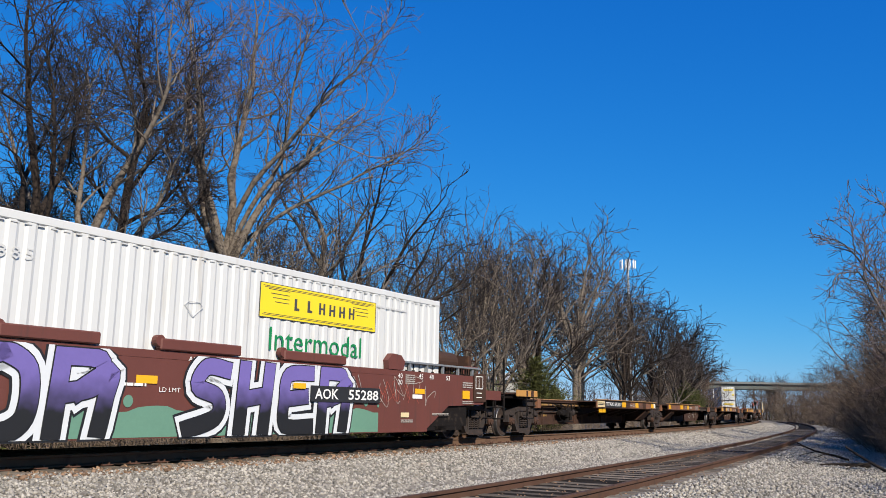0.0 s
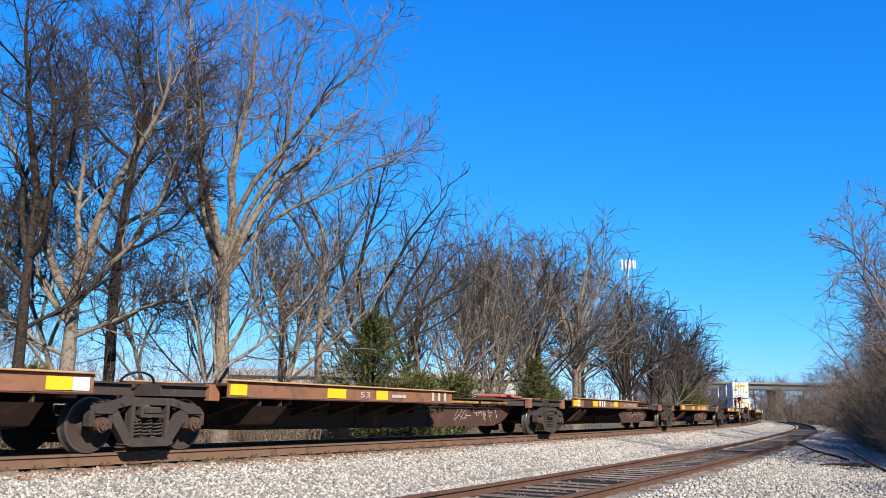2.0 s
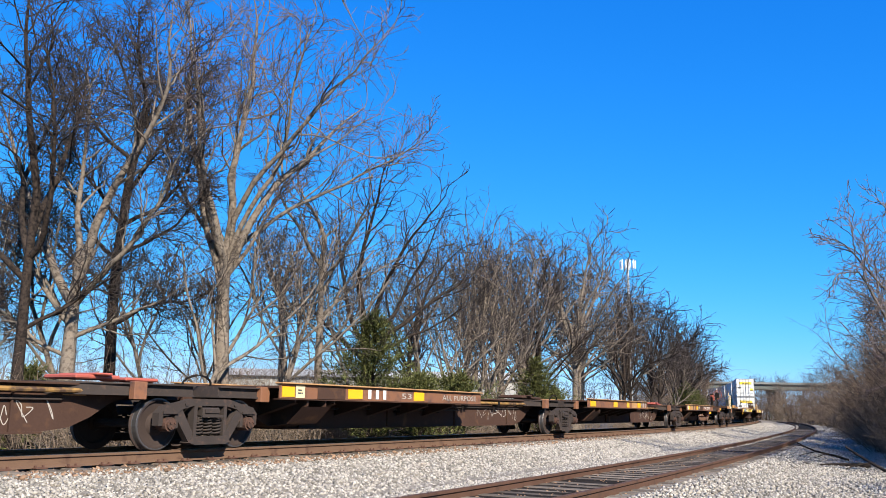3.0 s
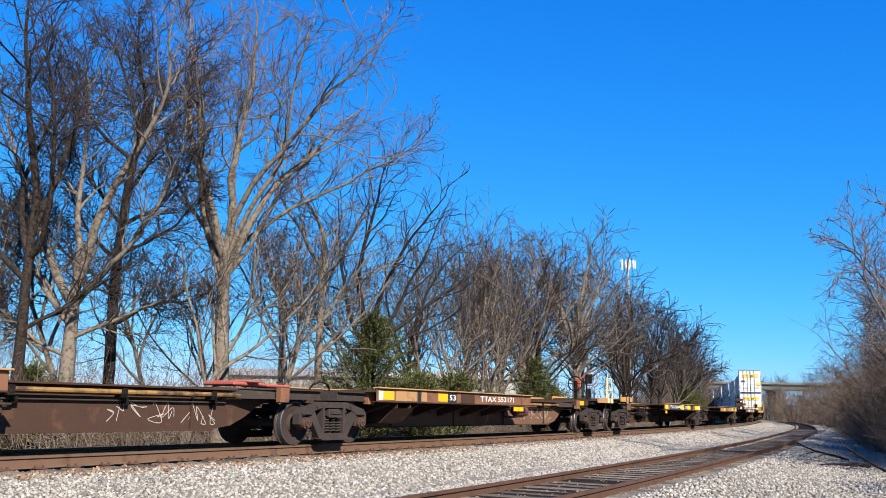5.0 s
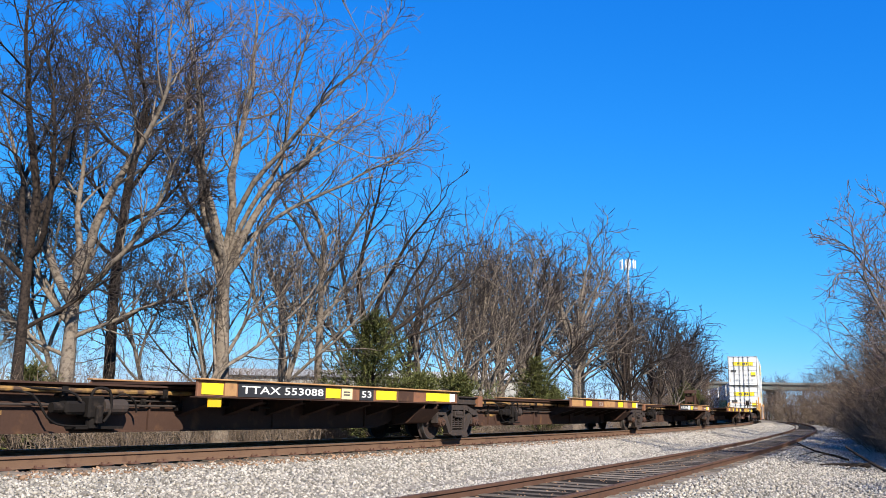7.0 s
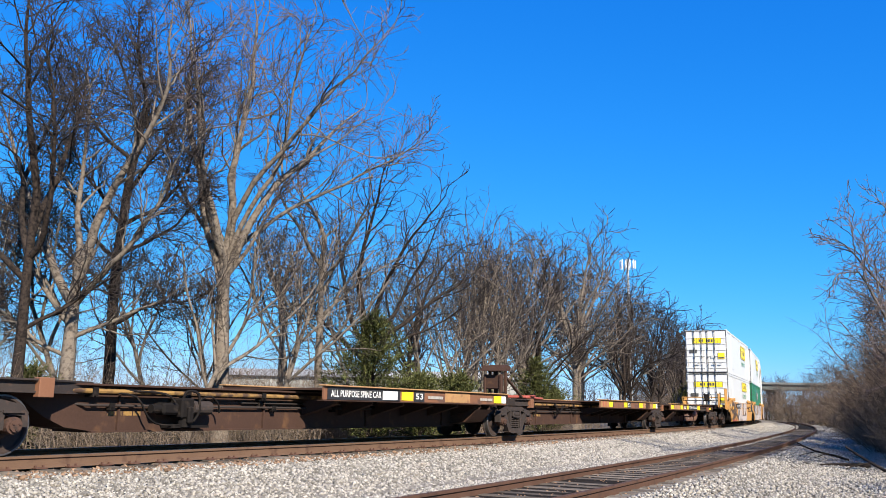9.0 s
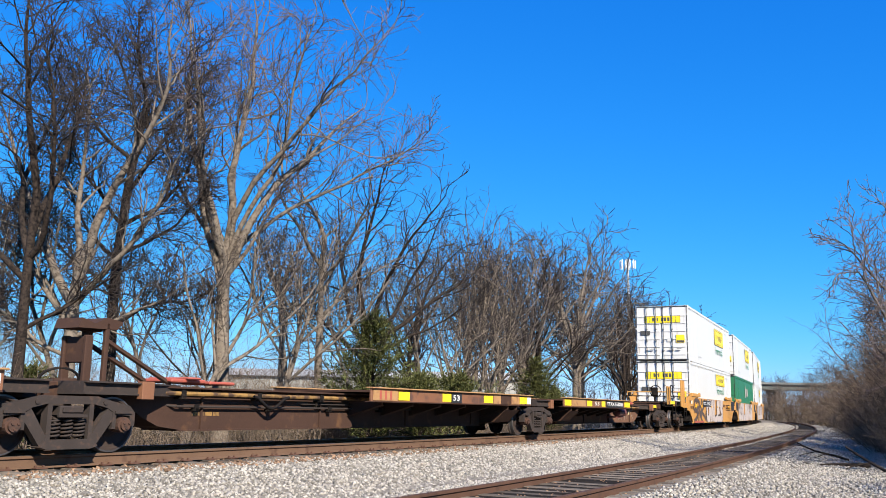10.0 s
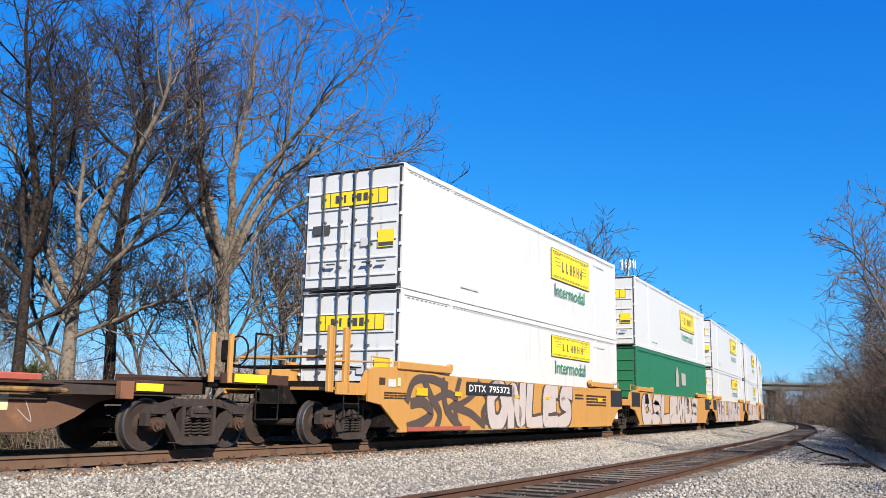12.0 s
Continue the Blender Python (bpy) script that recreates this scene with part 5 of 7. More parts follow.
def spine_train():
    A = [-144.8, -129.3, -113.4, -97.4, -80.75, -65.2]
    B = [-61.6, -46.3, -29.9, -13.5, 2.8, 18.2]
    for u in A + B:
        truck_at(u)
    rusty = "rusty brown spine car with empty orange-edged deck"
    spec = [
        (A[0], A[1], -138.68, -130.5, 1, rusty + ", white stencils", [("cream", -138.65, -137.8), ("panel", -137.76, -135.65), ("text", -137.68, -135.72, "TTAX 55317"), ("amber", -135.62, -135.1), ("brown", -135.05, -134.55), ("bars", -134.5, -134.2), ("dim", -134.1, -133.78, "53"), ("amber", -133.72, -133.3), ("brown", -132.6, -132.1), ("amber", -131.25, -130.85), ("white", -130.84, -130.58), ("under", -138.35, -138.0), ("under", -137.95, -137.6)]),
        (A[1], A[2], -127.93, -120.18, -1, rusty, [("amber", -127.9, -127.5), ("amber", -125.2, -124.6), ("dim", -124.1, -123.75, "53"), ("amber", -123.5, -123.07), ("bars", -122.9, -122.3), ("logo", -121.25, -120.4, "letterdim")]),
        (A[2], A[3], -111.98, -104.0, -1, rusty + ", faded stencils", [("amber", -111.95, -111.6), ("cream", -111.56, -111.3), ("brown", -110.9, -110.0), ("amber", -109.9, -109.4), ("logo", -109.25, -108.4, "letter"), ("dim", -107.88, -107.46, "53"), ("amber", -107.35, -106.9), ("dim", -106.05, -104.3, "ALL PURPOSE")]),
        (A[3], A[4], -95.8, -87.8, -1, rusty, [("amber", -95.6, -95.0), ("amber", -92.8, -92.3), ("amber", -91.0, -90.65), ("wood", -90.25, -89.5), ("amber", -89.4, -88.95), ("logo", -88.85, -88.05, "letterdim")]),
        (A[4], A[5], -79.6, -71.45, -1, rusty + ", maroon reservoir", [("white", -79.58, -79.43), ("amber", -79.42, -78.98), ("wood", -78.9, -78.0), ("panel", -77.96, -77.83), ("wood", -77.8, -77.55), ("amber", -77.0, -76.54), ("panel", -76.52, -76.08), ("text", -76.46, -76.14, "53"), ("brown", -75.85, -75.1), ("text", -74.78, -72.68, "TTAX 553171"), ("under", -72.55, -72.25), ("under", -72.2, -71.9)]),
        (B[0], B[1], -55.28, -46.8, 1, rusty + ", bold numbers", [("yellow", -55.2, -54.72), ("wood", -54.68, -54.4), ("panel", -54.36, -51.98), ("text", -54.28, -52.04, "TTAX 553088"), ("yellow", -51.95, -51.5), ("cream", -51.45, -51.1), ("panel", -50.85, -50.36), ("text", -50.78, -50.44, "53"), ("yellow", -50.25, -49.5), ("brown", -49.4, -48.8), ("yellow", -48.25, -47.2), ("white", -47.18, -46.95), ("under", -55.0, -54.7)]),
        (B[1], B[2], -38.8, -30.97, 1, rusty, [("wood", -38.7, -37.6), ("yellow", -37.3, -36.7), ("dim", -35.9, -35.5, "53"), ("wood", -35.3, -34.0), ("yellow", -33.6, -33.0), ("wood", -32.9, -32.4), ("yellow", -31.7, -31.15), ("white", -31.14, -31.0)]),
        (B[2], B[3], -22.7, -14.65, 1, rusty + ", lettered sill", [("panel", -22.6, -20.0), ("text", -22.5, -20.74, "ALL PURPOSE SPINE CAR"), ("white", -20.68, -20.1), ("yellow", -19.92, -19.45), ("panel", -19.4, -18.96), ("text", -19.34, -19.02, "53"), ("bars", -18.8, -18.1), ("wood", -18.0, -16.75), ("bars", -16.2, -15.5), ("yellow", -15.4, -14.97), ("white", -14.96, -14.7)]),
        (B[3], B[4], -6.45, 1.72, 1, rusty + ", red marks", [("wood", -6.4, -5.45), ("logo", -6.2, -5.6, "red"), ("yellow", -5.4, -4.96), ("yellow", -3.45, -3.04), ("panel", -3.02, -2.5), ("text", -2.95, -2.62, "53"), ("yellow", -1.28, -0.77), ("wood", -0.7, -0.3), ("brown", -0.28, 0.35), ("wood", 0.4, 0.9), ("yellow", 0.93, 1.42), ("white", 1.43, 1.66)]),
        (B[4], B[5], 4.37, 12.0, -1, rusty + ", red fittings", [("yellow", 4.42, 5.02), ("wood", 5.1, 6.5), ("yellow", 6.66, 7.19), ("text", 7.5, 8.0, "53"), ("yellow", 8.3, 8.7), ("panel", 8.85, 11.05), ("text", 8.92, 10.97, "TTAX 553086"), ("yellow", 11.22, 11.95)]),
    ]
    for i, (a, b, d0, d1, near_end, label, marks) in enumerate(spec):
        u = make_spine(a, b, d0, d1, label, near_end, "rustbrown" if i in (4, 9) else "brown")
        sill_marks(u, a, marks)
        carry(u, a, b, a)
        if near_end > 0:
            if i != 8:
                brake_valve(u, 4.3 if i not in (0, 5) else 4.9)
            else:
                tubes("air_hose", [([(4.2 + 0.1 * k, -0.66, 0.90 - 0.22 * math.sin(k * 0.314) ** 2) for k in range(11)], [0.03] * 11, 6)], "grime", u)
            bars(2.9, 3.6, 0.52, 0.64, 1, -0.424, "pipe", u)
        else:
            scrawl(u, b - a - 5.0, b - a - 2.4, 0.40, 0.80, -0.426, "letterdim", i, 8)
            plate("panel", b - a - 2.3, b - a - 1.9, 0.84, 0.96, -0.426, "wood", u)
        if i in (0, 5):
            # leading unit of its set: platform, and folded hitch
            end_platform(u, -1.2, 0.25, 1.22, "ochre")
            plate("reflector", 0.5, 1.35, 0.93, 1.06, -0.80, "yellow" if i else "amber", u, "reflective strip", 0.03)
            cube_part("platform_step", (0.25, 1.4, -0.80, 0.80, 0.92, 1.07), "brown", u, "", 0.01)
        if i == 4:
            end_platform(u, b - a - 0.3, b - a + 1.25, 1.14, "wood")
            hand_brake(u, b - a + 0.9, 1.16, "cream")
            plate("reflector", b - a - 1.45, b - a - 0.8, 0.93, 1.08, -1.0, "amber", u, "amber reflective strip", 0.03)
            cube_part("platform_step", (b - a - 1.5, b - a - 0.3, -0.99, 0.99, 0.92, 1.09), "brown", u, "", 0.01)
            reservoir(u, d1 - a + 0.1)
        if i == 9:
            reservoir(u, d1 - a + 0.1)
            end_platform(u, b - a + 0.2, b - a + 1.75, 1.20, "brown")
            plate("reflector", b - a + 0.45, b - a + 1.2, 1.12, 1.26, -1.41, "yellow", u, "yellow reflective strip", 0.02)
            plate("reflector", b - a - 1.2, b - a - 0.7, 0.93, 1.05, -1.01, "yellow", u, "yellow reflective strip", 0.03)
            cube_part("platform_step", (b - a - 1.25, b - a + 0.2, -1.0, 1.0, 0.90, 1.10), "brown", u, "", 0.01)
            for x in (b - a - 0.05, b - a + 0.35):
                bm = bmesh.new()
                box(bm, x - 0.035, x + 0.035, -1.42, -1.34, 1.10, 1.92, 0.008)
                box(bm, x - 0.065, x - 0.048, -1.42, -1.38, 1.10, 1.88)
                part("corner_stake", bm, "ochre", u)
            bm = bmesh.new()
            box(bm, b - a + 1.05, b - a + 1.18, -0.66, -0.36, 1.5, 1.9, 0.03)
            box(bm, b - a + 1.08, b - a + 1.15, -0.55, -0.48, 1.2, 1.55)
            ring = [(b - a + 1.35, -0.5 + 0.27 * math.cos(k * 0.3927), 1.72 + 0.27 * math.sin(k * 0.3927)) for k in range(17)]
            pipe(bm, ring, 0.018, 6)
            pipe(bm, [(b - a + 1.0, -1.30, 1.2), (b - a + 1.0, -1.30, 1.98), (b - a + 1.4, -1.30, 1.98), (b - a + 1.4, -1.30, 1.2)], 0.02, 6)
            part("brake_stand", bm, "grime", u)
            cube_part("red_fitting", (b - a - 5.2, b - a - 4.5, -0.42, 0.42, 1.04, 1.14), "red", u, "red folded hitch plate", 0.02)
            cube_part("red_fitting", (b - a - 3.6, b - a - 2.4, -0.42, 0.42, 1.04, 1.15), "red", u, "red folded hitch plate", 0.02)
            bars(b - a - 4.6, b - a - 3.9, 0.60, 0.72, 1, -0.425, "letterdim", u)
            plate("panel", b - a - 3.25, b - a - 2.9, 0.62, 0.85, -0.426, "cream", u)
            reservoir(u, d1 - a - 0.2)
        if i in (1, 3):
            hitch(u, b - a - 1.2, True, "red")
        if i == 8:
            hitch(u, 1.05, False)
        if i in (2, 6, 8):
            hitch(u, 3.3 if i == 8 else b - a - 1.0, True, "red" if i == 8 else "brown")


def double_stacks():
    """The yellow well cars with two containers each that follow."""
    x0, L = 22.33, 17.3
    first = None
    truck_at(22.45)
    white = "white container with yellow logo panel, stacked in the upper position"
    up = make_container(white, False, "white", True, 9.1)
    low = make_container("white container with yellow logo panel, low in a well car", False, "white", True, 9.1, True, (1.95, 2.6), 1.42)
    green = make_container("dark green lower container, in a yellow well car", False, "greenbox", False, None, False)
    bm = bmesh.new()
    prism(bm, [(7.6, 1.5), (7.6, 2.1), (7.9, 2.5), (8.2, 2.1), (8.2, 1.5)], -BOX_W - 0.012, -BOX_W - 0.006)
    box(bm, 8.9, 9.9, -BOX_W - 0.012, -BOX_W - 0.006, 1.6, 2.2)
    part("logo_mark", bm, "letterdim", green)
    for i in range(8):
        du = 18.5 * i
        ta, tb = 22.45 + du, 40.95 + du
        truck_at(tb)
        if i < 2:
            w = make_well("yellow well car with grey graffiti letters and a black number panel" if i == 0 else "yellow well car covered in silver graffiti, dark ends", "ochre", L)
            y = -1.492
            plate("end_paint", L - 1.35, L - 0.02, 0.92, 1.5, y, "black", w, "black painted end")
            if i == 0:
                well_posts(w, 0.0, "ochre")
                sprayed("spray_paint", SWOOPS, [0.20, 0.24, 0.22, 0.18, 0.22, 0.20, 0.16, 0.20, 0.22], 1.55, 0.30, 4.5, 1.14, y - 0.002, "spraydark", w, 0.24, 1.50, "dark brown swooping spray-paint letters")
                graffiti(w, "QNLES", 5.6, 11.9, 0.26, 1.46, y - 0.006, (("spraydark", 0.62, 0.24, 1.50), ("spraygrey", 0.44, 0.24, 1.49)))
                plate("panel", 4.37, 7.1, 1.10, 1.41, y - 0.02, "black", w, "black number panel", 0.01)
                text_part("DTTX", 4.5, 1.17, 0.17, y - 0.028, "letter", w, 0.95, bold=0.015)
                text_part("795372", 5.65, 1.17, 0.17, y - 0.028, "letter", w, 1.3, bold=0.015)
                for a, b, c, d in ((1.9, 2.4, 1.02, 1.19), (3.75, 4.1, 1.04, 1.15), (7.3, 7.6, 1.06, 1.15), (9.6, 9.9, 1.06, 1.15), (14.4, 14.9, 1.06, 1.2)):
                    plate("reflector", a, b, c, d, y - 0.022, "amber", w)
                plate("lower_stripe", 1.55, 4.6, 0.24, 0.33, y - 0.016, "red", w, "red stripe on the bottom chord")
                plate("panel", 0.75, 1.05, 1.18, 1.34, y, "grey", w)
                plate("panel", 0.40, 0.62, 1.22, 1.36, y, "brown", w)
                plate("panel", 1.12, 1.25, 1.2, 1.38, y, "cream", w)
                bars(0.6, 1.5, 0.92, 1.08, 3, y, "brown", w)
                bars(12.2, 13.0, 1.1, 1.3, 2, y, "brown", w)
                bars(13.3, 15.4, 0.9, 1.3, 4, y, "brown", w)
            else:
                graffiti(w, "QSLENQS", 1.6, 13.6, 0.28, 1.44, y - 0.002, (("spraydark", 0.70, 0.24, 1.49), ("spraygrey", 0.58, 0.24, 1.48)))
                plate("end_paint", 0.02, 1.3, 0.95, 1.5, y, "black", w, "black painted end")
            wells = [w] if i == 0 else wells + [w]
        else:
            w = copy_thing(wells[1 if i % 2 else 1], Matrix())
        carry(w, ta, tb, x0 + du)
        a = up if i == 0 else copy_thing(up, Matrix())
        b = low if i == 0 else green if i == 1 else copy_thing(green if i == 5 else low, Matrix())
        carry(a, ta, tb, 23.7 + du, 3.385)
        carry(b, ta, tb, 23.7 + du, 0.468)


leading_well()
truck_at(-147.96)
truck_at(-166.4)
spine_train()
double_stacks()


def motions():
    """The train rolls past at a steady speed, each thing on its own stretch of the line; the wheels turn."""
    for ob, ta, tb, origin, z in MOVING:
        rows = []
        for i in range(49):
            t = i * 0.25
            go = SPEED * (12 - t)
            a, b = line(ta + go), line(tb + go)
            d = (b - a).normalized()
            p = a + d * (origin - ta)
            rows.append((t, pose(p.x, p.y, z, 0, 0, math.degrees(math.atan2(d.y, d.x)))))
        walk(ob, rows)
    turn = math.degrees(SPEED / WHEEL_R)
    for w, at in WHEELS:
        walk(w, [(k / 30, pose(at.x, at.y, at.z, 0, -turn * k / 30, 0)) for k in range(361)])


# ---- vegetation: bare winter trees, brush, cedars ----
def unit(v):
    n = math.sqrt(v[0] * v[0] + v[1] * v[1] + v[2] * v[2]) + 1e-9
    return (v[0] / n, v[1] / n, v[2] / n)


def turned(d, angle, spin):
    """A direction at an angle from d, on the side that spin names."""
    a = (0, 0, 1) if abs(d[2]) < 0.9 else (1, 0, 0)
    u = unit((d[1] * a[2] - d[2] * a[1], d[2] * a[0] - d[0] * a[2], d[0] * a[1] - d[1] * a[0]))
    w = (d[1] * u[2] - d[2] * u[1], d[2] * u[0] - d[0] * u[2], d[0] * u[1] - d[1] * u[0])
    c, s, cs, sn = math.cos(angle), math.sin(angle), math.cos(spin), math.sin(spin)
    return tuple(d[i] * c + (u[i] * cs + w[i] * sn) * s for i in range(3))


def shoot(rng, p, d, length, r0, r1, n, wander, lift):
    """A crooked shoot: points and radii."""
    pts, rad, dirs = [p], [r0], [d]
    step = length / (n - 1)
    for i in range(1, n):
        d = unit((d[0] + rng.gauss(0, wander), d[1] + rng.gauss(0, wander), d[2] + rng.gauss(0, wander) + lift))
        p = (p[0] + d[0] * step, p[1] + d[1] * step, p[2] + d[2] * step)
        pts.append(p)
        rad.append(r0 + (r1 - r0) * i / (n - 1))
        dirs.append(d)
    return pts, rad, dirs


def tree_lines(seed, height, r, fork, limbs, spread=0.45, lean=(0, 0), density=1.0, twig=0.006, droop=0.0, side=0.5):
    """Trunk, limbs, branches and twigs of one bare tree. Limbs leave between fork and the top."""
    rng = random.Random(seed)
    wood, fine = [], []
    pts, rad, dirs = shoot(rng, (0, 0, -0.3), unit((lean[0], lean[1], 1)), height * 0.80, r * 1.15, r * 0.16, 12, 0.055, 0.02)
    rad[0] *= 1.35
    wood.append((pts, rad, 9))
    starts = []
    for i in range(limbs):
        f = fork + (0.86 - fork) * (i / max(1, limbs - 1)) ** 1.1
        k = max(1, min(10, int(f * 11)))
        starts.append((pts[k], dirs[k], rad[k], f))
    spin = rng.uniform(0, 6.28)
    second = [(pts[j], dirs[j], rad[j], height * 0.25) for j in (9, 10, 11)]
    for p, d, rr, f in starts:
        spin += 2.4 + rng.uniform(-0.5, 0.5)
        ln = height * (0.62 - 0.42 * f) * rng.uniform(0.85, 1.2)
        lp, lr, ld = shoot(rng, p, turned(d, spread * rng.uniform(0.9, 1.8), spin), ln * 1.08, rr * rng.uniform(0.55, 0.8), 0.026, 10, 0.11, 0.06 - droop)
        wood.append((lp, lr, 7))
        for j in range(2, 9):
            second.append((lp[j], ld[j], lr[j], ln))
    for p, d, rr, ln in second:
        for _ in range(max(1, round(rng.uniform(1.2, 2.4) * density))):
            bl = ln * rng.uniform(0.28, 0.56) + 0.3
            bp, br, bd = shoot(rng, p, turned(d, rng.uniform(0.4, 1.0), rng.uniform(0, 6.28)), bl, max(twig * 1.8, rr * 0.5), twig * 1.3, 7, 0.15, 0.05 - droop)
            wood.append((bp, br, 4))
            for j in (1, 2, 3, 4, 5, 6):
                for _ in range(round(rng.uniform(0.7, 1.8) * density)):
                    tl = bl * rng.uniform(0.2, 0.4) + 0.14
                    tp, tr, td = shoot(rng, bp[j], turned(bd[j], rng.uniform(0.4, 1.1), rng.uniform(0, 6.28)), tl, max(twig, br[j] * 0.55), twig * 0.8, 4, 0.2, 0.04 - droop)
                    fine.append((tp, tr, 3))
                    for q in (1, 2, 3):
                        for _ in range(rng.choice((0, 1, 1, 1, 2))):
                            fp, fr, _d = shoot(rng, tp[q], turned(td[q], rng.uniform(0.4, 1.1), rng.uniform(0, 6.28)), tl * rng.uniform(0.35, 0.7), twig * 0.85, twig * 0.5, 2, 0.2, 0.03 - droop)
                            fine.append((fp, fr, 3))
    return wood, fine


def crown_lines(seed, trunk, limbs, density=1.0, twig=0.0085, sub=1.0):
    """A tree of a few named limbs. trunk: length, radius, lean to the right; each limb: share of the trunk at
    which it leaves, tilt to the right and away in degrees, length, radius, how strongly it turns upright."""
    rng = random.Random(seed)
    wood, fine = [], []
    tl, tr, lean = trunk
    pts, rad, dirs = shoot(rng, (0, 0, -0.3), unit((lean, 0, 1)), tl + 0.3, tr * 1.1, tr * 0.62, 12, 0.018, 0.01)
    rad[0] *= 1.35
    wood.append((pts, rad, 10))
    for share, tilt, away, ln, r, up in limbs:
        k = max(1, min(11, round(share * 11)))
        tx, ty = math.radians(tilt), math.radians(away)
        lp, lr, ld = shoot(rng, pts[k], unit((math.tan(tx), math.tan(ty), 1.0)), ln, r, 0.02, 14, 0.115, up)
        wood.append((lp, lr, 8))
        for j in range(3 if ln < 5 else 5, 14):
            for _ in range(max(1, round(rng.uniform(0.7, 1.9) * density))):
                bl = ln * (0.52 - 0.33 * j / 13) * rng.uniform(0.65, 1.25)
                bp, br, bd = shoot(rng, lp[j], turned(ld[j], rng.uniform(0.4, 0.85), rng.uniform(0, 6.28)), bl, max(twig * 2.0, lr[j] * 0.52), twig * 1.3, 8, 0.25, 0.05)
                wood.append((bp, br, 5))
                for q in range(2, 8):
                    for _ in range(max(1, round(rng.uniform(0.5, 1.7) * density))):
                        sl = bl * rng.uniform(0.25, 0.48) + 0.15
                        sp, sr, sd = shoot(rng, bp[q], turned(bd[q], rng.uniform(0.35, 0.9), rng.uniform(0, 6.28)), sl, max(twig * 1.3, br[q] * 0.5), twig, 5, 0.30, 0.04)
                        fine.append((sp, sr, 3))
                        for w in (1, 2, 3, 4):
                            for _ in range(round(rng.uniform(0.6, 1.6) * density * sub)):
                                wl = sl * rng.uniform(0.3, 0.6) + 0.08
                                wp, wr, wd = shoot(rng, sp[w], turned(sd[w], rng.uniform(0.4, 1.0), rng.uniform(0, 6.28)), wl, twig, twig * 0.7, 3, 0.18, 0.04)
                                fine.append((wp, wr, 3))
                                if rng.random() < 0.8 * sub:
                                    fine.append(shoot(rng, wp[1], turned(wd[1], rng.uniform(0.4, 1.0), rng.uniform(0, 6.28)), wl * 0.6, twig * 0.85, twig * 0.6, 2, 0.1, 0.04)[:2] + (3,))
    return wood, fine


def make_tree(label, wood, fine, bark, twigs):
    t = tagged(new("tree"), label, "tree", "bare trees along the line")
    tubes("trunk", wood, bark, t)
    tubes("crown", fine, twigs, t, False)
    return t


def stand(ob, s, off, scale=1.0, spin=0.0, tall=None, sink=0.0):
    p = line(s, off, ground_z(s, off) - sink)
    return Matrix.Translation(p) @ pose(0, 0, 0, 0, 0, spin) @ Matrix.Diagonal((scale, scale, tall or scale, 1))


def place(ob, m):
    ob.matrix_basis = m
    return ob


def make_cedar(label, seed, height, width):
    """A red cedar: a stem, upswept boughs in uneven tiers and feathery sprays of fine needles."""
    rng = random.Random(seed)
    c = tagged(new("cedar_tree"), label, "evergreen tree", "evergreens along the line")
    wood = [shoot(rng, (0, 0, -0.2), (0, 0, 1), height + 0.2, 0.09, 0.012, 8, 0.03, 0.03)[:2] + (6,)]
    verts, faces = [], []
    n = int(height * 30)
    for i in range(n):
        f = (i + rng.random()) / n
        z = 0.2 + f * (height - 0.45)
        reach = width * (1 - f) ** 0.85 * rng.uniform(0.45, 1.3) + 0.18
        a = i * 2.4 + rng.uniform(-0.5, 0.5)
        d = unit((math.cos(a), math.sin(a), rng.uniform(0.1, 0.75)))
        bp, br, bd = shoot(rng, (0, 0, z), d, reach, 0.02, 0.005, 6, 0.12, 0.07)
        wood.append((bp, br, 4))
        for j in range(1, 6):
            for _ in range(2 + round(reach * 2.2)):
                # a side spray: a thin twig feathered with narrow slivers
                o = [bp[j][q] + rng.gauss(0, 0.05) for q in range(3)]
                dd = turned(bd[j], rng.uniform(0.2, 0.9), rng.uniform(0, 6.28))
                sl = rng.uniform(0.18, 0.42)
                for m in range(6):
                    e = [o[q] + dd[q] * sl * m / 6 for q in range(3)]
                    ee = turned(dd, rng.uniform(0.25, 0.8), rng.uniform(0, 6.28))
                    ln, w = rng.uniform(0.10, 0.21), rng.uniform(0.013, 0.026)
                    sd = unit((ee[1], -ee[0], rng.uniform(-0.8, 0.8)))
                    b = len(verts)
                    verts += [tuple(e), tuple(e[q] + ee[q] * ln * 0.55 + sd[q] * w for q in range(3)), tuple(e[q] + ee[q] * ln for q in range(3)), tuple(e[q] + ee[q] * ln * 0.55 - sd[q] * w for q in range(3))]
                    faces.append((b, b + 1, b + 2, b + 3))
    tubes("trunk", wood, "barkdark", c)
    raw("crown", verts, faces, "needle", c)
    return c


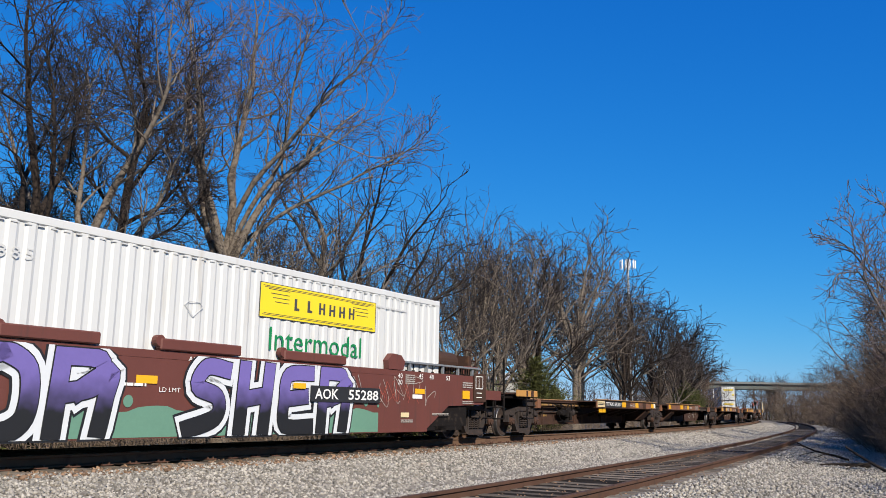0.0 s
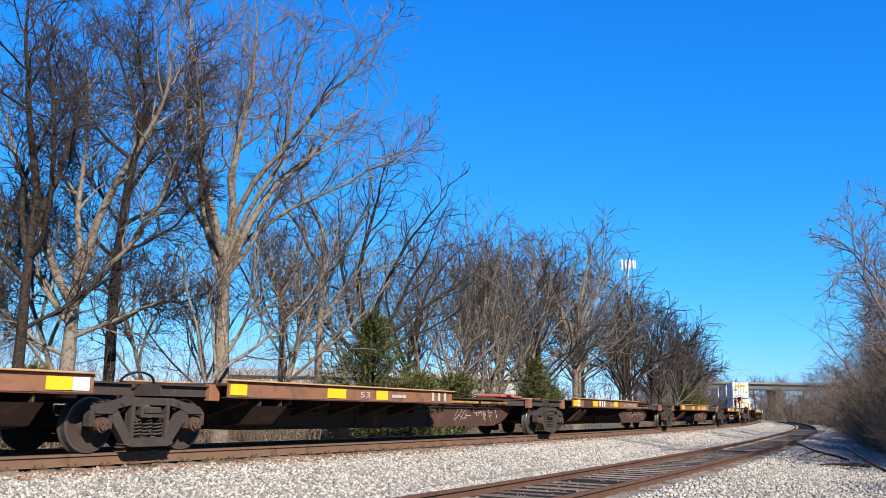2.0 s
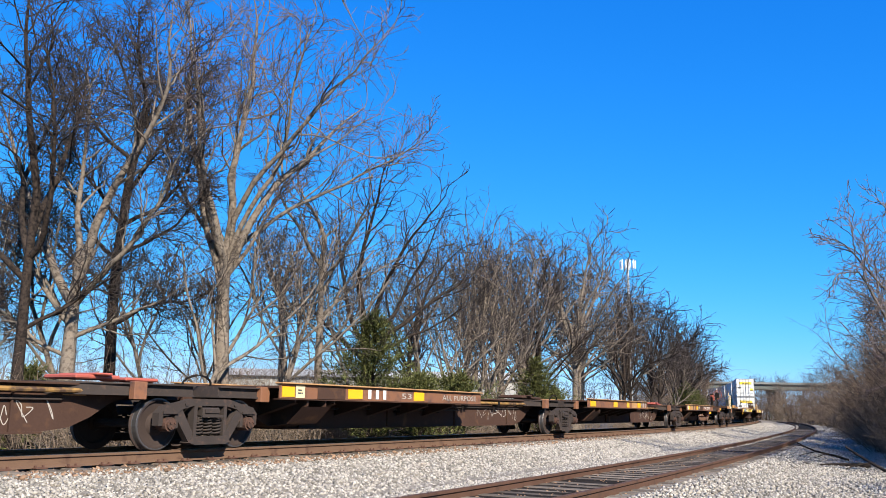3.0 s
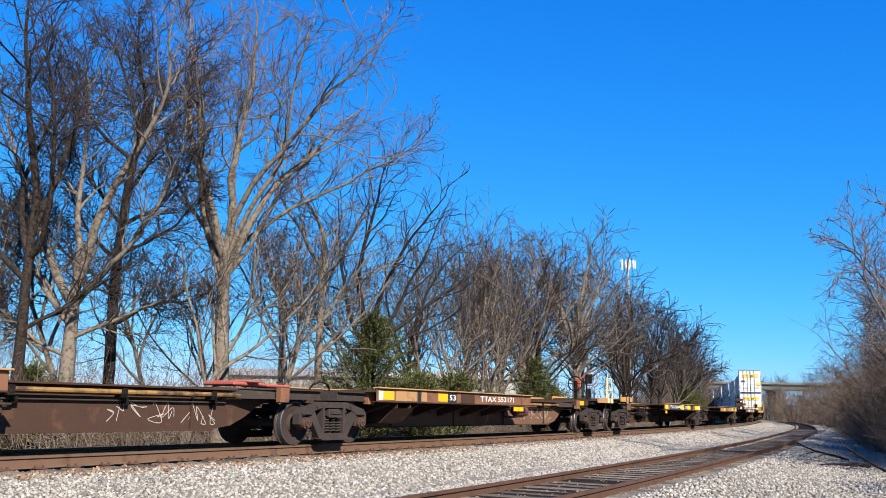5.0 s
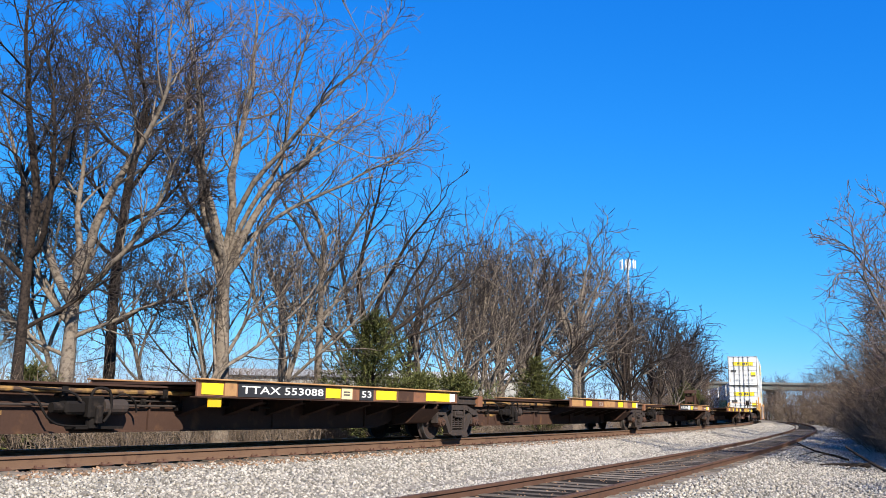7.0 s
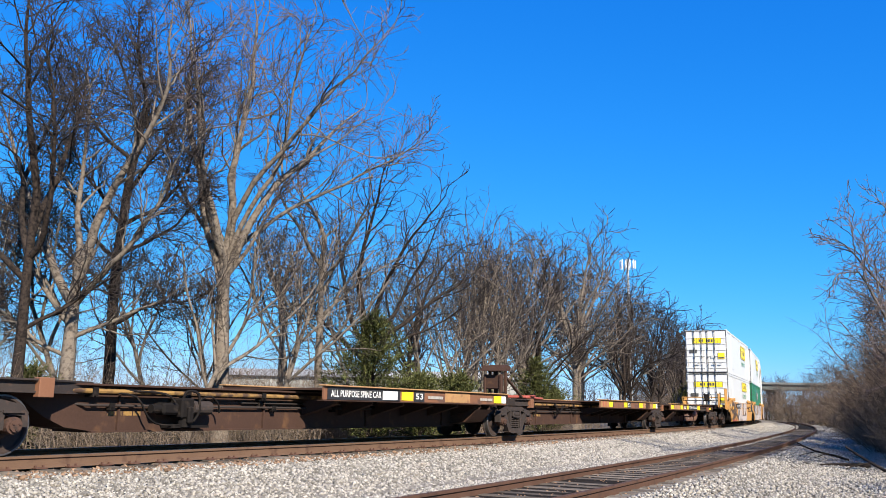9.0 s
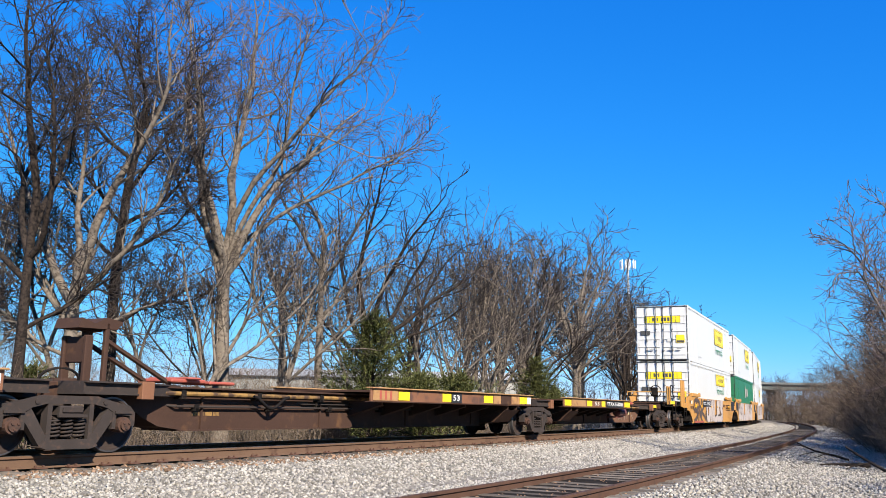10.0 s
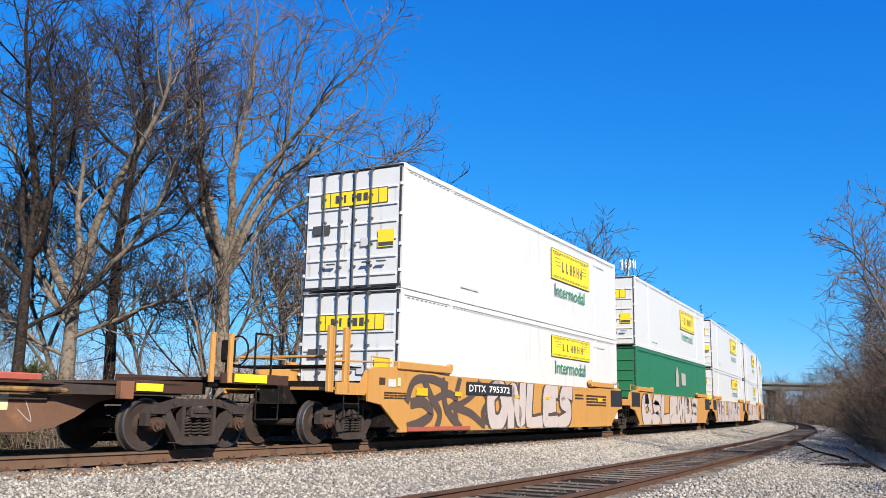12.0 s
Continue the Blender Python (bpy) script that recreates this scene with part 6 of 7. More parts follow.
def make_brush(label, seed, height, width, stems, twig, material, lean=0.25, name="shrub"):
    """A thicket of whippy stems with side twigs."""
    rng = random.Random(seed)
    out = []
    for _ in range(stems):
        a, q = rng.uniform(0, 6.28), width * math.sqrt(rng.random())
        p = (q * math.cos(a), q * math.sin(a), -0.15)
        ln = height * rng.uniform(0.45, 1.05)
        d = unit((rng.gauss(0, lean), rng.gauss(0, lean), 1))
        sp, sr, sdn = shoot(rng, p, d, ln, twig * rng.uniform(1.3, 2.4), twig * 0.6, 6, 0.13, 0.0)
        out.append((sp, sr, 3))
        for j in (2, 3, 4, 5):
            for _ in range(rng.choice((1, 2, 2, 3))):
                tp, tr, td = shoot(rng, sp[j], turned(sdn[j], rng.uniform(0.4, 1.2), rng.uniform(0, 6.28)), ln * rng.uniform(0.15, 0.4), twig * 0.8, twig * 0.45, 3, 0.2, 0.0)
                out.append((tp, tr, 3))
                if rng.random() < 0.4:
                    out.append(shoot(rng, tp[2], turned(td[2], rng.uniform(0.4, 1.2), rng.uniform(0, 6.28)), ln * 0.14, twig * 0.6, twig * 0.4, 2, 0.2, 0.0)[:2] + (3,))
    s = tagged(new(name), label, "shrub", "brush along the line")
    tubes("stem_tangle", out, material, s, False)
    return s


def round_crown(seed, trunk, count, reach, density=0.8, twig=0.012, sub=0.8, widest=62):
    """A rounded open crown: limbs fan out at even turns, the steep ones longest."""
    rng = random.Random(seed)
    limbs = []
    for i in range(count):
        f = (i + 0.5) / count
        t = radians(4 + (widest - 4) * f * rng.uniform(0.85, 1.1))
        a = 2.4 * i + rng.uniform(-0.4, 0.4)
        limbs.append((1.0 - 0.35 * f, math.degrees(math.atan(math.tan(t) * math.cos(a))), math.degrees(math.atan(math.tan(t) * math.sin(a))), reach * (1.05 - 0.35 * f) * rng.uniform(0.9, 1.1), trunk[1] * (0.62 - 0.25 * f), 0.03 * f))
    return crown_lines(seed, trunk, limbs, density, twig, sub)


def woods():
    pale = "tall bare tree with pale grey bark behind the railway"
    dark = "bare tree with dark ridged bark and dense twigs behind the railway"
    rounded = "bare tree with a rounded crown of fine twigs behind the railway"
    # trunk: length, radius, lean; limbs: share, tilt to the right, tilt away, length, radius, upturn; then density, twig radius, twig share
    named = [
        ("bare tree with pale grey limbs spreading from a dark trunk", crown_lines(11, (4.7, 0.24, 0.02), ((0.78, -62, 12, 4.0, 0.09, 0.05), (0.95, -30, -10, 7.2, 0.14, 0.06), (1.0, 9, 6, 8.2, 0.16, -0.012), (1.0, -6, 22, 7.0, 0.12, 0.02), (0.92, 30, -14, 5.5, 0.10, 0.06), (0.7, 64, 18, 3.6, 0.07, 0.04), (0.85, -48, 28, 4.6, 0.08, 0.05), (0.6, -72, -20, 3.4, 0.06, 0.06)), 1.0, 0.009, 0.8), (23.1, -9.0), "bark", "twigdark"),
        (dark, crown_lines(12, (11.8, 0.18, 0.012), ((0.36, 66, 10, 3.2, 0.06, 0.05), (0.42, -64, -15, 3.4, 0.06, 0.05), (0.5, 60, -20, 3.6, 0.07, 0.05), (0.55, -52, 25, 3.4, 0.07, 0.06), (0.62, 55, 15, 3.6, 0.08, 0.05), (0.68, -46, 10, 3.2, 0.07, 0.05), (0.74, 46, -15, 3.8, 0.08, 0.03), (0.78, -48, 0, 4.2, 0.08, 0.04), (0.83, 40, -25, 3.8, 0.08, 0.03), (0.88, -34, 20, 3.8, 0.08, 0.03), (0.94, 28, 20, 3.6, 0.07, 0.02), (1.0, -8, 0, 3.6, 0.08, 0.0)), 1.0, 0.0098, 0.8), (26.3, -11.0), "barkdark", "twigdark"),
        (pale, crown_lines(13, (6.5, 0.30, -0.01), ((0.88, -36, 8, 7.6, 0.13, 0.07), (1.0, -6, -6, 10.0, 0.17, 0.01), (0.99, 8, 6, 9.6, 0.17, 0.01), (0.95, 20, -4, 9.8, 0.16, 0.008), (1.0, 15, 12, 9.6, 0.12, 0.0), (0.97, 4, 26, 8.3, 0.11, 0.02), (0.97, -17, -24, 8.3, 0.12, 0.02), (0.95, -28, 22, 7.2, 0.1, 0.04), (0.93, 36, 15, 5.4, 0.08, 0.06), (0.97, 26, -14, 8.8, 0.10, 0.01), (1.0, 22, 24, 8.8, 0.09, 0.01)), 0.9, 0.0094, 0.75), (29.3, -9.0), "bark", "twig"),
        (dark, crown_lines(14, (6.6, 0.16, 0.0), ((0.7, -40, 10, 5.5, 0.09, 0.05), (0.85, 38, -12, 5.5, 0.09, 0.05), (1.0, 4, 0, 7.0, 0.12, 0.01), (0.95, 20, 18, 6.0, 0.10, 0.03), (0.8, -20, 25, 6.0, 0.1, 0.03), (0.55, 62, 12, 3.2, 0.06, 0.05)), 1.0, 0.0092, 0.85), (21.6, -9.0), "barkdark", "twigdark"),
        (pale, crown_lines(15, (7.2, 0.17, 0.045), ((0.97, -34, 10, 4.4, 0.09, 0.04), (1.0, 4, 0, 4.8, 0.11, 0.0), (0.93, 34, -10, 4.8, 0.09, 0.03), (0.72, 52, 18, 4.2, 0.07, 0.05), (0.62, -50, -15, 3.6, 0.06, 0.06), (0.84, 18, 32, 4.2, 0.07, 0.04), (0.5, 58, -10, 3.4, 0.05, 0.05)), 0.65, 0.009, 0.5), (35.2, -9.5), "bark", "twigdark"),
        (dark, crown_lines(16, (5.2, 0.19, 0.0), ((0.80, -36, 10, 7.0, 0.12, 0.05), (1.0, -10, -8, 7.4, 0.13, 0.0), (0.95, 16, 5, 7.2, 0.12, 0.01), (0.85, 42, -8, 7.0, 0.12, 0.03), (0.9, 56, 15, 6.2, 0.10, 0.03), (0.7, 66, -15, 5.0, 0.08, 0.04), (0.75, -58, -20, 4.6, 0.08, 0.05)), 0.6, 0.0098, 0.5), (38.6, -9.3), "barkdark", "twigdark"),
        ("slender pale-barked tree with steep whippy limbs behind the railway", tree_lines(17, 12.5, 0.15, 0.12, 11, 0.30, (0.0, 0.0), 0.5, 0.013), (51.5, -9.0), "bark", "twigdark"),
        (rounded, round_crown(18, (6.4, 0.24, 0.02), 12, 9.4, 0.55, 0.016, 0.5, 46), (68.5, -9.5), "bark", "twigdark"),
        (rounded, round_crown(20, (4.2, 0.20, -0.03), 11, 8.0, 0.55, 0.017, 0.5, 50), (83.0, -9.0), "barkdark", "twigdark"),
    ]
    made = []
    for label, (wood, fine), (s, off), bark, tw in named:
        t = make_tree(label, wood, fine, bark, tw)
        place(t, stand(t, s, off))
        made.append(t)
    # thinner leaning trees between them
    slim = []
    for seed, h, lean in ((31, 8.5, (0.24, 0.05)), (32, 9.8, (0.16, -0.05)), (33, 9.5, (-0.1, 0.05))):
        wood, fine = tree_lines(seed, h, 0.11, 0.4, 7, 0.42, lean, 0.6, 0.0085)
        slim.append(make_tree("slim leaning bare tree at the edge of the wood", wood, fine, "bark", "twigdark"))
    place(slim[0], stand(slim[0], 27.0, -8.6))
    place(slim[1], stand(slim[1], 31.5, -9.0))
    place(slim[2], stand(slim[2], 24.6, -10.5))
    rng = random.Random(77)
    for s, off, k in ((33.4, -9.4, 1), (37.0, -8.6, 2), (43.0, -8.5, 2), (45.5, -9.5, 1), (35.0, -14, 1), (40.6, -9.4, 2), (47.5, -8.8, 1), (24.0, -14.0, 1), (30.0, -13.0, 2)):
        copy_thing(slim[k], stand(None, s, off, rng.uniform(0.8, 1.15), rng.uniform(0, 360)))
    # the row that falls away along the curve
    for s, off, k, sc in ((44.5, -10.5, 5, 0.85), (48.0, -12.0, 4, 0.95), (54.5, -9.5, 6, 0.95), (57.0, -10.5, 6, 1.0), (50.0, -10.5, 6, 0.95), (61.5, -10.0, 8, 0.95), (64.5, -12.0, 7, 0.9), (74.0, -11.0, 7, 0.98), (79.0, -12.0, 7, 0.92), (89.0, -9.5, 8, 1.0), (94.0, -11.0, 7, 0.85), (99.0, -9.0, 8, 1.05), (107.0, -9.5, 8, 1.1), (116.0, -8.5, 8, 1.1), (126.0, -8.5, 8, 1.1), (138.0, -8.5, 8, 1.05), (150.0, -8.0, 8, 1.0), (72.0, -14.5, 8, 1.1), (86.0, -13.5, 7, 0.9), (103.0, -13.0, 7, 0.85), (59.0, -14.0, 7, 0.75), (41.5, -16.0, 4, 0.95)):
        copy_thing(made[k], stand(None, s, off, sc, rng.uniform(0, 360)))
    # woods on the siding's side, towards the bend
    for s, off, k, sc in ((50.0, 12.0, 0, 1.0), (56.0, 12.4, 2, 1.0), (62.0, 11.6, 1, 0.9), (54.0, 14.0, 2, 1.1), (70.0, 11.4, 0, 0.9), (78.0, 10.8, 2, 0.95), (90.0, 10.5, 1, 0.95), (105.0, 10.5, 0, 1.0), (125.0, 10.8, 2, 1.0), (150.0, 11.0, 1, 1.05), (190.0, 13.0, 0, 1.1), (46.0, 14.2, 0, 1.1)):
        copy_thing(slim[k], stand(None, s, off, sc, rng.uniform(0, 360)))
    copy_thing(made[7], stand(None, 235.0, 17.0, 0.65, 40))

    # brush
    brushes = [make_brush("tangle of dry leafless brush beside the railway", 41 + i, (2.6, 4.6, 1.8)[i], (1.3, 2.2, 1.2)[i], (42, 42, 40)[i], (0.008, 0.008, 0.008)[i], ("brush", "brush", "brush")[i], (0.25, 0.22, 0.3)[i]) for i in range(3)]
    spots = []
    for s in range(17, 60, 2):
        spots.append((s + rng.uniform(-0.8, 0.8), rng.uniform(-8.5, -6.8) if not 32 < s < 44 else rng.uniform(-10.5, -9.0), rng.choice((0, 0, 2))))
        if s < 44:
            spots.append((s + rng.uniform(-0.8, 0.8), rng.uniform(-13.5, -9.5), 1))
        spots.append((s + rng.uniform(-0.8, 0.8), rng.uniform(-19.0, -14.0), 0))
        spots.append((s + 1 + rng.uniform(-0.6, 0.6), rng.uniform(-11.0, -8.6), 0))
        spots.append((s + 1 + rng.uniform(-0.6, 0.6), rng.uniform(-14.0, -10.6), 0))
        if s < 36:
            spots.append((s + rng.uniform(-0.6, 0.6), rng.uniform(-10.4, -9.2), 0))
            spots.append((s + 1 + rng.uniform(-0.6, 0.6), rng.uniform(-17.0, -12.0), 0))
    for s in range(60, 150, 3):
        spots.append((s + rng.uniform(-1, 1), rng.uniform(-9.0, -7.0), 0))
    for i, (s, off, k) in enumerate(spots):
        if i < 3:
            place(brushes[i], stand(None, s, off, 1.0, 40 * i))
        else:
            copy_thing(brushes[k], stand(None, s, off, rng.uniform(0.7, 1.0) * (1.0 if s < 44 else 0.85), rng.uniform(0, 360)))
    # the tall thicket right of the siding
    thick = [make_brush("tall tangle of bare grey-brown brush close beside the siding", 61 + i, (5.2, 4.2)[i], (2.0, 1.8)[i], (125, 125)[i], (0.015, 0.013)[i], ("thicket", "brush")[i], 0.40) for i in range(2)]
    spots = [(42, 12.2, 0.85), (46, 11.4, 0.8), (50, 11.2, 0.85), (54, 10.7, 0.85), (58, 11.8, 1.0), (62, 10.2, 0.85), (67, 10.4, 0.95), (72, 9.8, 0.9), (78, 9.8, 0.95), (85, 9.6, 1.0), (92, 9.8, 1.05), (100, 9.4, 1.05), (110, 9.4, 1.1), (122, 9.2, 1.15), (136, 9.2, 1.2), (152, 9.4, 1.3), (170, 9.6, 1.4), (190, 10.0, 1.5), (49, 13.4, 1.15), (56, 13.2, 1.2), (39, 13.2, 0.7), (44, 14.0, 1.1), (70, 12.2, 1.25), (88, 11.8, 1.3), (215, 10.5, 1.7), (36.0, 12.4, 0.5), (40.5, 11.4, 0.5), (45.0, 10.4, 0.5), (51.0, 9.8, 0.5), (57.0, 9.6, 0.55), (64.0, 9.2, 0.6), (75.0, 8.8, 0.7), (52.0, 12.2, 1.1), (60.0, 12.8, 1.2), (65.0, 11.6, 1.1), (76.0, 11.4, 1.1), (96.0, 11.0, 1.2), (46.5, 12.8, 1.0), (33.0, 12.6, 0.55), (35.0, 12.0, 0.55), (38.5, 11.6, 0.6), (42.5, 10.9, 0.6), (37.0, 13.8, 0.8), (41.5, 13.0, 0.9), (44.0, 12.2, 0.8), (48.5, 11.8, 0.85),
             # nearer bushes whose shade falls across the shoulder
             (29.5, 13.6, 0.5), (31.5, 13.1, 0.55), (25.0, 13.8, 0.6), (22.0, 14.4, 0.7), (44.0, 11.0, 0.75), (47.5, 10.6, 0.75), (53.0, 11.5, 0.95), (40.0, 12.4, 0.8), (38.0, 12.8, 0.8), (55.5, 12.0, 1.05), (34.5, 11.6, 0.45), (36.5, 11.0, 0.45), (23.5, 15.4, 0.6), (20.5, 15.6, 0.7)]
    for i, (s, off, sc) in enumerate(spots):
        if i < 2:
            place(thick[i], stand(None, s, off, sc, 70 * i))
        else:
            copy_thing(thick[i % 2], stand(None, s, off, sc, rng.uniform(0, 360)))
    # trees and thickets added beyond the bend to block skylight from the containers' left sides
    for k in range(18):
        copy_thing(made[8] if k % 2 else thick[k % 4 // 2], stand(None, 156 + 9.5 * k, -8.0 - 0.8 * (k % 3), 1.25 if k % 2 else 2.0, 77 * k))
    # branching trees that lean out of the thicket
    edge = make_tree("small bare tree leaning out of the thicket beside the siding", *crown_lines(19, (2.4, 0.11, -0.2), ((0.6, -46, 0, 4.6, 0.06, 0.05), (0.8, -28, 10, 5.0, 0.065, 0.03), (1.0, -12, -10, 4.6, 0.065, 0.0), (1.0, 14, 0, 4.2, 0.06, 0.0), (0.9, -38, 25, 4.6, 0.06, 0.04), (0.7, 30, 15, 4.0, 0.055, 0.05)), 0.8, 0.0085), "bark", "twig")
    place(edge, stand(None, 33.5, 12.6))
    copy_thing(edge, stand(None, 37.0, 14.4, 1.05, 35))
    copy_thing(edge, stand(None, 41.0, 14.0, 1.1, 150))
    copy_thing(edge, stand(None, 30.5, 14.6, 0.85, 200))
    # evergreens
    ced = make_cedar("bushy green cedar at the edge of the wood", 71, 5.0, 2.3)
    place(ced, stand(None, 34.2, -6.2, 1.0))
    ced2 = make_cedar("low spreading olive-green cedar beside the line", 72, 2.7, 1.9)
    place(ced2, stand(None, 37.4, -6.0, 1.05))
    copy_thing(ced2, stand(None, 40.6, -6.0, 1.05, 100))
    copy_thing(ced2, stand(None, 39.2, -7.2, 1.0, 200))
    copy_thing(ced, stand(None, 53.0, -7.0, 0.9, 60))
    copy_thing(ced, stand(None, 112.0, -7.0, 1.0, 140))
    copy_thing(ced, stand(None, 123.0, -6.6, 0.9, 220))
    copy_thing(slim[0], stand(None, 91.0, -6.6, 0.85, 330))
    copy_thing(ced2, stand(None, 55.5, -7.0, 1.0, 80))
    holly = make_cedar("dark evergreen bush among the trunks", 73, 2.6, 0.9)
    place(holly, stand(None, 22.3, -9.4, 1.0))


def dry_grass():
    """Dead grass beyond the rails and under the bushes."""
    rng = np.random.default_rng(5)
    for seed, cnt, s0, s1, a0, a1, follow, h in ((1, 15000, 12, 60, -7.5, -3.4, False, 0.42), (2, 6000, 26, 70, 4.2, 7.5, True, 0.28)):
        s = s0 + (s1 - s0) * rng.random(cnt)
        off = a0 + (a1 - a0) * rng.random(cnt)
        verts, faces = [], []
        for a, b in zip(s, off):
            o = b + (siding(a) if follow else 0.0)
            p = line(float(a), float(o), ground_z(float(a), float(o)) - 0.03)
            ang, ln, w = rng.random() * 6.28, h * (0.4 + rng.random()), 0.006 + 0.008 * rng.random()
            lean = Vector((rng.normal(0, 0.4), rng.normal(0, 0.4), 1)).normalized()
            sd = Vector((math.cos(ang), math.sin(ang), 0)) * w
            k = len(verts)
            mid = p + lean * ln * 0.6
            tip = p + lean * ln + Vector((rng.normal(0, 0.08), rng.normal(0, 0.08), -0.05))
            verts += [p - sd, p + sd, mid + sd * 0.7, mid - sd * 0.7, tip]
            faces += [(k, k + 1, k + 2, k + 3), (k + 3, k + 2, k + 4)]
        g = raw("dry_grass", verts, faces, "grass")
        tagged(g, "straw-coloured dead grass beside the tracks", "grass", kind="stuff")


def fallen_wood():
    """A weathered log and loose branches lying on the stones by the thicket."""
    rng = random.Random(12)
    for s, off, ln, r, ang in ((33.0, 10.0, 3.2, 0.07, 150), (36.0, 9.3, 2.2, 0.04, 170), (31.0, 11.0, 2.6, 0.05, 120)):
        pts, rad, dirs = shoot(rng, (0, 0, r), unit((1, 0, 0.02)), ln * 0.7, r, r * 0.5, 6, 0.14, 0)
        lines_ = [(pts, rad, 7)]
        for j in (2, 3, 4):
            lines_.append(shoot(rng, pts[j], turned(dirs[j], 0.8, rng.uniform(0, 3.14)), ln * 0.25, r * 0.4, 0.008, 4, 0.15, 0.0)[:2] + (4,))
        log = tubes("fallen_branch", lines_, "barkdark")
        log.matrix_basis = stand(None, s, off, 1.0, ang)
        tagged(log, "weathered fallen branch on the stones beside the thicket", "branch", "fallen branches")
    # arching canes that lean out of the thicket
    lines_ = []
    for k in range(5):
        a = rng.uniform(0, 6.28)
        lines_.append(shoot(rng, (rng.uniform(-0.8, 0.8), rng.uniform(-0.8, 0.8), -0.1), unit((math.cos(a) * 0.5, math.sin(a) * 0.5, 1)), rng.uniform(1.6, 2.6), 0.014, 0.005, 8, 0.16, -0.12)[:2] + (5,))
    cane = tagged(new("shrub"), "arching pale canes at the front of the thicket", "shrub", "brush along the line")
    tubes("stem_tangle", lines_, "thicket", cane)
    place(cane, stand(None, 34.5, 11.6, 1.0))
    copy_thing(cane, stand(None, 38.0, 10.6, 1.0, 120))


def overpass():
    """The road bridge over the line at the bend."""
    b = tagged(new("road_bridge"), "grey concrete and steel road bridge over the railway", "bridge")
    y = 250.0
    cube_part("deck_parapet", (66, 128, y, y + 0.5, 9.1, 9.65), "bridge", b, "pale concrete parapet")
    cube_part("deck", (66, 128, y + 0.5, y + 11, 8.9, 9.15), "bridge", b)
    for k in range(4):
        bm = bmesh.new()
        yy = y + 0.8 + 3.0 * k
        box(bm, 66, 128, yy, yy + 0.08, 7.7, 8.9)
        box(bm, 66, 128, yy - 0.2, yy + 0.28, 7.64, 7.7)
        part("girder", bm, "girder", b)
    for x in (68, 97, 124):
        for k in range(3):
            bm = bmesh.new()
            tube(bm, (x, y + 1.5 + 4 * k, -1), (x, y + 1.5 + 4 * k, 7.0), 0.55, 14)
            part("pier", bm, "bridge", b)
        cube_part("pier_cap", (x - 0.7, x + 0.7, y + 0.4, y + 10.6, 6.9, 7.64), "bridge", b)
    # far woods beyond the bridge
    lines_ = []
    rng = random.Random(91)
    for k in range(130):
        x, yy = rng.uniform(10, 210), rng.uniform(264, 330)
        h = rng.uniform(8, 12.5)
        pts, rad, dirs = shoot(rng, (x, yy, -1), (0, 0, 1), h, 0.22, 0.05, 6, 0.05, 0)
        lines_.append((pts, rad, 4))
        for j in range(1, 6):
            for _ in range(5):
                tp, tr, td = shoot(rng, pts[j], turned(dirs[j], rng.uniform(0.5, 1.1), rng.uniform(0, 6.28)), rng.uniform(1.5, 3.6), 0.07, 0.03, 4, 0.15, 0.05)
                lines_.append((tp, tr, 3))
                for q in (1, 2, 3):
                    for _ in range(1):
                        lines_.append(shoot(rng, tp[q], turned(td[q], rng.uniform(0.5, 1.1), rng.uniform(0, 6.28)), rng.uniform(0.6, 1.5), 0.06, 0.04, 2, 0.15, 0.05)[:2] + (3,))
    far = tubes("far_woods", lines_, "twigdark", None, False)
    tagged(far, "leafless woods far beyond the road bridge", "woods", kind="stuff")


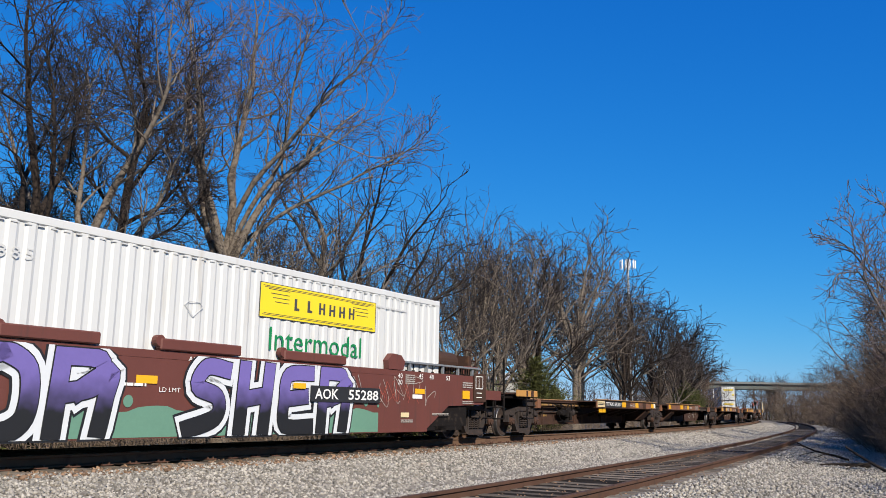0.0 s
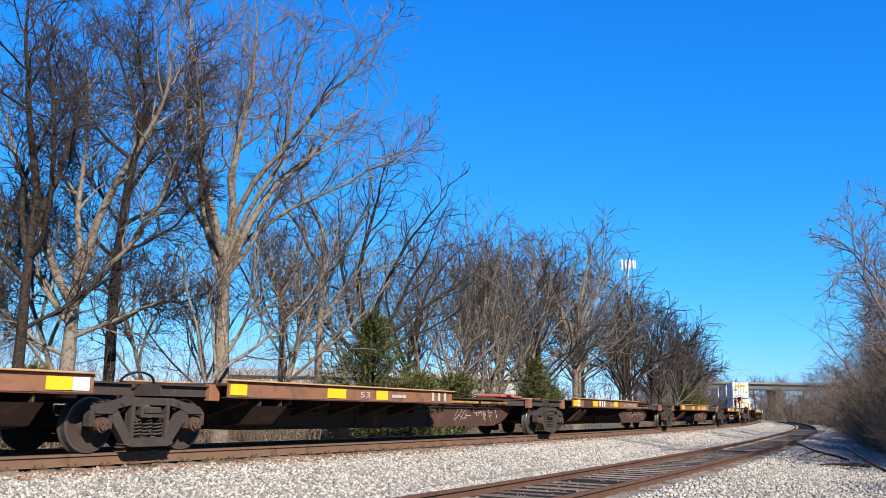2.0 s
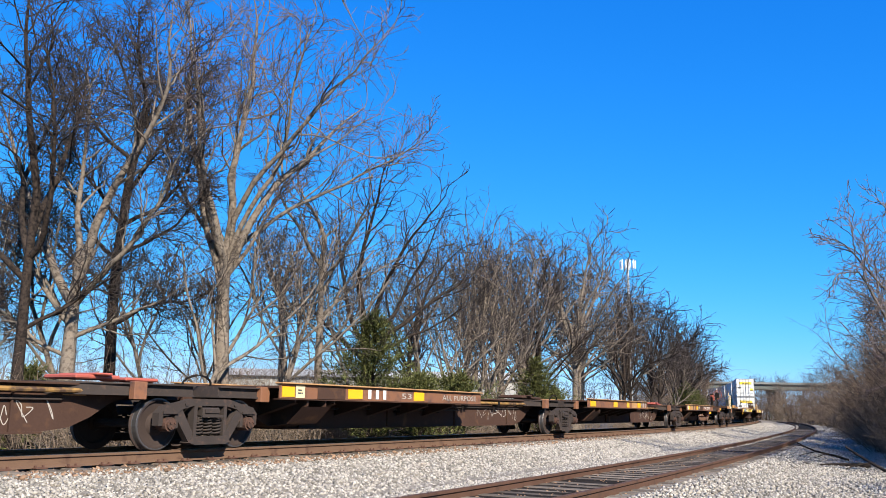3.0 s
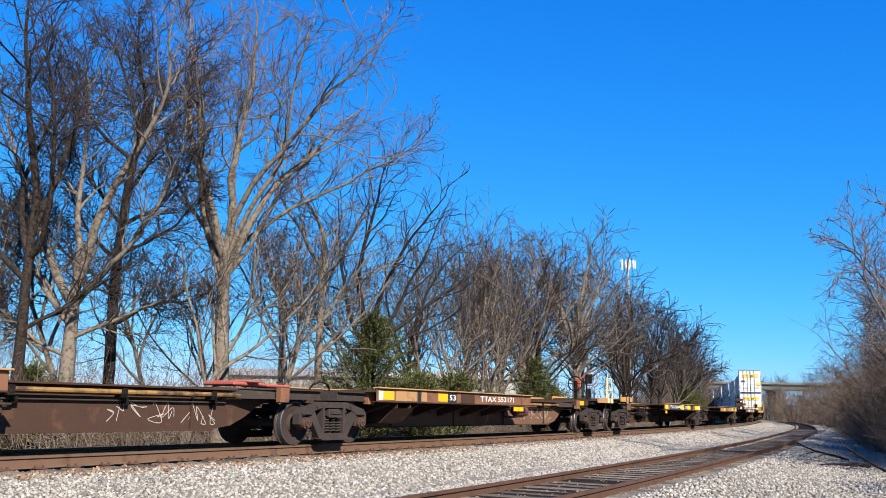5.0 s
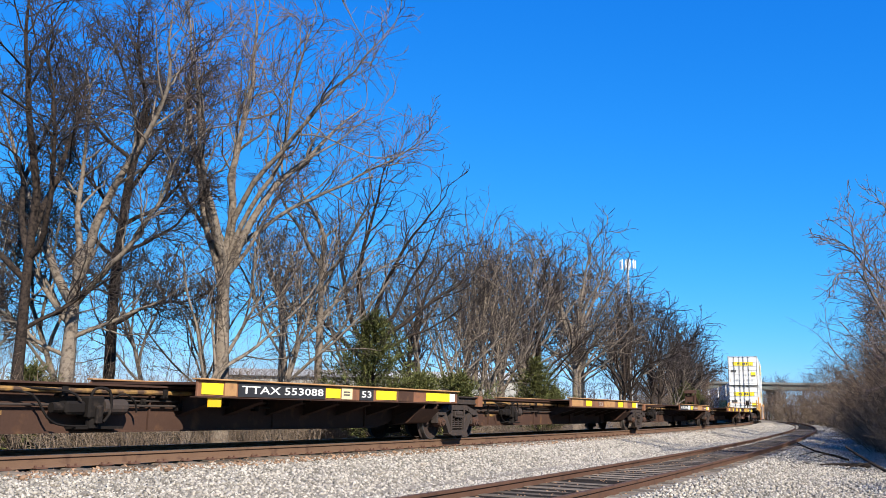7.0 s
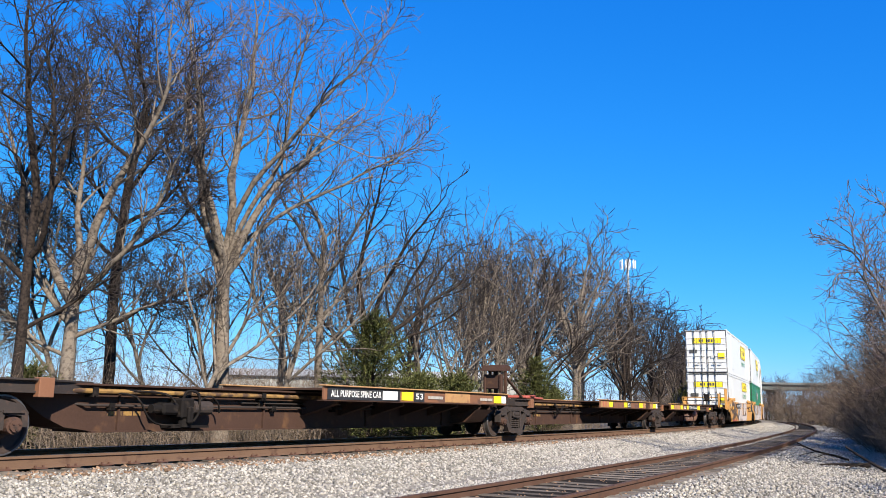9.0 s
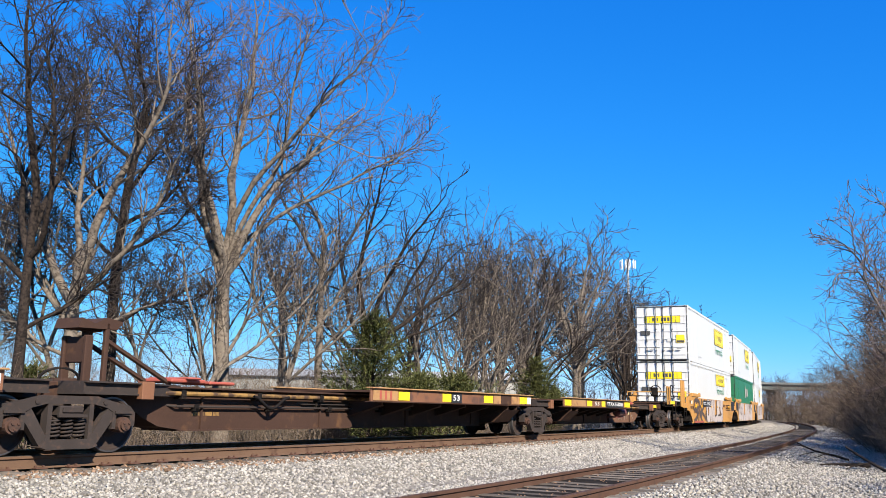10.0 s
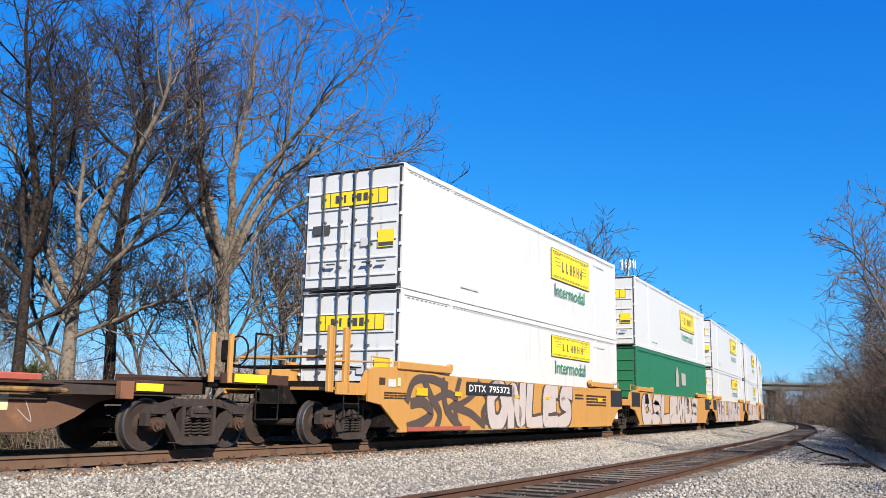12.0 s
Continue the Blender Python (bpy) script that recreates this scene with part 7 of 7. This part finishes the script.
def cell_tower():
    t = tagged(new("cell_tower"), "steel monopole with a ring of white antennas, far behind the trees", "mast")
    x, y = 38.8, 180.0
    bm = bmesh.new()
    tube(bm, (x, y, -1), (x, y, 32.2), 0.55, 12, 0.25)
    part("mast", bm, "galv", t)
    bm = bmesh.new()
    for k in range(12):
        a, c = k * 0.5236, (k + 1) * 0.5236
        pipe(bm, [(x + 1.5 * math.cos(a), y + 1.5 * math.sin(a), 30.6), (x + 1.5 * math.cos(c), y + 1.5 * math.sin(c), 30.6)], 0.06, 5)
        if k % 3 == 0:
            pipe(bm, [(x, y, 30.6), (x + 1.5 * math.cos(a), y + 1.5 * math.sin(a), 30.6)], 0.06, 5)
    part("platform_ring", bm, "galv", t)
    for k in range(12):
        a = k * 0.5236 + 0.1
        cube_part("antenna", (x + 1.6 * math.cos(a) - 0.11, x + 1.6 * math.cos(a) + 0.11, y + 1.6 * math.sin(a) - 0.1, y + 1.6 * math.sin(a) + 0.1, 30.2, 32.0), "antenna", t, "", 0.03)


def far_shed():
    """A pale low building that shows between the trunks far behind the wood."""
    b = tagged(new("shed"), "long low pale shed far behind the trees", "shed")
    x0, x1, y, h = -24, 9, 95, 4.9
    bm = bmesh.new()
    box(bm, x0, x1, y, y + 12, -1.2, h - 1.0)
    part("wall", bm, "concrete", b)
    bm = bmesh.new()
    va = [bm.verts.new(p) for p in ((x0 - 0.5, y - 0.5, h - 1.0), (x1 + 0.5, y - 0.5, h - 1.0), (x1 + 0.5, y + 6, h), (x0 - 0.5, y + 6, h), (x0 - 0.5, y + 12.5, h - 1.0), (x1 + 0.5, y + 12.5, h - 1.0))]
    bm.faces.new((va[0], va[1], va[2], va[3]))
    bm.faces.new((va[3], va[2], va[5], va[4]))
    bm.faces.new((va[0], va[3], va[4]))
    bm.faces.new((va[1], va[5], va[2]))
    bm.faces.new((va[0], va[4], va[5], va[1]))
    part("roof", bm, "concrete", b)


woods()
dry_grass()
fallen_wood()
overpass()
cell_tower()
far_shed()
lay_ties()
ballast()
motions()
